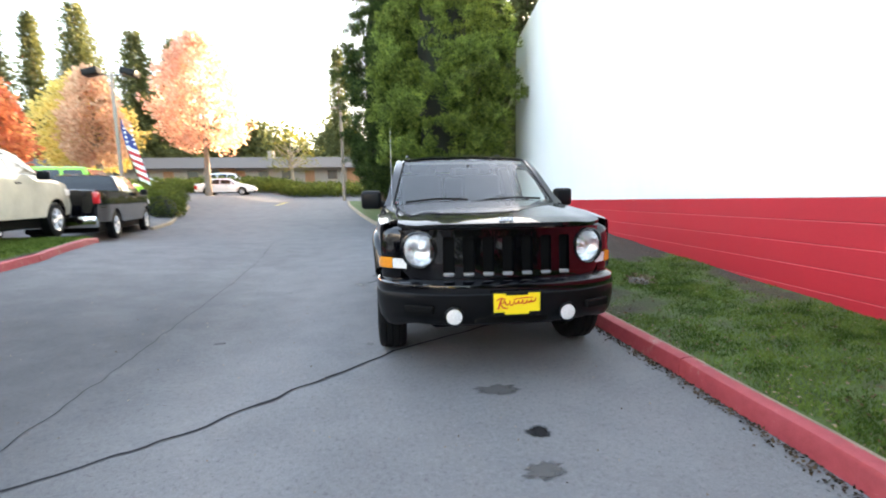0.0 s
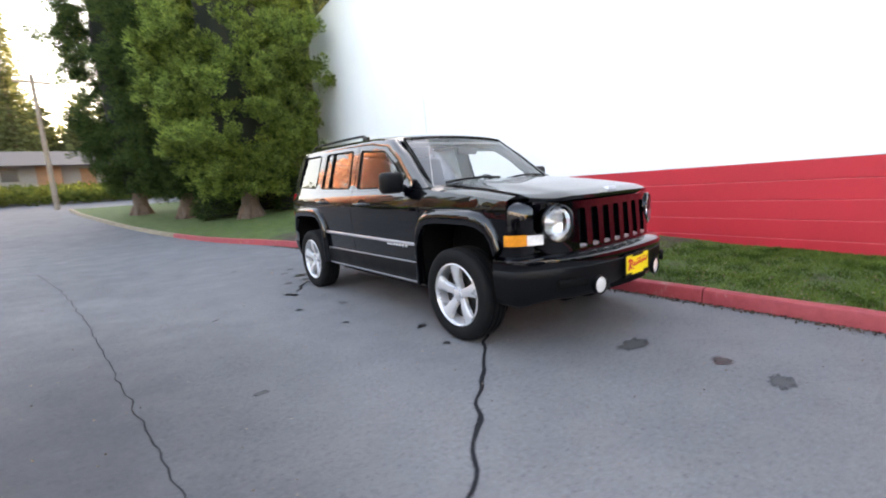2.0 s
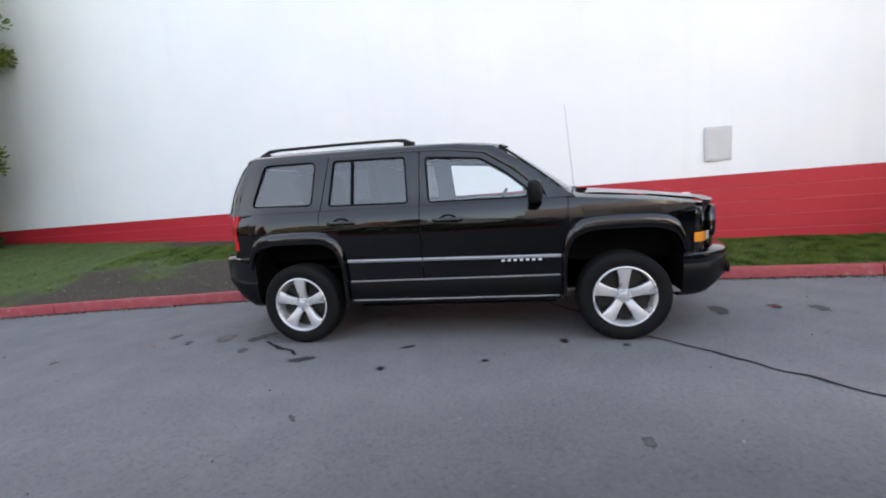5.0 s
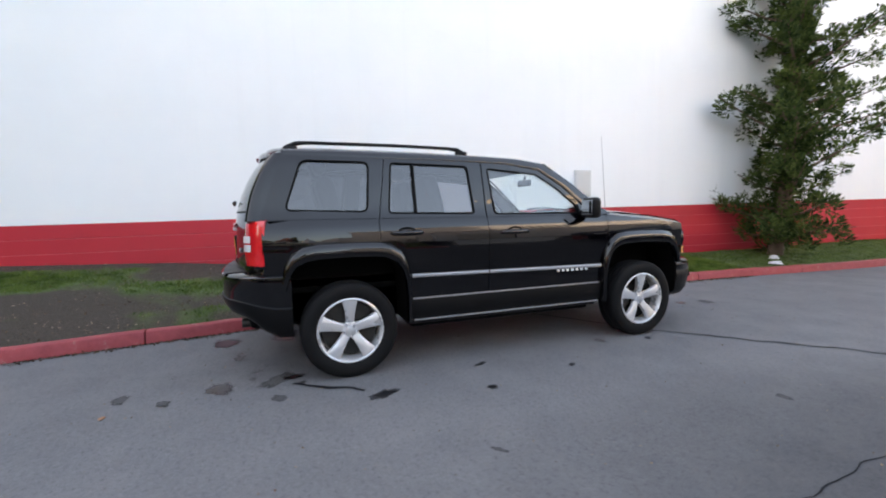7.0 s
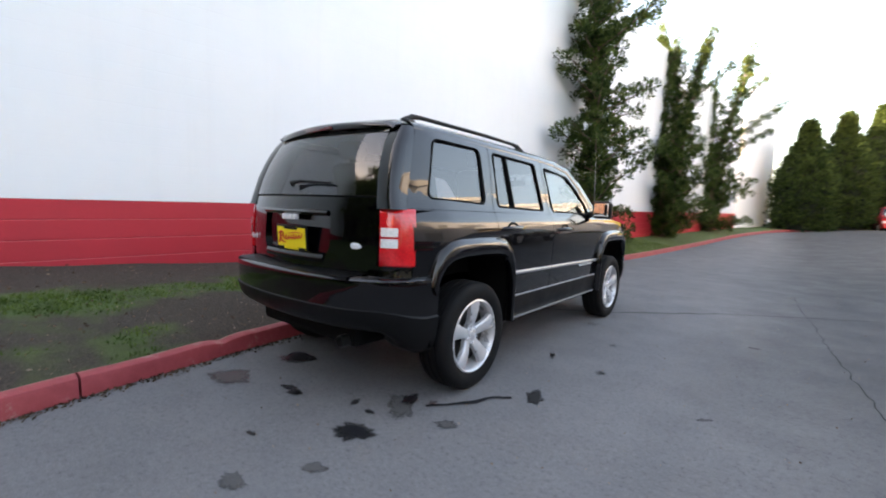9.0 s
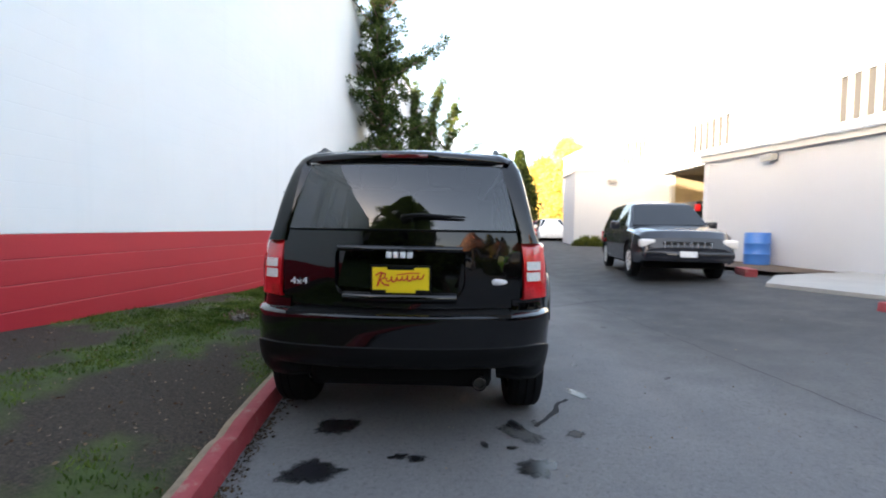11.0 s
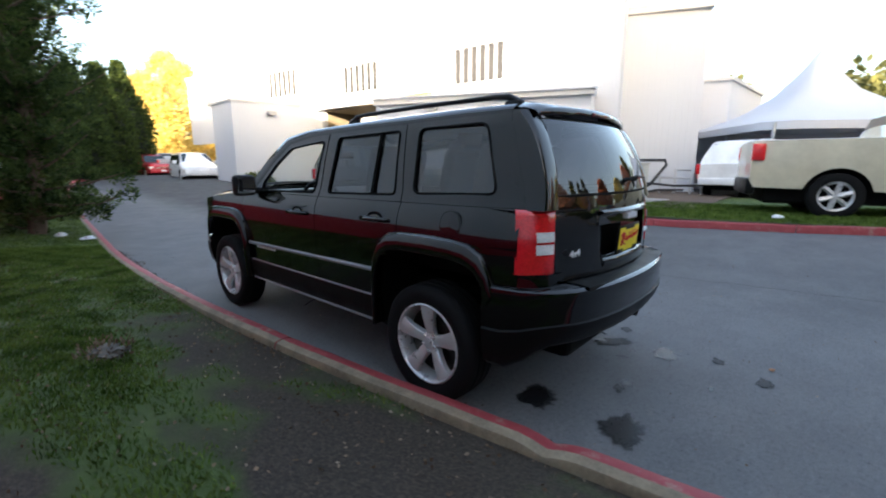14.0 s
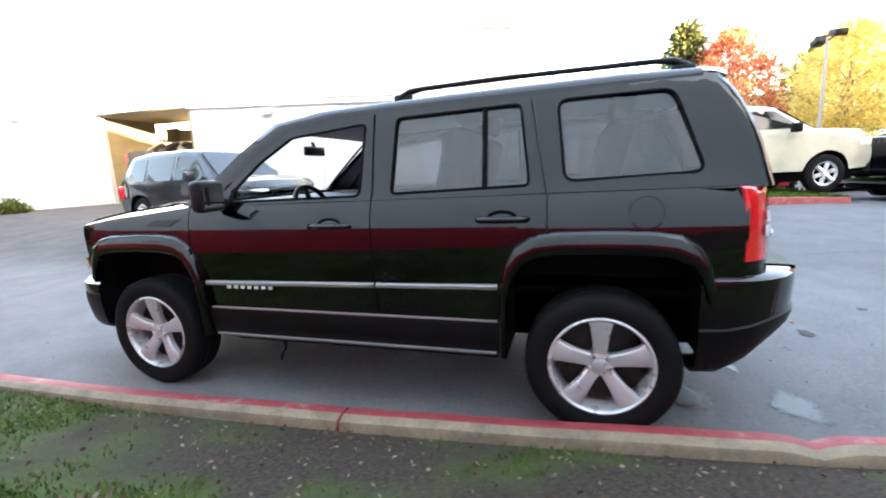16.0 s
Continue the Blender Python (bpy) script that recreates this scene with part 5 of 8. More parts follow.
garage_wall(gy0, door0, 0.1, roof_h(gy0), roof_h(door0))
garage_wall(door1, gy1, 0.1, roof_h(door1), roof_h(gy1))
garage_wall(door0, door1, 2.68, roof_h(door0), roof_h(door1))
slab("wall", [(front_x(gy1), gy1), (front_x(gy1) - 0.25, gy1 - 0.25), (-15.3, -4.9), (-15.05, -4.65)], 0.1, [roof_h(gy1), roof_h(gy1), 4.0, 4.0], "building_white", garage)
slab("wall", [(front_x(gy0), gy0), (front_x(gy0), gy0 + 0.25), (-13.0, gy0 + 0.25), (-13.0, gy0)], 0.1, 3.6, "building_white", garage)
slab("roof", [(front_x(gy0) + 0.12, gy0 - 0.05), (front_x(gy1) + 0.12, gy1 + 0.12), (-15.2, -4.5), (-15.2, gy0 - 0.05)], [roof_h(gy0), roof_h(gy1), 4.0, 3.75], [roof_h(gy0) + 0.22, roof_h(gy1) + 0.16, 4.16, 3.97], "fascia", garage)
slab("roof_edge_trim", [(front_x(gy0) + 0.17, gy0 - 0.05), (front_x(gy1) + 0.17, gy1 + 0.15), (front_x(gy1) - 0.1, gy1 + 0.15), (front_x(gy0) - 0.1, gy0 - 0.05)], [roof_h(gy0) + 0.2, roof_h(gy1) + 0.14, roof_h(gy1) + 0.14, roof_h(gy0) + 0.2],
     [roof_h(gy0) + 0.28, roof_h(gy1) + 0.2, roof_h(gy1) + 0.2, roof_h(gy0) + 0.28], "building_white", garage)
# roll door of slats
door = empty("roll_door")
door.parent = garage
nsl = 22
for k in range(nsl):
    z0 = 0.42 + (2.68 - 0.42) * k / nsl
    z1 = 0.42 + (2.68 - 0.42) * (k + 1) / nsl
    bm = bmesh.new()
    xa, xb = front_x(door0) - 0.14, front_x(door1) - 0.14
    rows = [[(xa + o, door0, z), (xb + o, door1, z)] for o, z in ((-0.003, z0), (0.002, z0 + 0.012), (0.004, (z0 + z1) / 2), (0.002, z1 - 0.012), (-0.003, z1))]
    sheet(bm, rows)
    bmesh.ops.recalc_face_normals(bm, faces=bm.faces)
    part("slat", bm, "metal_grey", door, smooth=60)
slab("door_frame", [(front_x(door0) + 0.01, door0 - 0.07), (front_x(door0) + 0.01, door0), (front_x(door0) - 0.12, door0), (front_x(door0) - 0.12, door0 - 0.07)], 0.3, 2.74, "building_white", garage)
slab("door_frame", [(front_x(door1) + 0.01, door1), (front_x(door1) + 0.01, door1 + 0.07), (front_x(door1) - 0.12, door1 + 0.07), (front_x(door1) - 0.12, door1)], 0.3, 2.74, "building_white", garage)


def wall_light(m):
    bm = bmesh.new()
    box(bm, -0.22, 0.22, -0.20, 0.0, -0.09, 0.09, 0.03, m)
    h = tagged(part("wall_light", bm, "metal_grey", smooth=40), "grey metal floodlight on a white wall", "lamp", "wall lights")
    bm = bmesh.new()
    box(bm, -0.18, 0.18, -0.18, -0.04, -0.105, -0.085, 0.008, m)
    part("lens", bm, "clear_lens", h)
    bm = bmesh.new()
    tube(bm, [m @ Vector((0, -0.02, 0.05)), m @ Vector((0, 0.06, 0.05))], 0.03, 8)
    part("arm", bm, "metal_grey", h)


wall_light(Matrix.Translation((front_x(-8.0) + 0.04, -8.0, 3.40)) @ pose(0, 0, 0, 0, 0, 90))
wall_light(Matrix.Translation((-8.85, -19.22, 4.06)) @ pose(0, 0, 0, 0, 0, 180))
# the two-storey shop behind, the wing, the open bay
shop = tagged(empty("shop_building"), "tall white two-storey shop with upper windows", "building")


def shop_x(y):
    return -12.0 - 0.10 * (y + 14)


wins = [(-23.6, -20.85, 5.45, 6.9), (-16.85, -14.35, 5.1, 6.4), (-9.82, -7.38, 4.8, 6.22)]
cuts = [-34.0] + [v for w in wins for v in w[:2]] + [-2.9]
for a, b in zip(cuts[0::2], cuts[1::2]):
    slab("wall", [(shop_x(a), a), (shop_x(b), b), (shop_x(b) - 0.3, b), (shop_x(a) - 0.3, a)], 4.45 if -21 < a < -10 else 3.0, 7.6, "building_white", shop)
for a, b, sill, head in wins:
    for z0, z1 in ((4.45 if -21 < a < -10 else 3.0, sill), (head, 7.6)):
        slab("wall", [(shop_x(a), a), (shop_x(b), b), (shop_x(b) - 0.3, b), (shop_x(a) - 0.3, a)], z0, z1, "building_white", shop)
    w = slab("upper_window", [(shop_x(a) - 0.1, a), (shop_x(b) - 0.1, b), (shop_x(b) - 0.16, b), (shop_x(a) - 0.16, a)], sill, head, "window_dark", shop)
    n = 6
    for k in range(n + 1):
        y = a + (b - a) * k / n
        slab("blind", [(shop_x(y) - 0.04, y - 0.06), (shop_x(y) - 0.04, y + 0.06), (shop_x(y) - 0.09, y + 0.06), (shop_x(y) - 0.09, y - 0.06)], sill, head, "building_white", w)
slab("wall", [(shop_x(-4.6), -4.6), (shop_x(-2.9), -2.9), (shop_x(-2.9) - 0.3, -2.9), (shop_x(-4.6) - 0.3, -4.6)], 0.1, 3.0, "building_white", shop)
slab("roof", [(shop_x(-34) + 0.1, -34), (shop_x(-2.9) + 0.1, -2.9), (-15.0, -4.2), (-30, -6.65), (-30, -34)], 7.6, 7.8, "fascia", shop)
slab("wall", [(shop_x(-2.9), -2.9), (shop_x(-2.9), -3.2), (-15.0, -4.5), (-30, -6.9), (-30, -6.65), (-15.0, -4.2)], 0.1, 7.6, "building_white", shop)
wing = tagged(empty("shop_wing"), "low white wing of the shop with a wall light", "building")
slab("wall", [(-6.9, -19.3), (-11.95, -19.3), (-11.95, -19.6), (-6.9, -19.6)], 0.2, [4.5, 4.6, 4.6, 4.5], "building_white", wing)
slab("wall", [(-6.9, -19.6), (-7.2, -19.6), (-7.3, -22.0), (-7.0, -22.0)], 0.2, 4.5, "building_white", wing)
slab("wall", [(-7.3, -22.0), (-7.3, -21.75), (-12.0, -21.75), (-12.0, -22.0)], 0.2, 4.5, "building_white", wing)
slab("roof", [(-6.85, -19.25), (-12.0, -19.25), (-12.0, -22.1), (-6.85, -22.1)], [4.5, 4.6, 4.6, 4.5], [4.62, 4.72, 4.72, 4.62], "fascia", wing)
bay = tagged(empty("open_workshop_bay"), "open workshop bay with a car lift and warm lights inside", "building")
slab("back_wall", [(-16, -19.3), (-16.2, -19.3), (-16.2, -10.9), (-16, -10.9)], 0.2, 4.6, "bay_inside", bay)
slab("side_wall", [(-12.0, -19.3), (-16, -19.3), (-16, -19.1), (-12.0, -19.1)], 0.2, 4.6, "bay_inside", bay)
slab("side_wall", [(-9.3, -11.15), (-16, -11.15), (-16, -11.3), (-9.3, -11.3)], 0.2, 3.9, "bay_inside", bay)
slab("ceiling_panel", [(-12.0, -19.3), (-16, -19.3), (-16, -10.95), (-12.0, -10.95)], 4.4, 4.6, "bay_inside", bay)
slab("door_post", [(-11.95, -19.28), (-12.15, -19.28), (-12.15, -19.0), (-11.95, -19.0)], 0.3, 4.5, "metal_grey", bay)
for y in (-17.6, -15.0):
    slab("lift_post", [(-13.4, y), (-13.7, y), (-13.7, y + 0.3), (-13.4, y + 0.3)], 0.3, 4.1, "metal_grey", bay)
for y in (-17.0, -15.4):
    slab("lift_arm", [(-12.4, y), (-14.8, y), (-14.8, y + 0.14), (-12.4, y + 0.14)], 1.90, 2.04, "metal_grey", bay)
slab("lift_beam", [(-13.45, -17.6), (-13.65, -17.6), (-13.65, -14.7), (-13.45, -14.7)], 3.85, 4.1, "metal_grey", bay)
for x, y in ((-14.6, -17.2), (-14.6, -14.2), (-15.2, -12.4)):
    slab("work_light", [(x, y), (x + 0.25, y), (x + 0.25, y + 1.4), (x, y + 1.4)], 3.9, 3.96, "lamp_white", bay)
# tower at the end of the garage
tower = tagged(empty("tower_wall"), "tall white vertical-boarded wall block", "building")
ta, tb = Vector((-14.58, -3.45)), Vector((-15.75, -0.90))
slab("tower_core", [(ta.x - 0.04, ta.y), (tb.x - 0.04, tb.y), (-19.0, -2.0), (-18.5, -5.2)], 0.1, 6.95, "building_white", tower)
for k in range(14):
    p, q = ta.lerp(tb, k / 14), ta.lerp(tb, (k + 0.985) / 14)
    slab("board", [(p.x, p.y), (q.x, q.y), (q.x - 0.05, q.y - 0.02), (p.x - 0.05, p.y - 0.02)], 0.2, 6.72, "building_white", tower)
slab("tower_cap", [(ta.x + 0.12, ta.y - 0.1), (tb.x + 0.12, tb.y + 0.12), (-19.0, -1.9), (-18.5, -5.2)], 6.72, 6.98, "fascia", tower)
tower2 = tagged(empty("rear_block"), "lower white block behind the boarded wall", "building")
slab("wall", [(-20, -3.5), (-20.6, -0.85), (-27, -0.4), (-27, -4)], 0.1, 5.0, "building_white", tower2)
slab("roof", [(-19.9, -3.6), (-20.5, -0.75), (-27, -0.3), (-27, -4)], 5.0, 5.15, "fascia", tower2)

# concrete apron, planting bed
slab("apron", [(-9.45, -5.7), (-9.7, -2.6), (-6.55, -1.9), (-6.0, -3.6), (-7.2, -5.0)], 0.0, [0.42, 0.42, 0.36, 0.34, 0.36], "concrete")
tagged(bpy.data.objects["apron"], "pale concrete apron at the roll door", "pavement", kind="structure")
bm = bmesh.new()
sheet(bm, [[(x, y, 0.44 + 0.03 * noise.noise(Vector((x * 2, y * 2, 0)))) for x in (-14.6, -13, -12, -11, -10.3, -9.6, -9.0, -8.4, -7.8)] for y in (-2.2, -1.6, -1.0, -0.4, 0.2, 0.8)])
tagged(part("planting_bed", bm, "soil", smooth=180), "bare brown soil bed along the building", "soil", kind="structure")
bm = bmesh.new()
sheet(bm, [[(x, y, 0.40 + 0.02 * noise.noise(Vector((x * 2, y * 2, 0)))) for x in (-9.2, -8.5, -7.9, -7.3)] for y in (-10.5, -9, -7.5, -6.2, -5.3)])
tagged(part("planting_bed_strip", bm, "soil", smooth=180), "bare brown soil strip at the wall foot", "soil", kind="structure")
slab("bed_kerb", [(-7.0, -6.0), (-6.7, -5.2), (-6.9, -5.1), (-7.2, -5.9)], 0.0, 0.46, "kerb")
tagged(bpy.data.objects["bed_kerb"], "short red painted kerb at the bed", "kerb", kind="structure")

# air conditioner on its slab
ac = tagged(empty("air_conditioner"), "beige air conditioner unit with fins on a concrete pad", "air conditioner")
AC = Matrix.Translation((-9.50, -1.12, 0.40)) @ pose(0, 0, 0, 0, 0, -12) @ Matrix.Diagonal((0.80, 0.80, 0.96, 1))
bm = bmesh.new()
box(bm, -1.0, 0.65, -0.75, 0.95, -0.1, 0.06, 0.015, AC)
part("pad", bm, "concrete", ac, smooth=40)
bm = bmesh.new()
box(bm, -0.85, 0.45, -0.62, 0.20, 0.08, 1.02, 0.02, AC)
part("casing", bm, "beige_metal", ac, smooth=40)
bm = bmesh.new()
box(bm, -0.88, 0.48, -0.65, 0.23, 1.02, 1.06, 0.012, AC)
part("lid", bm, "beige_metal", ac, smooth=40)
bm = bmesh.new()
box(bm, 0.440, 0.456, -0.59, 0.17, 0.12, 0.98, 0.004, AC)
part("coil", bm, "dark", ac)
for k in range(8):
    y = -0.57 + 0.095 * k
    bm = bmesh.new()
    box(bm, 0.455, 0.475, y, y + 0.055, 0.14, 0.96, 0.006, AC)
    part("fin", bm, "beige_metal", ac)
bm = bmesh.new()
box(bm, 0.36, 0.47, 0.24, 0.60, 0.10, 0.48, 0.02, AC)
part("compressor", bm, "black_pipe", ac, smooth=40)
for path, r in (([(0.3, 0.45, 0.3), (0.3, 0.9, 0.5), (-0.2, 1.1, 1.0), (-0.2, 1.05, 1.12), (-0.9, -0.4, 1.14)], 0.035), ([(0.2, 0.3, 0.2), (0.1, 1.0, 0.35), (-0.6, 1.5, 0.35)], 0.03), ([(-0.6, 0.3, 0.5), (-0.6, 1.2, 0.45), (-1.6, 1.6, 0.45)], 0.03)):
    bm = bmesh.new()
    tube(bm, [AC @ Vector(q) for q in path], r, 8)
    part("pipe", bm, "black_pipe", ac, smooth=60)
gas = tagged(empty("gas_pipes"), "grey galvanised gas pipes and meter at the wall", "pipes")
for path in ([(-13.4, -1.4, 0.4), (-13.4, -1.4, 0.95), (-13.0, -0.4, 0.95), (-13.0, -0.4, 0.45)], [(-13.2, -0.9, 0.45), (-13.2, -0.9, 1.2), (-13.8, -0.6, 1.2)], [(-13.1, -0.1, 0.45), (-13.1, -0.1, 1.25), (-13.7, 0.0, 1.25), (-13.7, 0.0, 0.5)]):
    bm = bmesh.new()
    tube(bm, path, 0.035, 8)
    part("pipe", bm, "steel_pipe", gas, smooth=60)
for x, y, h in ((-10.35, -2.66, 1.4), (-10.75, -2.82, 1.5), (-11.2, -3.0, 1.2)):
    bm = bmesh.new()
    tube(bm, [(x, y + 0.12, 0.4), (x, y + 0.12, 0.4 + h)], 0.04, 8)
    part("pipe", bm, "steel_pipe", gas, smooth=60)
    bm = bmesh.new()
    box(bm, x - 0.12, x + 0.12, y + 0.02, y + 0.16, 0.3 + h, 0.5 + h, 0.015)
    part("meter_box", bm, "steel_pipe", gas, smooth=40)
# blue barrel
bm = bmesh.new()
lathe(bm, [(0.0, 0.001), (0.0, 0.29), (0.02, 0.31), (0.28, 0.31), (0.30, 0.325), (0.32, 0.31), (0.58, 0.31), (0.60, 0.325), (0.62, 0.31), (0.86, 0.31), (0.90, 0.29), (0.90, 0.001)], 24, "Z", Matrix.Translation((-8.82, -7.9, 0.39)))
bmesh.ops.recalc_face_normals(bm, faces=bm.faces)
tagged(part("barrel", bm, "blue_plastic", smooth=40), "blue plastic drum standing at the white wall", "barrel")
# peaked marquee
tent = tagged(empty("marquee"), "white peaked marquee tent on poles", "tent")
tc = Vector((-19.0, 2.1, 0))
turn = math.radians(36)
bm = bmesh.new()
rows = []
for r, z in ((3.3, 2.45), (3.3, 2.7), (2.6, 2.95), (1.9, 3.3), (1.1, 3.95), (0.45, 4.8), (0.04, 5.45)):
    ring = []
    for k in range(32):
        a = 2 * math.pi * k / 32 + 0.3
        sq = 1 / max(abs(math.cos(a)), abs(math.sin(a)))
        rr = r * (1 + (sq - 1) * min(1, r / 2.6))
        ring.append((tc.x + rr * math.cos(a + turn), tc.y + rr * math.sin(a + turn), z))
    rows.append(ring)
sheet(bm, rows, close=True)
bmesh.ops.recalc_face_normals(bm, faces=bm.faces)
part("canopy", bm, "tent_cloth", tent, smooth=50)
for a in (-1, 1):
    for b in (-1, 1):
        bm = bmesh.new()
        px, py = 3.15 * (a * math.cos(turn) - b * math.sin(turn)), 3.15 * (a * math.sin(turn) + b * math.cos(turn))
        tube(bm, [(tc.x + px, tc.y + py, 0.2), (tc.x + px, tc.y + py, 2.65)], 0.05, 8)
        part("pole", bm, "steel_pipe", tent, smooth=60)
# long low motel beyond the street
motel = tagged(empty("motel_row"), "long low building with a grey shingle roof", "building")
M["shingle"] = grained("grey_shingle", (0.075, 0.064, 0.060), 0.85, vary=0.2, scale=2, fine=8)
M["tan_wall"] = grained("tan_wall", (0.28, 0.24, 0.21), 0.8, vary=0.1)
M["brown_wood"] = grained("brown_boards", (0.30, 0.14, 0.07), 0.8, vary=0.2)
mz = 3.05
slab("wall", [(-52, 58), (6, 58), (6, 66), (-52, 66)], mz - 1, mz + 2.4, "tan_wall", motel)
bm = bmesh.new()
sheet(bm, [[(-54, 56.2, mz + 2.3), (8, 56.2, mz + 2.3)], [(-54, 62, mz + 4.2), (8, 62, mz + 4.2)], [(-54, 68, mz + 2.3), (8, 68, mz + 2.3)]])
part("roof", bm, "shingle", motel)
for k in range(18):
    x = -50 + 3.1 * k
    w = slab("window" if k % 3 else "door", [(x, 57.9), (x + 1.3, 57.9), (x + 1.3, 58.05), (x, 58.05)], mz + (0.8 if k % 3 else 0.0), mz + 2.0, "window_dark" if k % 3 else "brown_wood", motel)
for x in (-24, -7):
    slab("brick_pier", [(x, 57.4), (x + 2.0, 57.4), (x + 2.0, 58), (x, 58)], mz - 1, mz + 2.3, "brown_wood", motel)
slab("chimney", [(-18.5, 61), (-17.7, 61), (-17.7, 62), (-18.5, 62)], mz + 3.5, mz + 5.0, "tan_wall", motel)
# ---- other vehicles ----
M.update({
    "cream_paint": car_paint("cream_car_paint", (0.58, 0.53, 0.40), 0.35),
    "dark_paint": car_paint("dark_car_paint", (0.004, 0.004, 0.005), 0.3),
    "grey_paint": car_paint("slate_car_paint", (0.014, 0.015, 0.021), 0.3),
    "white_paint": car_paint("white_car_paint", (0.78, 0.79, 0.80), 0.35),
    "silver_paint": car_paint("silver_car_paint", (0.42, 0.44, 0.47), 0.3),
    "green_paint": car_paint("lime_car_paint", (0.22, 0.62, 0.03), 0.35),
    "red_paint": car_paint("red_car_paint", (0.45, 0.02, 0.03), 0.3),
    "auto_glass": plain("dark_auto_glass", (0.012, 0.014, 0.016), 0.04),
})
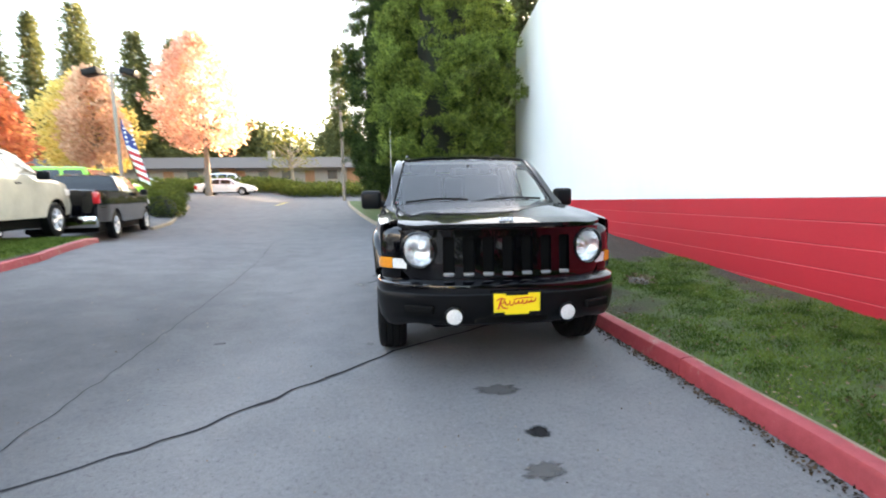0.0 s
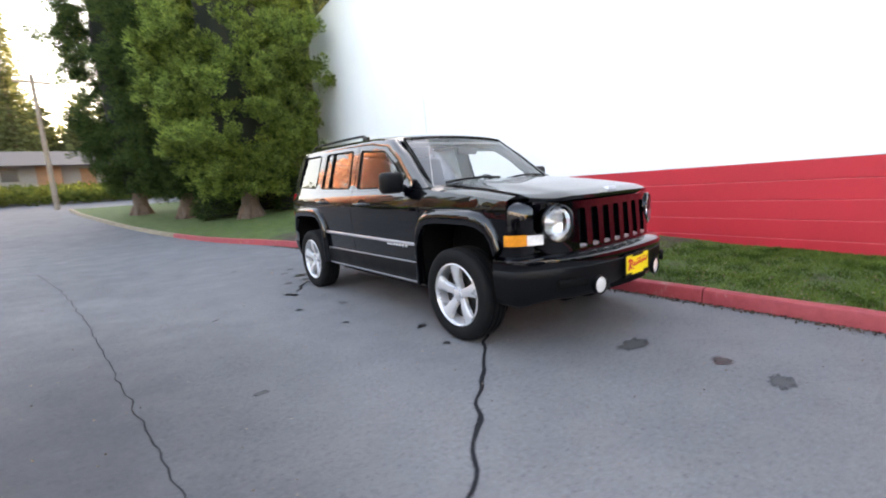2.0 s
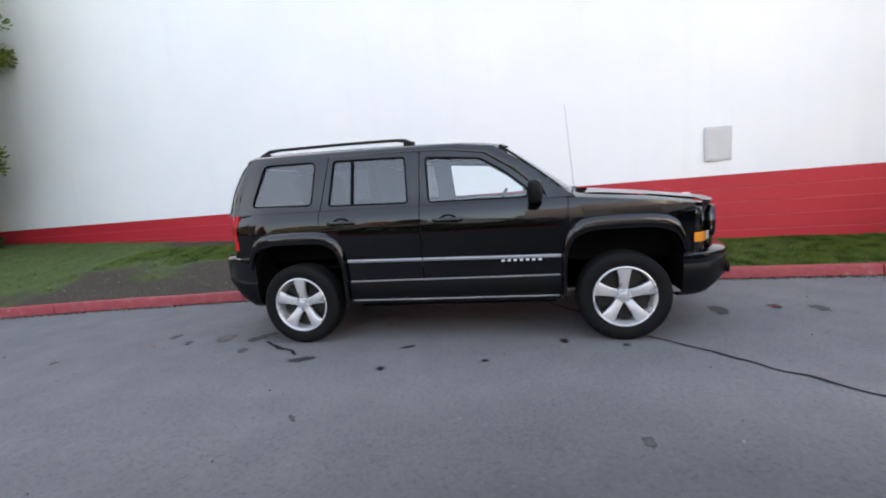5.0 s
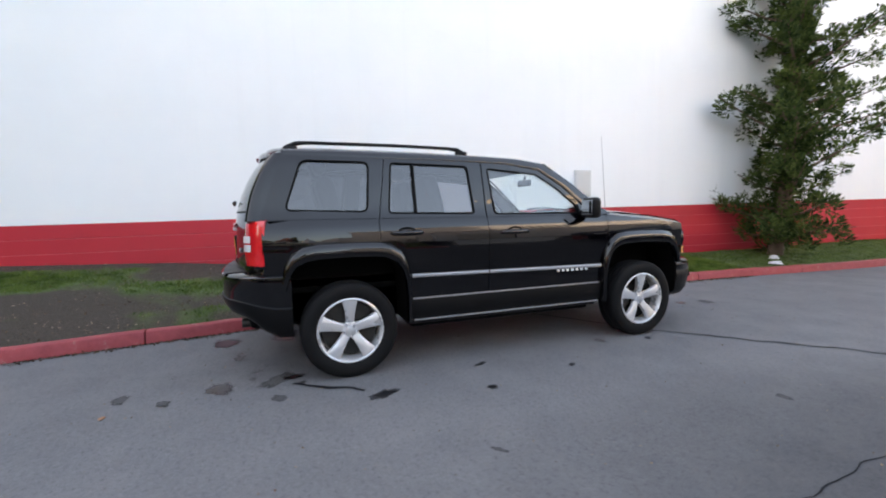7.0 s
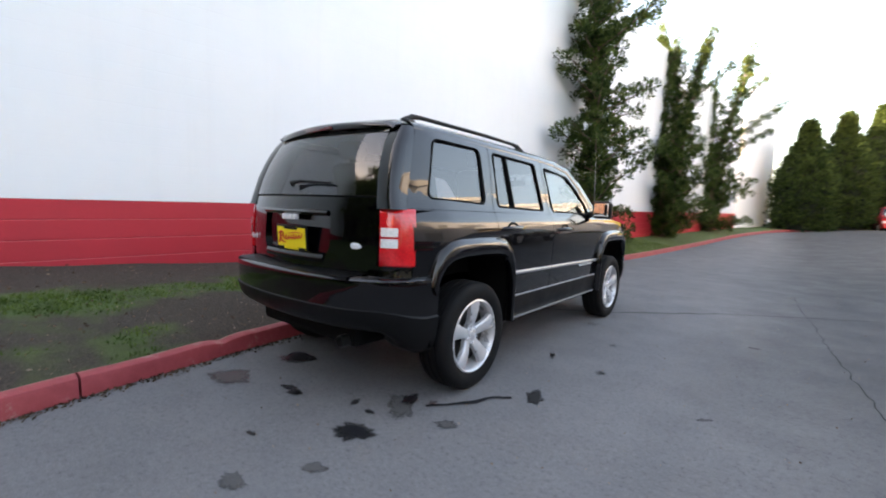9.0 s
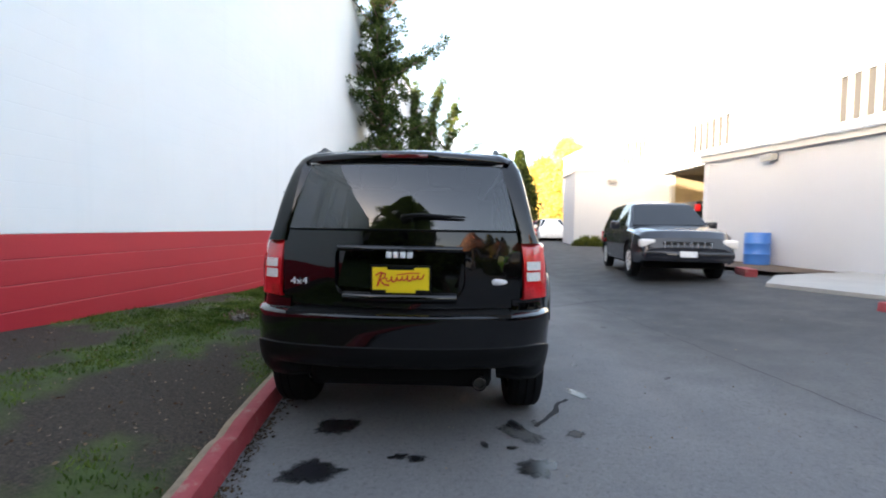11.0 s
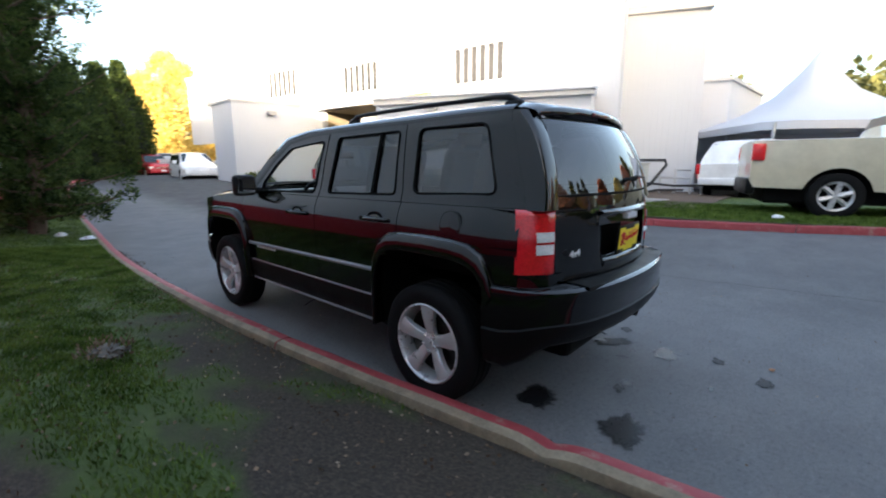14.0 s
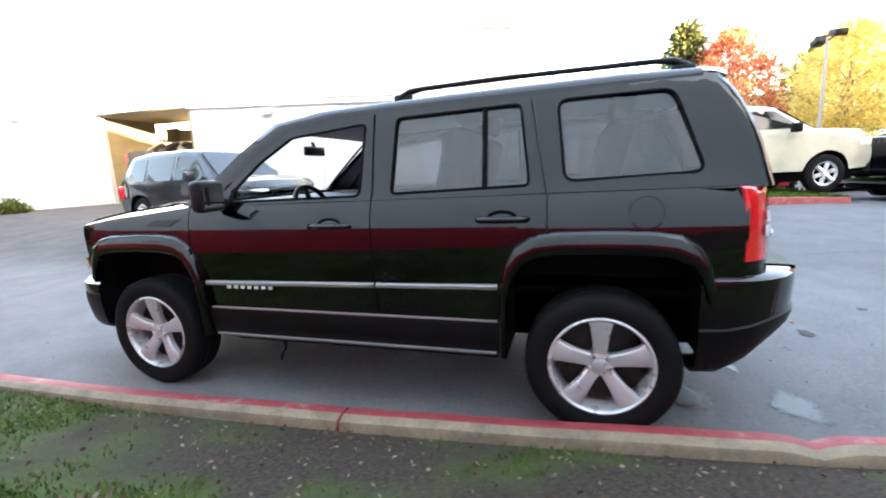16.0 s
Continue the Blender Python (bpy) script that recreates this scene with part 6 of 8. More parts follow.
# each kind: half width, wheel radius, axles, stations (y, underside, belt, top, half width at top), side windows, name of lamps
KINDS = {
    "offroad": dict(w=0.94, r=0.41, axles=(1.47, -1.47), stations=[(-2.12, 0.62, 1.12, 1.80, 0.76), (-2.08, 0.58, 1.14, 1.86, 0.76), (-1.4, 0.50, 1.15, 1.89, 0.75), (0.3, 0.48, 1.15, 1.88, 0.75), (0.52, 0.48, 1.15, 1.84, 0.74), (0.86, 0.48, 1.15, 1.24, 0.80), (1.3, 0.50, 1.12, 1.22, 0.78), (2.02, 0.55, 1.05, 1.16, 0.70), (2.08, 0.60, 0.95, 1.02, 0.68)],
                    windows=[[(-2.0, 1.22), (-1.12, 1.22), (-1.12, 1.74), (-1.98, 1.74)], [(-1.0, 1.22), (-0.34, 1.22), (-0.34, 1.74), (-1.0, 1.74)], [(-0.22, 1.22), (0.62, 1.22), (0.40, 1.74), (-0.22, 1.74)]], glass=[(0.54, 1.80, 0.84, 1.26, 0.66, 0.74), (-2.09, 1.78, -2.12, 1.24, 0.62, 0.66)], handles=[(-0.9, 1.08), (-0.1, 1.08)]),
    "pickup": dict(w=1.0, r=0.41, axles=(1.95, -1.62), stations=[(-2.90, 0.62, 1.36, 1.40, 0.97), (-2.86, 0.55, 1.38, 1.42, 0.98), (-0.98, 0.50, 1.38, 1.43, 0.98), (-0.95, 0.48, 1.34, 1.50, 0.93), (-0.80, 0.48, 1.34, 1.88, 0.78), (-0.4, 0.48, 1.34, 1.93, 0.77),
                   (0.6, 0.48, 1.33, 1.93, 0.77), (0.95, 0.48, 1.33, 1.88, 0.76), (1.72, 0.48, 1.31, 1.38, 0.93), (2.2, 0.48, 1.27, 1.37, 0.93), (2.70, 0.50, 1.20, 1.32, 0.91), (2.84, 0.52, 1.14, 1.26, 0.89), (2.90, 0.55, 1.06, 1.14, 0.86), (2.92, 0.6, 0.95, 1.0, 0.84)],
                   windows=[[(-0.62, 1.40), (0.18, 1.40), (0.18, 1.83), (-0.55, 1.83)], [(0.28, 1.40), (1.42, 1.40), (0.90, 1.80), (0.28, 1.83)]], glass=[(0.98, 1.86, 1.70, 1.37, 0.72, 0.88), (-0.83, 1.84, -0.93, 1.44, 0.70, 0.80)], handles=[(-0.5, 1.22), (0.42, 1.22)]),
    "suv": dict(w=0.95, r=0.375, axles=(1.46, -1.45), stations=[(-2.38, 0.45, 0.95, 1.02, 0.84), (-2.30, 0.40, 1.05, 1.12, 0.90), (-2.15, 0.38, 1.08, 1.40, 0.78), (-1.90, 0.36, 1.09, 1.70, 0.70), (-1.2, 0.34, 1.08, 1.76, 0.68), (0.0, 0.34, 1.06, 1.76, 0.68),
                (0.45, 0.34, 1.05, 1.70, 0.67), (1.22, 0.34, 1.03, 1.12, 0.86), (1.7, 0.34, 1.0, 1.10, 0.84), (2.15, 0.36, 0.92, 1.02, 0.80), (2.34, 0.42, 0.75, 0.88, 0.76), (2.40, 0.48, 0.60, 0.68, 0.72)],
                windows=[[(-2.0, 1.13), (-1.25, 1.12), (-1.25, 1.62), (-1.75, 1.60)], [(-1.17, 1.12), (-0.25, 1.11), (-0.25, 1.64), (-1.17, 1.62)], [(-0.17, 1.11), (0.90, 1.10), (0.42, 1.58), (-0.17, 1.64)]], glass=[(0.47, 1.68, 1.20, 1.13, 0.62, 0.80), (-1.95, 1.62, -2.18, 1.14, 0.64, 0.80)], handles=[(-1.0, 0.95), (0.0, 0.95)]),
    "van": dict(w=0.98, r=0.34, axles=(1.55, -1.5), stations=[(-2.50, 0.42, 0.95, 1.0, 0.88), (-2.40, 0.36, 1.0, 1.62, 0.76), (-2.2, 0.32, 1.0, 1.74, 0.72), (-0.6, 0.30, 0.98, 1.76, 0.70), (0.5, 0.30, 0.96, 1.70, 0.70), (1.55, 0.30, 0.94, 1.12, 0.86), (2.0, 0.32, 0.88, 1.02, 0.84), (2.45, 0.36, 0.75, 0.86, 0.78), (2.56, 0.42, 0.6, 0.66, 0.72)],
                windows=[[(-2.15, 1.05), (-0.85, 1.04), (-0.85, 1.60), (-2.1, 1.60)], [(-0.75, 1.04), (0.25, 1.02), (0.25, 1.60), (-0.75, 1.60)], [(0.33, 1.02), (1.25, 1.0), (0.6, 1.55), (0.33, 1.58)]], glass=[(0.55, 1.66, 1.50, 1.12, 0.64, 0.82), (-2.30, 1.62, -2.46, 1.08, 0.66, 0.78)], handles=[(-0.6, 0.88), (0.4, 0.88)]),
    "sedan": dict(w=0.89, r=0.32, axles=(1.36, -1.32), stations=[(-2.32, 0.42, 0.75, 0.82, 0.78), (-2.25, 0.32, 0.86, 0.98, 0.80), (-1.65, 0.30, 0.90, 1.04, 0.80), (-0.95, 0.28, 0.91, 1.38, 0.62), (-0.4, 0.28, 0.91, 1.44, 0.60), (0.25, 0.28, 0.90, 1.43, 0.60), (0.55, 0.28, 0.90, 1.34, 0.62), (1.20, 0.28, 0.88, 0.98, 0.78), (1.8, 0.30, 0.80, 0.90, 0.76), (2.2, 0.34, 0.68, 0.76, 0.72), (2.33, 0.42, 0.55, 0.60, 0.66)],
                  windows=[[(-1.35, 0.95), (-0.38, 0.95), (-0.38, 1.36), (-0.85, 1.33)], [(-0.32, 0.95), (0.85, 0.94), (0.42, 1.30), (-0.32, 1.36)]], glass=[(0.52, 1.36, 1.15, 0.98, 0.56, 0.72), (-0.93, 1.36, -1.60, 1.03, 0.56, 0.72)], handles=[(-0.9, 0.80), (0.1, 0.80)]),
}


def vehicle(name, label, kind, m, paint, category="car", grille=True):
    """A parked vehicle, nose to +y, standing on z = 0 of the pose m."""
    k = KINDS[kind]
    root = tagged(empty(name), label, category)
    W = k["w"]
    st = k["stations"]

    def cross(y):
        for a, b in zip(st, st[1:]):
            if a[0] <= y <= b[0]:
                t = (y - a[0]) / (b[0] - a[0])
                return [p + (q - p) * t for p, q in zip(a[1:], b[1:])]
        return list((st[0] if y < st[0][0] else st[-1])[1:])

    def side(y, z):
        zb, belt, top, wt = cross(y)
        w = W * (1 - 0.10 * smoothstep(0.75, 1.0, abs(y) / max(abs(st[0][0]), st[-1][0])))
        if z <= belt:
            return w * (0.97 + 0.03 * math.sin(math.pi * min(1, max(0, (z - zb) / max(0.1, belt - zb)))))
        return w * 0.97 + (min(wt, w * 0.97) - w * 0.97) * min(1, (z - belt) / max(0.05, top - 0.05 - belt))

    ys = sorted({s[0] for s in st} | {st[0][0] + (st[-1][0] - st[0][0]) * i / 44 for i in range(45)})
    ax = k["axles"]
    R = k["r"] + 0.085
    dense = sorted(set(ys) | {a + R * math.cos(math.pi * j / 12) for a in ax for j in range(13)})
    rows = []
    for y in dense:
        zb, belt, top, wt = cross(y)
        low = zb
        for a in ax:
            if abs(y - a) < R:
                low = max(low, k["r"] + math.sqrt(max(0, R * R - (y - a) ** 2)))
        low = min(low, belt - 0.08)
        half = []
        for f in (0.0, 0.2, 0.45, 0.7, 0.9, 1.0):
            z = low + (belt - low) * f
            half.append((side(y, z), z))
        w_top = min(wt, side(y, belt))
        half += [(side(y, belt + (top - belt) * 0.5), belt + (top - belt) * 0.5), (w_top, top - min(0.05, (top - belt) * 0.4)), (w_top * 0.9, top - 0.006), (w_top * 0.5, top + 0.012), (0, top + 0.016)]
        rows.append([m @ Vector((-x, y, z)) for x, z in half] + [m @ Vector((x, y, z)) for x, z in half[-2::-1]])
    bm = bmesh.new()
    vs = sheet(bm, rows)
    bm.faces.new(vs[0])
    bm.faces.new(vs[-1][::-1])
    bmesh.ops.recalc_face_normals(bm, faces=bm.faces)
    part("body", bm, paint, root, smooth=35)
    bm = bmesh.new()
    box(bm, -W * 0.8, W * 0.8, st[0][0] + 0.25, st[-1][0] - 0.25, 0.25, k["stations"][3][2] * 0.85, 0.05, m)
    part("underbody", bm, "black_seal", root)
    for s in (-1, 1):
        for win in k["windows"]:
            bm = bmesh.new()
            face = bm.faces.new([bm.verts.new(m @ Vector((s * (side(y, z) + 0.008), y, z))) for y, z in fillet(win, 0.04, 3)])
            bmesh.ops.recalc_face_normals(bm, faces=bm.faces)
            part("side_window", bm, "auto_glass", root)
        for y, z in k["handles"]:
            bm = bmesh.new()
            box(bm, s * (side(y, z) + 0.012) - 0.018, s * (side(y, z) + 0.012) + 0.018, y - 0.09, y + 0.09, z - 0.018, z + 0.018, 0.008, m)
            part("door_handle", bm, "black_plastic", root)
        for a in ax:
            bm = bmesh.new()
            r = k["r"]
            x0 = s * (W - 0.13)
            lathe(bm, [(x0 - s * 0.1, r * 0.62), (x0 - s * 0.1, r * 0.9), (x0 - s * 0.08, r), (x0 + s * 0.08, r), (x0 + s * 0.10, r * 0.93), (x0 + s * 0.105, r * 0.75), (x0 + s * 0.09, r * 0.62)], 28, "X", m @ Matrix.Translation((0, a, r)))
            bmesh.ops.recalc_face_normals(bm, faces=bm.faces)
            ty = part("tyre", bm, "rubber", root, smooth=40)
            bm = bmesh.new()
            prof = [(x0 + s * 0.095, r * 0.64), (x0 + s * 0.085, r * 0.58), (x0 + s * 0.05, r * 0.54)]
            lathe(bm, prof, 28, "X", m @ Matrix.Translation((0, a, r)))
            for j in range(6):
                an = 2 * math.pi * j / 6 + 0.3
                tube(bm, [m @ Vector((x0 + s * 0.06, a + r * 0.1 * math.cos(an), r + r * 0.1 * math.sin(an))), m @ Vector((x0 + s * 0.07, a + r * 0.56 * math.cos(an), r + r * 0.56 * math.sin(an)))], r * 0.11, 6)
            lathe(bm, [(x0 + s * 0.04, r * 0.24), (x0 + s * 0.09, r * 0.2), (x0 + s * 0.10, 0.001)], 16, "X", m @ Matrix.Translation((0, a, r)))
            bmesh.ops.recalc_face_normals(bm, faces=bm.faces)
            part("rim", bm, "alloy", ty, smooth=40)
            bm = bmesh.new()
            lathe(bm, [(x0 + s * 0.02, r * 0.6), (x0 + s * 0.01, 0.001)], 20, "X", m @ Matrix.Translation((0, a, r)))
            part("wheel_back", bm, "black_seal", ty)
        # lamps and mirror
        yf, yr = st[-1][0], st[0][0]
        zf = cross(yf - 0.25)[1]
        bm = bmesh.new()
        box(bm, s * W * 0.80 - 0.17, s * W * 0.80 + 0.13, yf - 0.30, yf - 0.03, zf - 0.24, zf - 0.06, 0.04, m)
        part("headlight", bm, "clear_lens", root, smooth=40)
        zr = cross(yr + 0.1)[1]
        bm = bmesh.new()
        box(bm, s * W * 0.90 - 0.09, s * W * 0.90 + 0.05, yr - 0.015, yr + 0.20, zr - 0.34, zr - 0.02, 0.03, m)
        part("tail_lamp", bm, "red_lens", root, smooth=40)
        g = k["glass"][0]
        bm = bmesh.new()
        box(bm, s * (W + 0.12) - 0.11, s * (W + 0.12) + 0.11, g[2] - 0.62, g[2] - 0.48, g[3] - 0.06, g[3] + 0.14, 0.04, m)
        part("door_mirror", bm, paint if kind != "pickup" else "black_plastic", root, smooth=40)
    for y0, z0, y1, z1, w0, w1 in k["glass"]:
        d = 0.012 if y1 > y0 else -0.012
        bm = bmesh.new()
        sheet(bm, [[m @ Vector((u * (w0 + (w1 - w0) * t) / 4, y0 + (y1 - y0) * t + d, z0 + (z1 - z0) * t + 0.018)) for u in range(-4, 5)] for t in (0.04, 0.5, 0.96)])
        bmesh.ops.recalc_face_normals(bm, faces=bm.faces)
        part("windscreen" if y1 > y0 else "rear_window", bm, "auto_glass", root)
    yf = st[-1][0]
    zf = cross(yf - 0.2)[1]
    if grille:
        bm = bmesh.new()
        box(bm, -W * 0.5, W * 0.5, yf - 0.22, yf - 0.015, zf - 0.30, zf - 0.06, 0.03, m)
        gr = part("grille", bm, "black_plastic", root, smooth=40)
        for j in range(8):
            x = -W * 0.45 + W * 0.9 * j / 7
            bm = bmesh.new()
            box(bm, x - 0.015, x + 0.015, yf - 0.05, yf - 0.002, zf - 0.28, zf - 0.08, 0.004, m)
            part("grille_bar", bm, "chrome", gr)
    for y, d in ((yf, 0.05), (st[0][0], -0.05)):
        bm = bmesh.new()
        box(bm, -W * 0.88, W * 0.88, min(y - 0.16 if d > 0 else y, y) + d, (y if d > 0 else y + 0.16) + d, 0.40, 0.62 if kind != "pickup" else 0.72, 0.05, m)
        part("bumper", bm, "chrome" if name == "black_pickup" else "black_plastic" if kind == "pickup" else paint, root, smooth=40)
    bm = bmesh.new()
    box(bm, -0.16, 0.16, yf + 0.03, yf + 0.06, 0.50, 0.62, 0.004, m)
    part("number_plate", bm, "white_paint", root)
    return root


def stand(x, y, z, heading):
    """A pose on the ground, nose along heading degrees, counted from +y towards -x."""
    return Matrix.Translation((x, y, z)) @ pose(0, 0, 0, 0, 0, heading)


vehicle("cream_pickup", "cream white crew-cab pickup truck parked on the grass island", "pickup", stand(-9.15, 4.35, 0.385, 14), "cream_paint", "pickup truck")
vehicle("black_pickup", "black pickup truck with a chrome bumper", "pickup", stand(-10.33, 10.43, 0.10, 16), "dark_paint", "pickup truck")
vehicle("slate_suv", "dark grey SUV parked at the workshop", "suv", stand(-5.42, -6.75, 0.24, -10), "grey_paint")
vehicle("white_minivan", "white minivan parked at the far end of the road", "van", stand(-7.2, -26.2, 0.45, -8), "white_paint", "minivan")
vehicle("silver_pickup", "silver pickup truck beside the shop wing", "pickup", stand(-9.0, -37.0, 0.5, 170), "silver_paint", "pickup truck")
vehicle("red_suv", "small red SUV far down the road", "suv", stand(-7.6, -36.0, 0.5, 2), "red_paint")
vehicle("lime_suv", "lime green boxy off-road SUV", "offroad", stand(-14.1, 15.7, road_z(-14.1, 15.7), -82), "green_paint")
vehicle("white_sedan", "white sedan out on the street", "sedan", stand(-14.9, 34.6, road_z(-14.4, 34.6), -84), "white_paint")
vehicle("pale_sedan", "pale sedan parked at the low building", "sedan", stand(-25.5, 43.0, 2.0, -85), "white_paint")
vehicle("pale_wagon", "white wagon parked at the low building", "suv", stand(-18.5, 46.0, 2.3, -85), "white_paint")
vehicle("white_suv", "white SUV parked beside the marquee", "suv", stand(-14.9, 1.1, 0.36, 80), "white_paint")
vehicle("dark_sedan", "dark sedan behind the white SUV", "sedan", stand(-18.5, 0.4, 0.34, 78), "dark_paint")
vehicle("maroon_sedan", "maroon sedan in the lot", "sedan", stand(-13.2, 8.4, road_z(-13.2, 8.4), 20), "red_paint")
vehicle("black_sedan", "black sedan in the lot", "sedan", stand(-16.5, 8.6, road_z(-16.5, 8.6), 15), "dark_paint")
vehicle("lifted_car", "dark car raised on the workshop lift", "sedan", stand(-13.6, -16.1, 1.75, 88), "dark_paint")
# ---- trees, shrubs, grass, litter ----
rng = np.random.default_rng(7)


def leaf_mat(name, colours, trans=0.3):
    m = bpy.data.materials.new(name)
    m.use_nodes = True
    t = m.node_tree
    b = t.nodes["Principled BSDF"]
    b.inputs["Roughness"].default_value = 0.75
    b.inputs["Specular IOR Level"].default_value = 0.15
    geo = t.nodes.new("ShaderNodeNewGeometry")
    n = len(colours)
    c = ramp(t, geo.outputs["Random Per Island"], [(i / max(1, n - 1), col) for i, col in enumerate(colours)])
    # noise paints lit tufts paler and the shaded gaps between them darker
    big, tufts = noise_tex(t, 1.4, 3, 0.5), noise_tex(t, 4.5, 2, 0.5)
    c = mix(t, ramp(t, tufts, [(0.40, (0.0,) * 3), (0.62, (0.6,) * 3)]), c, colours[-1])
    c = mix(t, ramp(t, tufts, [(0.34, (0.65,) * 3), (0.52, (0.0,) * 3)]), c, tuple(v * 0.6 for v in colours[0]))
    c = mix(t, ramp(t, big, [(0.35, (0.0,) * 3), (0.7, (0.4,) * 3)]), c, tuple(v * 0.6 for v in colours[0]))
    t.links.new(c, b.inputs["Base Color"])
    tl = t.nodes.new("ShaderNodeBsdfTranslucent")
    t.links.new(c, tl.inputs["Color"])
    mx = t.nodes.new("ShaderNodeMixShader")
    mx.inputs["Fac"].default_value = trans
    out = t.nodes["Material Output"]
    t.links.new(b.outputs[0], mx.inputs[1])
    t.links.new(tl.outputs[0], mx.inputs[2])
    t.links.new(mx.outputs[0], out.inputs["Surface"])
    return m


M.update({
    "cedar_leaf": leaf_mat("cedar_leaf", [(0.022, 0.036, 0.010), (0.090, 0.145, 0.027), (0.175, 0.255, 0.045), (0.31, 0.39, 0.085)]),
    # darker copy of the cedar leaf: puts the rear cedars' shade into colour
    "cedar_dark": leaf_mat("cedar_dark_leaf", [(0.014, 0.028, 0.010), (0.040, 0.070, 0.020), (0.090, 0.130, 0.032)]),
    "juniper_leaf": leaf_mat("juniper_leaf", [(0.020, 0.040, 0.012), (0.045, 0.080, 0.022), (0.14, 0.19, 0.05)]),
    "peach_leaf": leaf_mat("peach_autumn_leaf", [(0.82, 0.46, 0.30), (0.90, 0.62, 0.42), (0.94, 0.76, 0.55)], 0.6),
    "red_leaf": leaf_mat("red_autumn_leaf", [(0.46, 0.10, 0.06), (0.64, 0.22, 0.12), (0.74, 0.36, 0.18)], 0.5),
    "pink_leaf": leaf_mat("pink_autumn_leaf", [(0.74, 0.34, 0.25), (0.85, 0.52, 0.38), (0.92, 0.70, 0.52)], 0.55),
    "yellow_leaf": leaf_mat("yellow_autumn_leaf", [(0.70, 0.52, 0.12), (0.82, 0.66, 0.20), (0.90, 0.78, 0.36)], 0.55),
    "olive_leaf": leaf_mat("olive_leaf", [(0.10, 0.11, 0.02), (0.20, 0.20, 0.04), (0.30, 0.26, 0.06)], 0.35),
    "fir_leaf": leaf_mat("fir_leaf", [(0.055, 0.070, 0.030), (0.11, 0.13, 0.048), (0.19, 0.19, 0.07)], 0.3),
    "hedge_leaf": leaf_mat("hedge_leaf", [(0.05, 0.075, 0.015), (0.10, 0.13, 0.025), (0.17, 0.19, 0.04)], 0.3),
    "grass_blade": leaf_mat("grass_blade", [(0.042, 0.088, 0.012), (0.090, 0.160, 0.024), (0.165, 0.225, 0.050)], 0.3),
    "bark": grained("red_brown_bark", (0.13, 0.085, 0.06), 0.95, vary=0.4, scale=6, fine=30, relief=0.9),
    "pale_bark": grained("pale_bark", (0.22, 0.18, 0.14), 0.9, vary=0.3, scale=6, fine=30, relief=0.6),
    "dead_leaf": leaf_mat("dead_leaf", [(0.07, 0.036, 0.018), (0.14, 0.078, 0.04), (0.24, 0.16, 0.09), (0.38, 0.30, 0.22)], 0.1),
    "gutter_leaf": leaf_mat("gutter_leaf", [(0.025, 0.018, 0.012), (0.05, 0.036, 0.022), (0.10, 0.065, 0.035)], 0.1),
    # near-black fills: the shade deep inside the foliage put into colour
    "core_brown": grained("cedar_core_shade", (0.012, 0.013, 0.006), 0.9, vary=0.5, scale=6, fine=40, relief=0.6),
    "core_dark": plain("crown_shade_core", (0.006, 0.010, 0.004), 0.9),
})


def leaves(name, P, D, length, width, mat, parent=None, label=""):
    """Many small leaves: one bent blade of two faces at each point P, along D."""
    P, D = np.asarray(P, float), np.asarray(D, float)
    n = len(P)
    D = D / np.maximum(1e-6, np.linalg.norm(D, axis=1, keepdims=True))
    A = np.cross(D, rng.normal(size=(n, 3)))
    A /= np.maximum(1e-6, np.linalg.norm(A, axis=1, keepdims=True))
    L = length * rng.uniform(0.7, 1.35, (n, 1))
    W = width * rng.uniform(0.7, 1.3, (n, 1))
    N = np.cross(D, A)
    v = np.stack([P, P + D * L * 0.55 + A * W * 0.5 + N * L * 0.06, P + D * L, P + D * L * 0.5 - A * W * 0.5 + N * L * 0.06], 1).reshape(-1, 3)
    me = bpy.data.meshes.new(name)
    me.vertices.add(4 * n)
    me.vertices.foreach_set("co", v.ravel())
    me.loops.add(4 * n)
    me.loops.foreach_set("vertex_index", np.arange(4 * n, dtype=np.int32))
    me.polygons.add(n)
    me.polygons.foreach_set("loop_start", np.arange(0, 4 * n, 4, dtype=np.int32))
    me.update()
    me.validate()
    me.materials.append(M[mat])
    ob = new(name, me)
    if parent:
        ob.parent = parent
    if label:
        ob["label"] = label
    return ob


def clumps(centres, dirs, radius, per):
    """Points and directions of leaves in tufts round given centres."""
    C, D = np.repeat(np.asarray(centres, float), per, 0), np.repeat(np.asarray(dirs, float), per, 0)
    n = len(C)
    off = rng.normal(size=(n, 3))
    off /= np.linalg.norm(off, axis=1, keepdims=True)
    rad = radius * rng.uniform(0.2, 1.0, (n, 1)) ** 0.6
    return C + off * rad, D * 0.7 + off * 0.8 + rng.normal(size=(n, 3)) * 0.25


def rough_cone(name, base, profile, mat, parent, seg=18):
    """A lumpy solid under the leaves; profile holds (height, radius)."""
    bm = bmesh.new()
    rows = []
    for h, r in profile:
        rows.append([(base[0] + r * math.cos(a) * (1 + 0.2 * noise.noise(Vector((math.cos(a) * 2, math.sin(a) * 2, h)))), base[1] + r * math.sin(a) * (1 + 0.2 * noise.noise(Vector((math.sin(a) * 2, h, 4)))), base[2] + h)
                     for a in (2 * math.pi * k / seg for k in range(seg))])
    sheet(bm, rows, close=True)
    bmesh.ops.recalc_face_normals(bm, faces=bm.faces)
    return part(name, bm, mat, parent, smooth=60)


def trunk(bm, pts, r0, r1, n=10):
    k = len(pts) - 1
    tube(bm, pts, [r0 + (r1 - r0) * i / k for i in range(k + 1)], n)


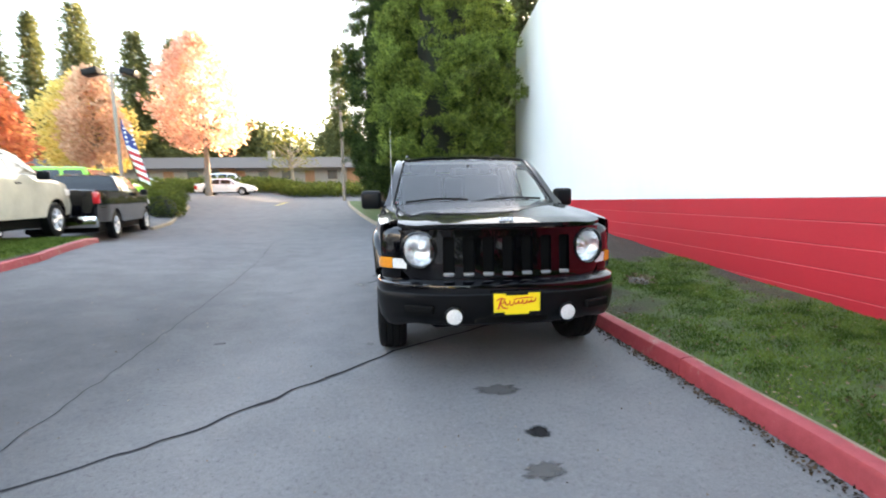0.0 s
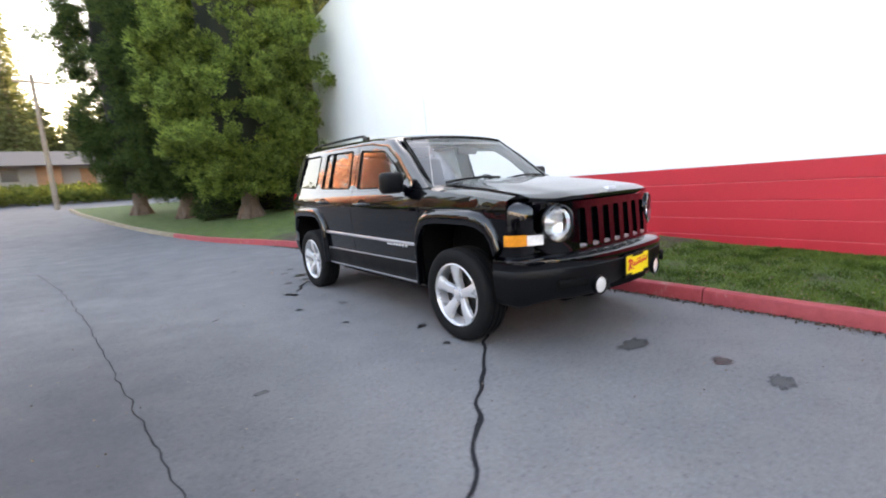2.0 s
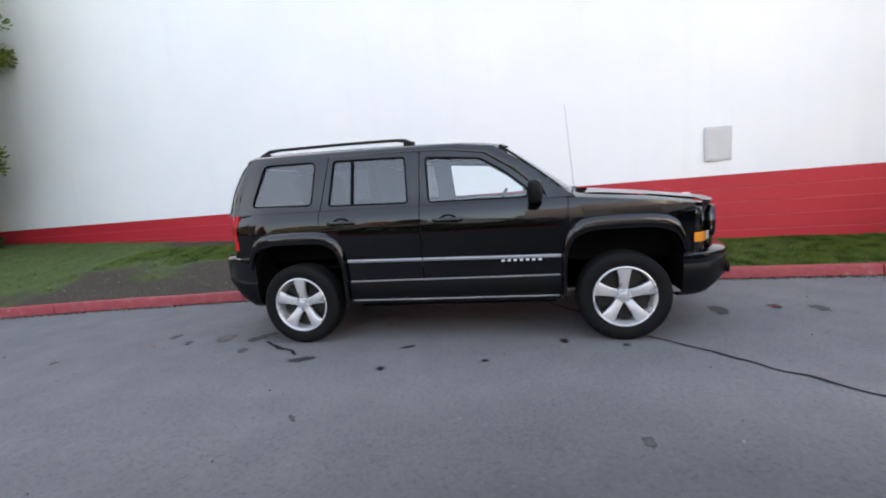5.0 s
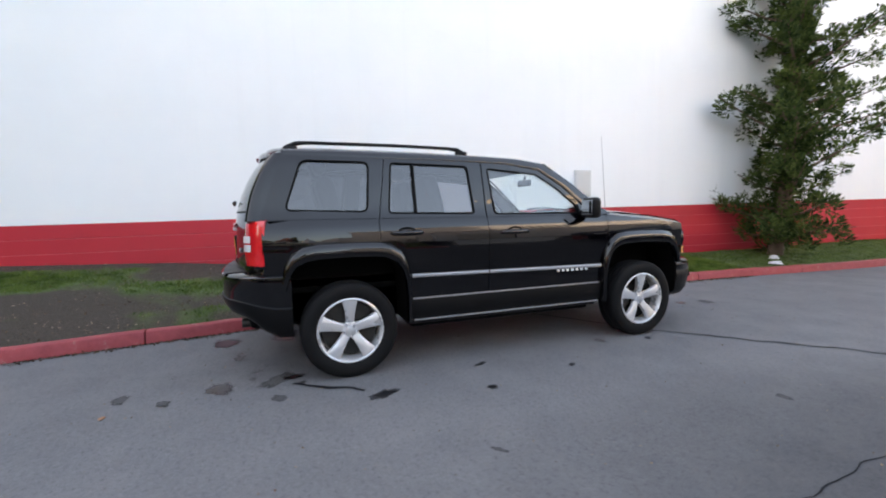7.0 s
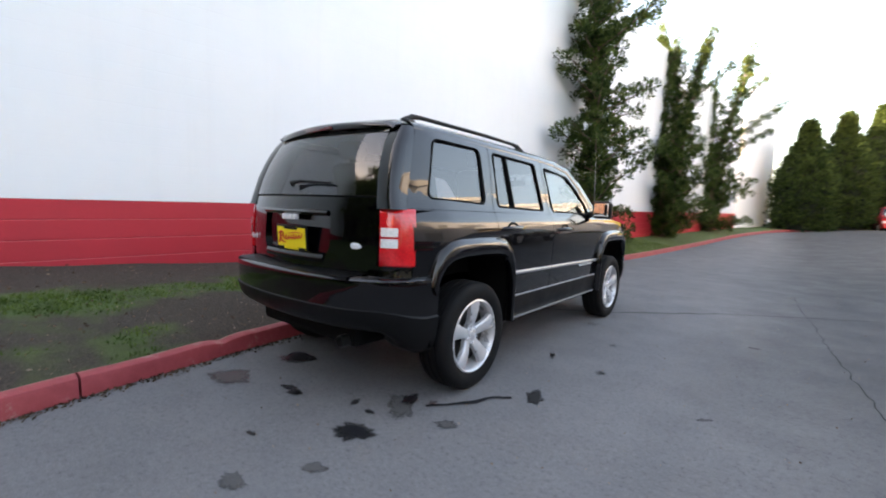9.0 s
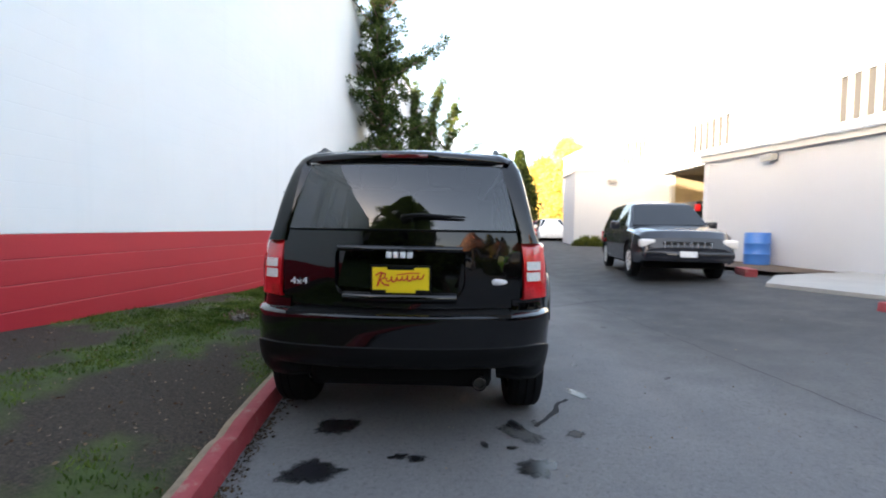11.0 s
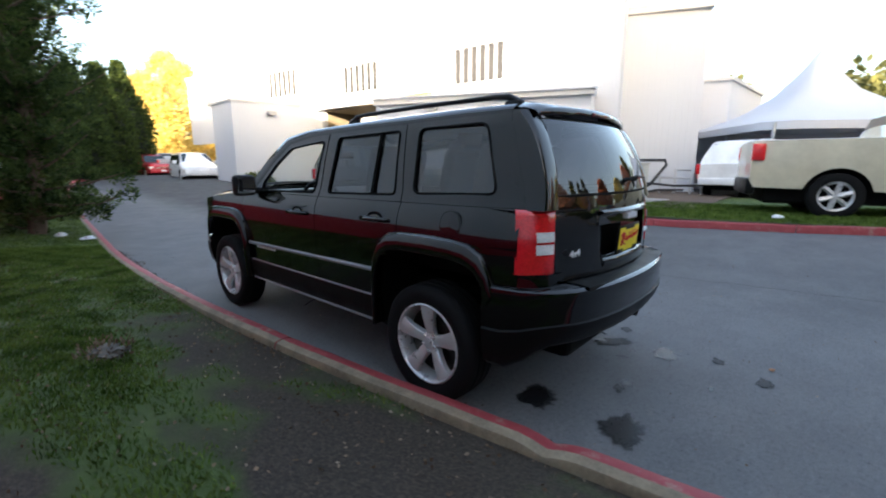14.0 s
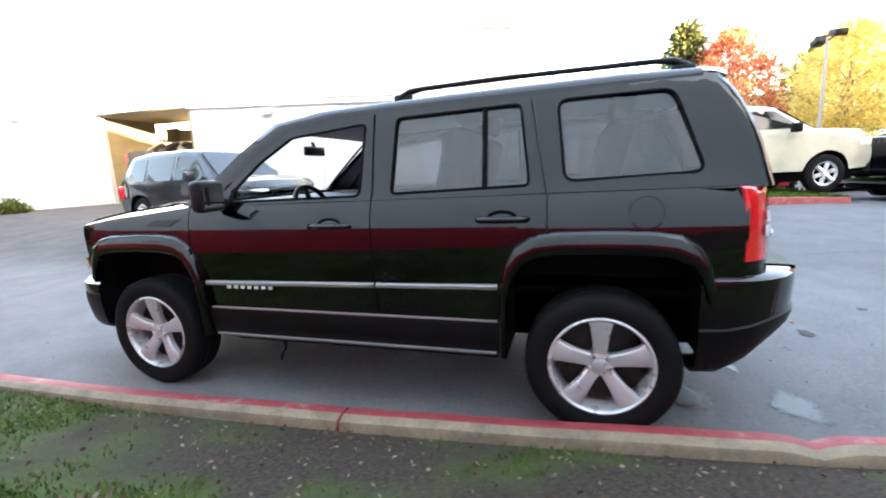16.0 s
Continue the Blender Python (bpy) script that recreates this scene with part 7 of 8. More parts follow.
def cedar(x, y, z, height, radius, label, mat="cedar_leaf", low=0.9, count=3300, per=60, tuft=0.16):
    """A dense upright conifer with a bare foot."""
    t = tagged(empty("cedar_tree"), label, "tree", "row of cedars")
    bm = bmesh.new()
    trunk(bm, [(x, y, z - 0.2), (x + 0.02, y, z + 0.25), (x, y + 0.02, z + 1.5), (x, y, z + height * 0.7)], 0.42, 0.08)
    for k in range(6):
        a = k * 1.05
        trunk(bm, [(x + 0.2 * math.cos(a), y + 0.2 * math.sin(a), z + 0.3), (x + 0.45 * math.cos(a), y + 0.45 * math.sin(a), z - 0.08)], 0.14, 0.05, 6)
    part("trunk", bm, "bark", t, smooth=60)
    prof = lambda f: radius * min(1.0, (0.55 + 0.45 * smoothstep(0.0, 0.18, f))) * (1 - smoothstep(0.45, 1.05, f) * 0.92)
    # dark solid core stands in for the shade inside the crown
    rough_cone("crown_shade_core", (x, y, z), [(low + (height - low) * f, prof(f) * 0.42) for f in (0.0, 0.06, 0.12, 0.2, 0.3, 0.4, 0.5, 0.6, 0.7, 0.8, 0.9, 0.97)], "core_brown", t)
    C, D = [], []
    for i in range(count // 7):
        f = rng.uniform(0, 1) ** 1.15
        a = rng.uniform(0, 2 * math.pi)
        lump = 1 + 0.30 * noise.noise(Vector((math.cos(a) * 2.2 + x, math.sin(a) * 2.2 + y, f * height * 0.7))) + 0.55 * noise.noise(Vector((math.cos(a) * 5.0, math.sin(a) * 5.0, f * height * 1.7)))
        r = prof(f) * lump * (1.04 - 0.34 * rng.uniform() ** 1.6) - 0.05
        # one bough: a cloud of tufts
        for o in rng.normal(size=(7, 3)) * (0.17, 0.17, 0.14):
            C.append((x + r * math.cos(a) + o[0], y + r * math.sin(a) + o[1], z + low + (height - low) * f + o[2]))
            D.append((math.cos(a) * 0.7, math.sin(a) * 0.7, 0.75))
    P, Q = clumps(C, D, tuft, per)
    leaves("crown", P, Q, 0.095, 0.034, mat, t)
    return t


cedar(1.22, 11.5, 0.42, 13.0, 2.12, "tall dense green cedar with a reddish trunk", count=4700, per=76)
cedar(-0.08, 14.9, 0.50, 13.5, 1.75, "tall green cedar, its shade put into darker leaves", "cedar_dark")
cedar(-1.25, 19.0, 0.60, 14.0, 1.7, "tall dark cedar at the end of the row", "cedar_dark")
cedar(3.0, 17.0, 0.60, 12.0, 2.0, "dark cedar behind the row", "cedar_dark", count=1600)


def juniper(x, y, z, height, leaders, label, seed=1, spread=0.95, arms=()):
    """A wind-shaped conifer: twisting stems, tufted boughs with gaps; leaders are (sideways reach, share of the height)."""
    t = tagged(empty("juniper_tree"), label, "tree", "row of junipers")
    r = np.random.default_rng(seed)
    bm = bmesh.new()
    C, D = [], []

    def bough(p, q, m, loose):
        trunk(bm, [p, p.lerp(q, 0.5) + Vector((0, 0, -0.06)), q], 0.03, 0.008, 5)
        d = (q - p).normalized()
        for j in range(m):
            c = p.lerp(q, 0.08 + 0.98 * j / m) + Vector(r.normal(size=3) * loose)
            C.append(c[:])
            D.append((d.x * 0.7, d.y * 0.7, 0.75))

    for f, (reach, share) in enumerate(leaders):
        pts = []
        for i in range(11):
            u = i / 10
            pts.append(Vector((x + 0.13 * math.sin(u * 7 + seed + f * 2) + reach * u ** 1.4, y + 0.14 * math.cos(u * 6 + seed * 2 + f), z - 0.1 + height * share * u)))
        trunk(bm, pts, 0.13, 0.025, 8)
        n = int(height * share * (15 if len(leaders) == 1 else 9.5))
        for k in range(n):
            u = 0.02 + 0.96 * (k + r.uniform(0, 0.8)) / n
            p = pts[int(u * 10)].lerp(pts[min(10, int(u * 10) + 1)], u * 10 - int(u * 10))
            a = k * 2.4 + r.uniform(-0.5, 0.5)
            wide = 1.0 if len(leaders) == 1 else (1.15 if u < 0.5 else 0.62)
            ln = spread * wide * (1.10 - 0.76 * u) * r.choice((0.35, 0.7, 1.0, 1.2)) * (1.0 if u > 0.07 else 0.8)
            q = p + Vector((math.cos(a), math.sin(a), r.uniform(0.2, 0.75) if u > 0.12 else r.uniform(-0.05, 0.35))) * ln
            bough(p, q, max(3, int(ln / 0.13)), 0.085)
        tip = pts[-1]
        bough(pts[-2], tip + Vector((reach * 0.12, 0, 0.35)), 9, 0.05)
    for a, ln, h, rise in arms:
        p = Vector((x + leaders[-1][0] * (h / height) ** 1.4, y, z + h))
        bough(p, p + Vector((math.cos(a), math.sin(a), rise)) * ln, int(ln / 0.10), 0.06)
    part("trunk", bm, "bark", t, smooth=60)
    P, Q = clumps(C, D, 0.13, 84)
    leaves("crown", P, Q, 0.085, 0.030, "juniper_leaf", t)
    return t


juniper(1.68, -7.3, 0.26, 8.4, [(0.0, 1.0)], "dark green juniper with uneven tufted boughs by the wall", 3, 1.3, [(-2.3, 1.5, 5.2, 0.45), (-1.2, 1.0, 4.2, 0.2), (2.9, 1.6, 4.9, 0.5)])
juniper(1.30, -14.3, 0.32, 7.6, [(0.65, 1.0), (0.0, 0.92), (-0.95, 0.93)], "forked dark green juniper by the red wall base", 5, 1.15, [(3.2, 1.2, 5.0, 0.9)])
juniper(0.75, -21.0, 0.45, 8.2, [(0.25, 0.82), (-0.95, 1.0)], "forked juniper with long swept boughs", 9, 1.35, [(3.3, 2.2, 4.3, 0.7), (3.0, 1.8, 3.6, 0.6), (2.9, 1.3, 6.0, 0.8)])
# dark upright yews at the road's end
for x, y, h, r in ((-2.9, -32.5, 6.6, 1.5), (-4.8, -35.0, 7.2, 1.6), (-6.8, -38.5, 8.0, 1.7)):
    t = tagged(empty("columnar_yew"), "tall dark columnar evergreen at the end of the road", "tree", "columnar evergreens")
    z = road_z(x, y)
    bm = bmesh.new()
    trunk(bm, [(x, y, z - 0.2), (x, y, z + 2)], 0.2, 0.1)
    part("trunk", bm, "bark", t)
    rough_cone("crown_shade_core", (x, y, z), [(0.1 + h * f, r * 0.8 * (1 - smoothstep(0.4, 1.02, f) * 0.95)) for f in (0, 0.1, 0.25, 0.4, 0.55, 0.7, 0.85, 0.96)], "core_dark", t)
    n = 900
    f = rng.uniform(0, 1, n)
    a = rng.uniform(0, 2 * math.pi, n)
    rr = np.array([r * (1 - smoothstep(0.4, 1.02, q) * 0.95) for q in f]) * rng.uniform(0.8, 1.05, n)
    C = np.stack([x + rr * np.cos(a), y + rr * np.sin(a), z + 0.2 + h * f], 1)
    D = np.stack([np.cos(a) * 0.5, np.sin(a) * 0.5, np.full(n, 0.9)], 1)
    P, Q = clumps(C, D, 0.3, 14)
    leaves("crown", P, Q, 0.24, 0.11, "olive_leaf" if y > -32 else "cedar_dark", t)


def broadleaf(x, y, height, radius, mat, label, bare=2.0, count=380, per=16, size=0.26, z=None, name="autumn_tree", category="tree"):
    """A tapered trunk, limbs and a loose crown of leaf tufts."""
    z = road_z(x, y) if z is None else z
    t = tagged(empty(name), label, category)
    bm = bmesh.new()
    trunk(bm, [(x, y, z - 0.2), (x + 0.05, y, z + bare), (x, y, z + height * 0.8)], 0.16 + height * 0.012, 0.04, 8)
    C, D = [], []
    for k in range(18):
        a, f = k * 2.4, 0.15 + 0.75 * k / 18
        p = Vector((x, y, z + bare * 0.8 + (height * 0.8 - bare) * f * 0.9))
        ln = radius * (1.05 - 0.5 * f) * rng.uniform(0.7, 1.0)
        q = p + Vector((math.cos(a) * ln, math.sin(a) * ln, ln * 0.7))
        trunk(bm, [p, p.lerp(q, 0.5) + Vector((0, 0, -0.1)), q], 0.07, 0.015, 5)
    part("trunk", bm, "pale_bark", t, smooth=60)
    for i in range(count):
        f = rng.uniform(0, 1)
        a = rng.uniform(0, 2 * math.pi)
        env = math.sin(math.pi * (0.12 + 0.86 * f)) ** 0.75 * (1.1 - 0.35 * f)
        r = radius * env * rng.uniform(0.25, 1.0) ** 0.5 * (1 + 0.3 * noise.noise(Vector((math.cos(a) * 2, math.sin(a) * 2, f * 4 + x))))
        C.append((x + r * math.cos(a), y + r * math.sin(a), z + bare + (height - bare) * f))
        D.append((math.cos(a), math.sin(a), 0.2))
    P, Q = clumps(C, D, radius * 0.13 + 0.15, per)
    leaves("crown", P, Q, size, size * 0.7, mat, t)
    return t


broadleaf(-14.4, 29.5, 11.2, 3.3, "pink_leaf", "salmon-red autumn maple on the bank", 3.4, 520, 22, z=1.6)
broadleaf(-19.2, 25.2, 8.0, 1.7, "peach_leaf", "pale orange autumn tree by the lot", 2.6, 420, 20, z=1.1)
broadleaf(-21.1, 27.4, 8.0, 3.0, "yellow_leaf", "golden yellow autumn tree by the lot", 2.4, 420, 20, z=1.1)
broadleaf(-20.7, 18.4, 7.8, 2.2, "red_leaf", "deep red autumn tree by the lot", 1.6, 480, 20, z=0.6)
broadleaf(-11.5, 44.0, 6.2, 3.2, "olive_leaf", "nearly bare young tree on the bank", 2.0, 160, 8, 0.18, z=2.2)
broadleaf(-30.0, 17.0, 8.0, 3.0, "yellow_leaf", "yellow autumn tree behind the lot", 2.0, 420, 18, z=0.4)
broadleaf(-34.0, 12.0, 9.5, 3.2, "red_leaf", "rust red autumn tree behind the lot", 1.5, 420, 18, z=0.4)
broadleaf(-38.0, 19.5, 9.0, 3.4, "olive_leaf", "olive autumn tree behind the lot", 1.5, 380, 18, z=0.4)
for x, y, h, r in ((-13.0, -58, 11, 4.2), (-18.5, -62, 14, 4.4), (-24, -60, 11, 4.5), (-29, -66, 13, 4.8), (-10.0, -66, 10, 4.0), (-20, -72, 17, 5.0)):
    broadleaf(x, y, h, r, "yellow_leaf", "sunlit golden tree beyond the road's end", 0.8, 420, 18, 0.42, z=0.5)


def fir(x, y, z, height, radius, label, tiers=26):
    t = tagged(empty("fir_tree"), label, "tree", "tall firs")
    bm = bmesh.new()
    trunk(bm, [(x, y, z), (x, y, z + height)], height * 0.014 + 0.1, 0.03, 8)
    part("trunk", bm, "bark", t, smooth=60)
    C, D = [], []
    for k in range(tiers):
        f = k / tiers
        h = z + height * (0.16 + 0.83 * f)
        for j in range(9):
            a = j * 0.70 + k * 1.3 + rng.uniform(-0.2, 0.2)
            ln = radius * (1 - f) ** 0.62 * rng.uniform(0.55, 1.1) + 0.15
            m = max(2, int(ln / 0.55))
            for i in range(m):
                s = (i + 0.6) / m
                C.append((x + math.cos(a) * ln * s, y + math.sin(a) * ln * s, h - 0.22 * ln * s + rng.uniform(-0.1, 0.1)))
                D.append((math.cos(a), math.sin(a), -0.15))
    P, Q = clumps(C, D, 0.42, 9)
    leaves("crown", P, Q, 0.62, 0.26, "fir_leaf", t)


fir(-47.8, 70, 3, 28.5, 6.2, "tall dark fir above the low building", 34)
fir(-39.8, 70, 3, 24.5, 5.6, "tall dark fir above the low building", 32)
fir(-35.6, 73, 3, 24.5, 5.0, "tall dark fir above the low building", 32)
fir(-54.4, 70, 3, 27, 2.9, "slender tall fir at the edge of the wood", 34)
fir(-58.6, 68, 3, 29, 3.6, "slender tall fir at the edge of the wood", 34)
fir(-9.5, 74, 3, 24, 3.0, "thin fir beside the utility pole")
fir(-35.7, 9.4, 0.4, 10.8, 2.6, "green fir beyond the lot")
# tall firs added round the long building's end, mostly hidden, to block low sun
for x, y, h in ((6.4, 27.5, 17), (11, 22, 16), (14, 25.5, 17), (9.5, 27.5, 16), (13, 31, 17), (9.5, 35, 16), (14, 40, 17), (8.0, 43, 16)):
    fir(x, y, 0.6, h, 5.2, "tall dark fir added behind the cedars to block the sun")

# far wood behind the low building and round the edges
C, D = [], []
for k in range(215):
    if k < 160:
        x, y, h = rng.uniform(-70, 40), rng.uniform(80, 95), rng.uniform(8, 14)
        z0 = 3.2
    else:
        a = rng.uniform(0, 1)
        x, y, h, z0 = (-60 - 12 * rng.uniform(), -80 + 150 * a, rng.uniform(7, 12), 0.5)
    for i in range(42):
        f = rng.uniform(0, 1)
        r = 3.2 * (1 - f) + 0.4
        b = rng.uniform(0, 2 * math.pi)
        C.append((x + r * math.cos(b) * rng.uniform(0.6, 1), y + r * math.sin(b) * rng.uniform(0.6, 1), z0 + h * f))
        D.append((math.cos(b), math.sin(b), 0.2))
P, Q = clumps(C, D, 0.9, 7)
tagged(leaves("far_wood", P, Q, 1.1, 0.6, "fir_leaf"), "dark belt of distant woods", "woods", kind="stuff")
# near-black sheet added behind the leaves as the shade between far trees
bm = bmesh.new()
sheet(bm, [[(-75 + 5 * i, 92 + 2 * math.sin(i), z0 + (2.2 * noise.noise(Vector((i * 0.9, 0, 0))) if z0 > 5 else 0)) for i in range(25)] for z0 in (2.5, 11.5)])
tagged(part("far_wood_shade", bm, "core_dark"), "dark sheet painting the shaded depth of the distant woods", "woods", kind="stuff")

# hedge on the bank, shrubs
def shrub(x, y, z, rx, ry, h, mat, label, n=160, name="shrub"):
    t = tagged(empty(name), label, "shrub")
    bm = bmesh.new()
    bmesh.ops.create_icosphere(bm, subdivisions=3, radius=1.0)
    for v in bm.verts:
        k = 0.82 + 0.2 * noise.noise(v.co * 2.2 + Vector((x, y, 0)))
        v.co = Vector((x + v.co.x * rx * k, y + v.co.y * ry * k, z + max(-0.05, v.co.z) * h * k))
    # near-black core paints the shade behind the outer leaves
    part("shrub_shade_core", bm, "core_dark", t, smooth=60)
    u = rng.normal(size=(n, 3))
    u /= np.linalg.norm(u, axis=1, keepdims=True)
    u[:, 2] = np.abs(u[:, 2])
    P, Q = clumps(np.array([x, y, z]) + u * np.array([rx, ry, h]) * rng.uniform(0.82, 1.0, (n, 1)), u, 0.16, 18)
    leaves("foliage", P, Q, 0.10, 0.055, mat, t)


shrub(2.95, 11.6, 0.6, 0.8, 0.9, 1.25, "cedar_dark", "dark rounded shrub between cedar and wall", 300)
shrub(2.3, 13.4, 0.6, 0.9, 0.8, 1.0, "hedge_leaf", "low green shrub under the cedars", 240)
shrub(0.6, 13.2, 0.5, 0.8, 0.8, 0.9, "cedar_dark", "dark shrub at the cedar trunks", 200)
shrub(-7.6, -18.7, 0.4, 0.9, 0.6, 0.55, "hedge_leaf", "small clipped shrub at the wing's foot", 160)
for i, (x, y) in enumerate(((-11.4, 16.4), (-12.1, 17.9), (-12.8, 19.6), (-13.4, 21.4))):
    shrub(x, y, road_z(x, y), 1.0, 1.0, 1.0, "hedge_leaf", "clipped shrub on the planted island", 150)
C = np.stack([rng.uniform(-30, 14, 5200), rng.uniform(38, 44, 5200), np.zeros(5200)], 1)
C[:, 2] = [road_z(a, b) + rng.uniform(0.15, 0.75) for a, b in C[:, :2]]
P, Q = clumps(C, np.tile((0, -0.3, 1.0), (len(C), 1)), 0.35, 7)
tagged(leaves("bank_hedge", P, Q, 0.30, 0.15, "hedge_leaf"), "low spreading hedge on the bank", "hedge", kind="stuff")

# ---- lamp posts, poles, banner ----
M["post_metal"] = grained("weathered_post", (0.27, 0.24, 0.21), 0.6, vary=0.1)


def post_lamp(x, y, z, h, label):
    t = tagged(empty("street_lamp"), label, "lamp", "lot lamps")
    bm = bmesh.new()
    tube(bm, [(x, y, z), (x, y, z + h)], [0.10, 0.075], 10)
    part("pole", bm, "post_metal", t, smooth=60)
    for s in (-1, 1):
        bm = bmesh.new()
        tube(bm, [(x, y, z + h - 0.15), (x + s * 0.5, y, z + h - 0.1)], 0.04, 6)
        part("arm", bm, "black_plastic", t)
        bm = bmesh.new()
        box(bm, -0.35, 0.35, -0.25, 0.25, -0.16, 0.16, 0.03, Matrix.Translation((x + s * 0.85, y, z + h)) @ pose(0, 0, 0, 0, s * 14, 0))
        part("head", bm, "black_plastic", t, smooth=40)


post_lamp(-14.1, 18.6, 0.4, 7.0, "tall beige lamp post with two dark heads")
post_lamp(-24.3, 13.2, 0.2, 6.6, "tall lamp post with two dark heads in the lot")
t = tagged(empty("utility_pole"), "slim wooden utility pole with a crossarm", "pole")
bm = bmesh.new()
tube(bm, [(-4.5, 30, 0.8), (-4.5, 30, 8.5)], [0.14, 0.10], 8)
part("pole", bm, "pale_bark", t, smooth=60)
bm = bmesh.new()
box(bm, -5.3, -3.7, 29.95, 30.05, 8.0, 8.12, 0.01)
part("crossarm", bm, "pale_bark", t)
M.update({"banner_blue": plain("banner_blue", (0.03, 0.05, 0.22), 0.7), "banner_red": plain("banner_red", (0.55, 0.03, 0.04), 0.7), "banner_white": plain("banner_white", (0.8, 0.8, 0.8), 0.7)})
ban = tagged(empty("feather_banner"), "red, white and blue feather banner on a curved pole", "banner")
B0 = Vector((-12.3, 17.2, road_z(-12.3, 17.2)))


def banner_edge(v):
    return B0 + Vector((-0.25 - 0.55 * math.sin(v * 1.6), 0, 1.35 + 2.85 * v))


bm = bmesh.new()
tube(bm, [B0] + [banner_edge(k / 10) for k in range(11)], 0.02, 6)
part("pole", bm, "black_plastic", ban)
for k in range(16):
    bm = bmesh.new()
    v0, v1 = k / 16, (k + 1) / 16
    w = lambda v: 0.46 * (1 - smoothstep(0.72, 1.02, v)) + 0.05
    sheet(bm, [[banner_edge(v) + Vector((w(v) * u / 4, 0.06 * math.sin(u * 1.4 + v * 6), -0.25 * u / 4)) for u in range(5)] for v in (v0, v1)])
    part("banner_band", bm, "banner_blue" if k > 8 else ("banner_red" if k % 2 else "banner_white"), ban)
for k in range(10):
    bm = bmesh.new()
    v = 0.58 + 0.036 * k
    p = banner_edge(v) + Vector((0.15 + 0.3 * (k % 2), -0.07, -0.1))
    lathe(bm, [(0, 0.06), (-0.01, 0.001)], 5, "Y", Matrix.Translation(p))
    part("star", bm, "banner_white", ban)

# ---- lawn cover, litter, marks on the road ----
P = []
for i in range(230000):
    y = rng.uniform(-5.5, 6.5) if i % 4 else rng.uniform(-12, 12)
    k, w = kerb_x(y) + 0.15, wall_x(y) - 0.01
    x = k + (w - k) * rng.uniform()
    c = cover(x, y)
    if rng.uniform() < (c - 0.30) * 1.6:
        P.append((x, y, lawn_z(x, y) - 0.006))
P = np.array(P)
D = rng.normal(size=P.shape) * 0.55
D[:, 2] = 1.0
tagged(leaves("grass", P, D, 0.030, 0.008, "grass_blade"), "short patchy lawn grass", "grass", kind="stuff")
P = []
for i in range(26000):
    y = rng.uniform(-1.1, 6.7)
    x = interp(y, ISLAND) - 0.15 - 3.5 * rng.uniform()
    P.append((x, y, road_z(-7.2, y) + 0.10))
P = np.array(P)
D = rng.normal(size=P.shape) * 0.5
D[:, 2] = 1.0
tagged(leaves("island_grass", P, D, 0.07, 0.018, "grass_blade"), "mown grass on the island", "grass", kind="stuff")
# dead leaves and chips along the kerb
P, D = [], []
for i in range(2400):
    y = rng.uniform(-4.5, 6.0)
    k, w = kerb_x(y) + 0.16, wall_x(y)
    x = k + (w - k) * rng.uniform() ** 1.7
    P.append((x, y, lawn_z(x, y) + 0.008))
    D.append((*rng.normal(size=2), rng.uniform(-0.1, 0.35)))
tagged(leaves("leaf_litter", P, D, 0.024, 0.014, "dead_leaf"), "dead brown leaves and pale chips on the soil", "leaves", kind="stuff")
P, D = [], []
for i in range(3200):
    y = rng.uniform(-5.5, 6)
    x = kerb_x(y) - abs(rng.normal()) * (0.035 + 0.05 * abs(noise.noise(Vector((0, y * 1.1, 0))))) - 0.003
    P.append((x, y, 0.006))
    D.append((*rng.normal(size=2), 0.1))
tagged(leaves("gutter_litter", P, D, 0.020, 0.014, "gutter_leaf"), "fine leaf litter in the gutter", "leaves", kind="stuff")
# weathered clump of debris on the grass
bm = bmesh.new()
bmesh.ops.create_icosphere(bm, subdivisions=3, radius=1.0)
jz = lawn_z(2.03, -0.28)
for v in bm.verts:
    k = 0.75 + 0.55 * noise.noise(v.co * 2.6)
    v.co = Vector((2.03 + v.co.x * 0.13 * k, -0.28 + v.co.y * 0.15 * k, jz + max(-0.1, v.co.z) * 0.065 * k))
M["debris"] = grained("grey_debris", (0.13, 0.115, 0.10), 0.9, vary=0.4, scale=14, fine=50, relief=0.8)
tagged(part("debris_clump", bm, "debris", smooth=40), "pale grey clump of matted debris on the grass", "debris")
P, D = clumps([(2.03, -0.28, jz + 0.03)], [(0, 0, 1)], 0.17, 160)
P[:, 2] = jz + 0.5 * np.abs(P[:, 2] - jz)
tagged(leaves("debris_leaves", P, D, 0.032, 0.016, "dead_leaf"), "dry leaves round the debris clump", "leaves", kind="stuff")

def crumpled(name, x, y, z, r, mat, label, category, flat=0.6):
    bm = bmesh.new()
    bmesh.ops.create_icosphere(bm, subdivisions=2, radius=1.0)
    for v in bm.verts:
        k = 0.8 + 0.5 * noise.noise(v.co * 1.9 + Vector((x, y, 0)))
        v.co = Vector((x + v.co.x * r * k * 1.5, y + v.co.y * r * k, z + max(-0.2, v.co.z) * r * flat * k))
    return tagged(part(name, bm, mat), label, category)


crumpled("paper_litter", -6.95, 2.3, 0.45, 0.11, "white_emblem", "white crushed paper cup on the island grass", "litter")
crumpled("paper_litter", 1.15, -6.35, lawn_z(1.15, -6.35) + 0.02, 0.09, "white_emblem", "white scraps of paper beside the juniper", "litter")
crumpled("paper_litter", 1.45, -6.75, lawn_z(1.45, -6.75) + 0.02, 0.07, "white_emblem", "white scraps of paper beside the juniper", "litter", 1.0)
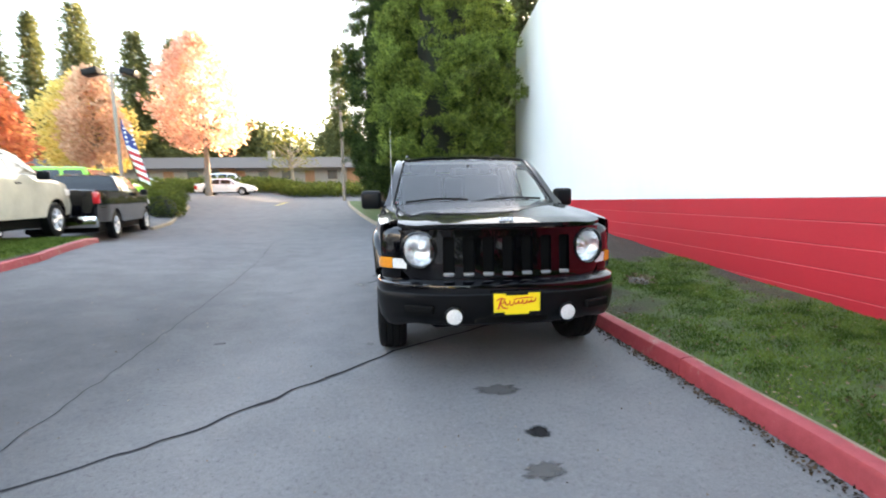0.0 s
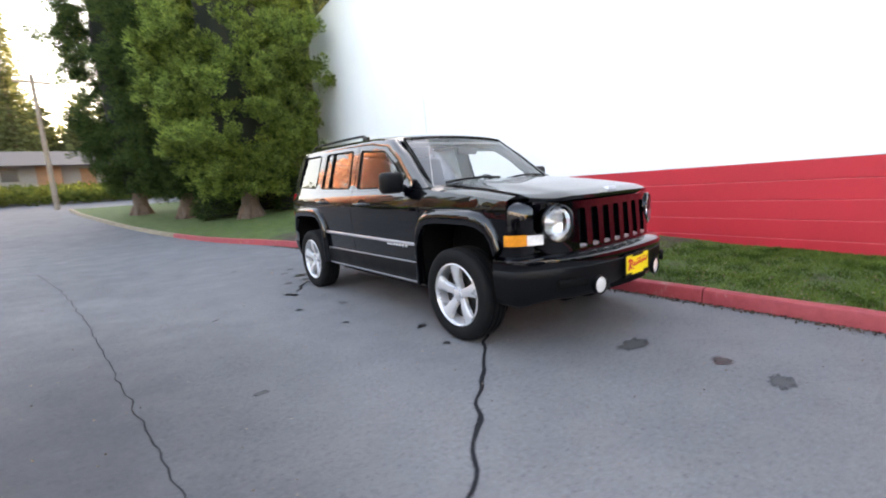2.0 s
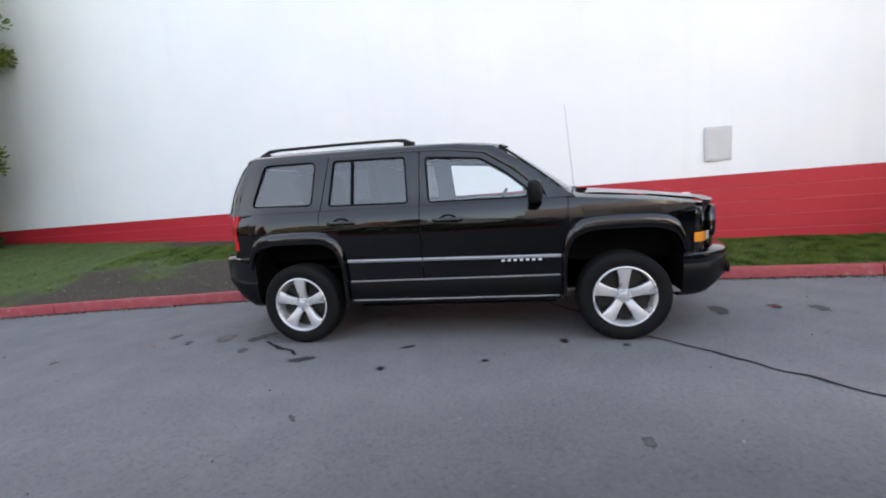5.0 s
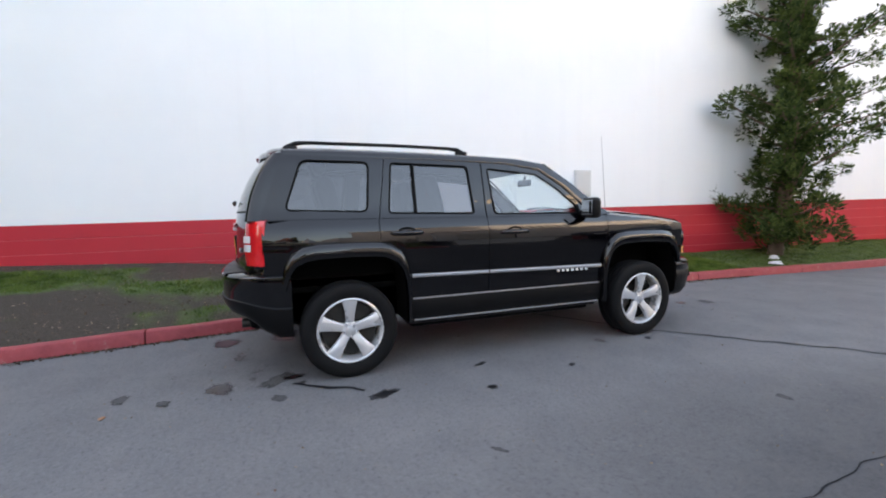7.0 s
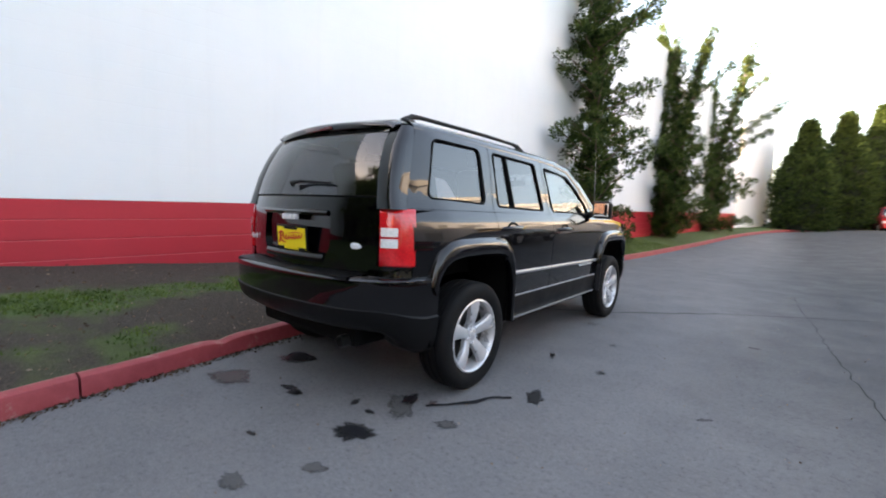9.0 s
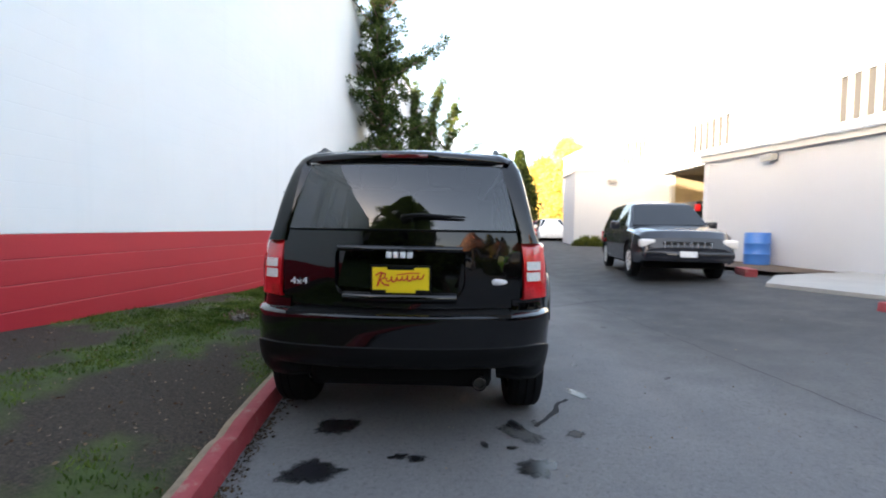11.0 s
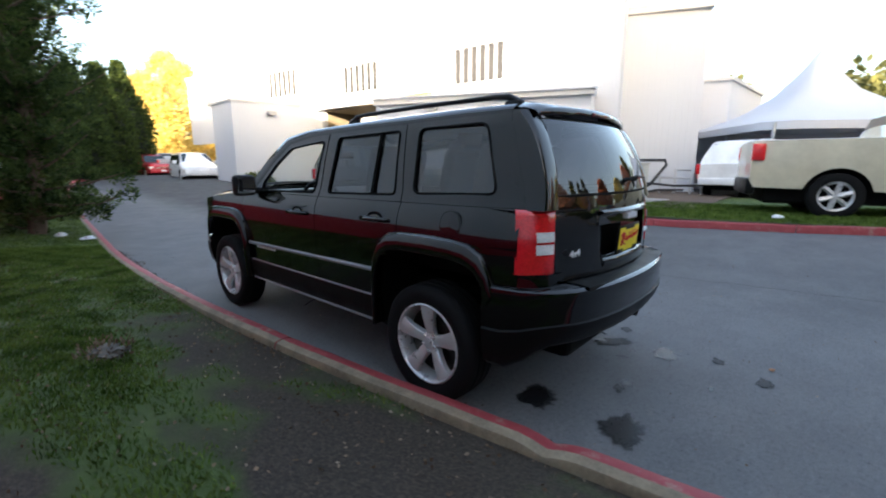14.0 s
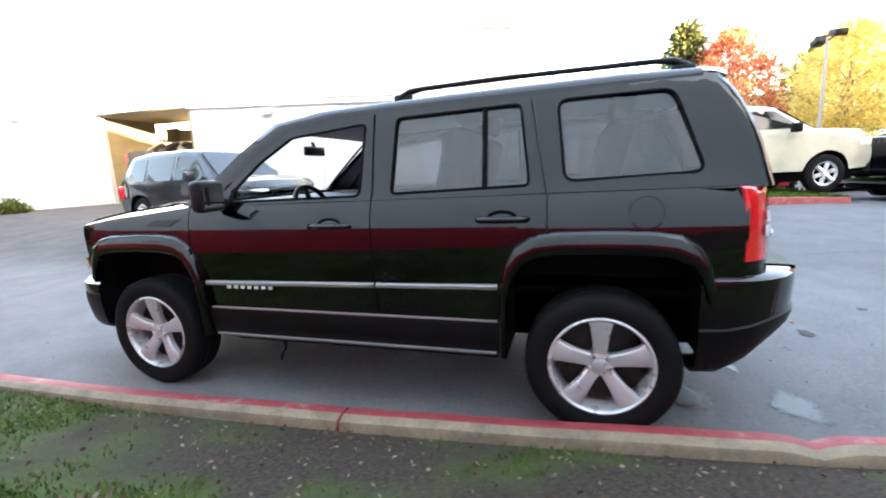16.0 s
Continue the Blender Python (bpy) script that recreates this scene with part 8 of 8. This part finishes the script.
crumpled("fallen_leaf", -0.92, 2.78, 0.006, 0.02, "brown_wood", "single orange-brown leaf on the asphalt", "leaf", 0.3)
bm = bmesh.new()
box(bm, -14.3, -13.5, 0.05, 0.75, 0.35, 0.95, 0.03)
tagged(part("concrete_block", bm, "concrete", smooth=40), "grey concrete block beside the grass island", "block")

M["crack"] = grained("tar_crack", (0.014, 0.014, 0.016), 0.7, vary=0.3, scale=10, relief=0.2, rough_vary=0.10, spec=0.1)


def crack(pts, width, name="road_crack", jag=0.03, seed=0):
    bm = bmesh.new()
    rows = []
    pts = [Vector((*p, 0)) for p in pts]
    for a, b in zip(pts, pts[1:]):
        n = max(2, int((b - a).length / 0.05))
        for i in range(n):
            p = a.lerp(b, i / n)
            d = (b - a).normalized()
            side = Vector((-d.y, d.x, 0))
            p = p + side * jag * noise.noise(Vector((p.x * 7, p.y * 7, seed)))
            w = width * (0.55 + 0.75 * abs(noise.noise(Vector((p.x * 5, p.y * 5, seed + 9)))))
            rows.append([(q.x, q.y, road_z(q.x, q.y) + 0.004) for q in (p - side * w, p + side * w)])
    sheet(bm, rows)
    bmesh.ops.recalc_face_normals(bm, faces=bm.faces)
    return tagged(part(name, bm, "crack"), "dark sealed crack across the asphalt", "crack", kind="structure")


crack([(0.4, -0.75), (-0.2, -1.15), (-0.74, -1.49), (-1.2, -1.93), (-1.39, -2.10), (-1.58, -2.28), (-1.72, -2.42), (-1.89, -2.56), (-2.25, -2.82), (-2.7, -3.05), (-3.3, -3.25)], 0.016)
crack([(-3.9, 7.0), (-3.3, 3.84), (-3.02, 1.67), (-2.90, 0.4), (-2.80, -0.7), (-2.70, -1.7), (-2.66, -2.5), (-2.55, -3.6), (-2.5, -4.8)], 0.005, seed=3)


def soaked(name, color, rough, spec):
    """A stain that thins out and breaks up towards its rim."""
    m, t, b = shader(name, rough, 0.0, color)
    b.inputs["Specular IOR Level"].default_value = spec
    at = t.nodes.new("ShaderNodeAttribute")
    at.attribute_name = "soak"
    grit = noise_tex(t, 38, 6, 0.8)
    add = t.nodes.new("ShaderNodeMath")
    add.operation = "ADD"
    t.links.new(grit, add.inputs[0])
    t.links.new(at.outputs["Fac"], add.inputs[1])
    clear = t.nodes.new("ShaderNodeBsdfTransparent")
    mx = t.nodes.new("ShaderNodeMixShader")
    t.links.new(ramp(t, add.outputs[0], [(0.66, (0.0,) * 3), (1.06, (0.92,) * 3)]), mx.inputs["Fac"])
    t.links.new(clear.outputs[0], mx.inputs[1])
    t.links.new(b.outputs[0], mx.inputs[2])
    t.links.new(mx.outputs[0], t.nodes["Material Output"].inputs["Surface"])
    return m


SOAK = {"tar": soaked("soaked_oil", (0.014, 0.014, 0.016), 0.30, 0.5), "stain": soaked("dried_oil", (0.085, 0.083, 0.082), 0.85, 0.08)}


def blot(x, y, rx, ry, mat, name="oil_spot", seed=0.0, turn=0.0):
    bm = bmesh.new()
    rows = []
    for f in (0.02, 0.55, 0.85, 1.15):
        ring = []
        for k in range(60):
            a = 2 * math.pi * k / 60
            r = 1 + 0.60 * noise.noise(Vector((math.cos(a) * 1.3, math.sin(a) * 1.3, seed + x * 3))) + 0.30 * noise.noise(Vector((math.cos(a) * 4, math.sin(a) * 4, seed))) + 0.14 * noise.noise(Vector((math.cos(a) * 11, math.sin(a) * 11, seed)))
            p = Vector((rx * r * f * math.cos(a), ry * r * f * math.sin(a), 0))
            p.rotate(Euler((0, 0, turn)))
            ring.append((x + p.x, y + p.y, road_z(x, y) + 0.004 + 0.0007 * (seed % 3)))
        rows.append(ring)
    sheet(bm, rows, close=True)
    ob = part(name, bm, SOAK[mat])
    ob.data.attributes.new("soak", "FLOAT", "POINT").data.foreach_set("value", [v for v in (0.62, 0.55, 0.40, 0.05) for _ in range(60)])
    return tagged(ob, "dark oily spot on the asphalt", "stain", kind="structure")


for i, (x, y, rx, ry, mat, turn) in enumerate((
        (-0.02, -2.78, 0.07, 0.05, "tar", 0), (-0.12, -3.08, 0.10, 0.06, "stain", 0.3), (-0.12, -2.27, 0.15, 0.07, "stain", 0), (-0.73, 2.19, 0.12, 0.075, "tar", 0.5), (-0.70, 1.80, 0.08, 0.15, "stain", 0.6), (-0.68, 1.72, 0.05, 0.07, "tar", 0.4),
        (-1.22, 1.18, 0.06, 0.10, "tar", 0.5), (-0.47, 1.96, 0.02, 0.04, "tar", 0.4), (-0.36, 2.53, 0.03, 0.02, "tar", 0), (-0.01, 2.11, 0.05, 0.03, "tar", 0.3), (-0.83, 2.49, 0.05, 0.03, "stain", 0.4), (-2.06, 0.78, 0.04, 0.02, "stain", 0.7), (-1.24, -0.27, 0.03, 0.025, "tar", 0), (-0.85, -0.86, 0.05, 0.03, "tar", 0.5), (-0.95, -1.3, 0.03, 0.025, "tar", 0), (-1.03, 1.8, 0.07, 0.04, "stain", 0.4), (-1.38, 0.47, 0.035, 0.03, "tar", 0), (-0.96, 0.36, 0.018, 0.07, "tar", 0.4), (0.40, 2.27, 0.15, 0.11, "tar", 0.2), (0.42, 1.76, 0.13, 0.11, "tar", 0), (-0.10, 2.12, 0.05, 0.04, "tar", 0),
        (-0.66, 2.76, 0.07, 0.05, "stain", 0), 
        (-0.62, 1.99, 0.03, 0.02, "tar", 0), (-0.8, 1.66, 0.02, 0.03, "tar", 0), (-2.2, -1.1, 0.05, 0.03, "stain", 0), (-1.3, 3.4, 0.04, 0.03, "stain", 0))):
    blot(x, y, rx, ry, mat, seed=i * 1.7, turn=turn)
# thin wet trail between two spots
trail = crack([(-0.80, 1.72), (-0.88, 1.62), (-0.97, 1.49), (-1.03, 1.34), (-1.14, 1.23)], 0.022, "wet_trail", 0.03, 4)
trail["label"] = "thin dark wet trail on the asphalt"
# pebbles on the road
P, D = [], []
for i in range(700):
    x, y = rng.uniform(-4.5, 0.8), rng.uniform(-5, 5.5)
    P.append((x, y, road_z(x, y) + 0.001))
    D.append((*rng.normal(size=2), 0.5))
tagged(leaves("road_grit", P, D, 0.012, 0.010, "dead_leaf"), "scattered grit and leaf bits on the road", "grit", kind="stuff")
# yellow lane mark far up the drive
M["lane_yellow"] = grained("worn_yellow_paint", (0.55, 0.45, 0.10), 0.7, vary=0.2)
bm = bmesh.new()
sheet(bm, [[(x, y, road_z(x, y) + 0.006) for x in (-8.3, -8.12)] for y in (24, 25, 26, 27)])
tagged(part("lane_mark", bm, "lane_yellow"), "worn yellow lane line on the drive", "road marking", kind="structure")
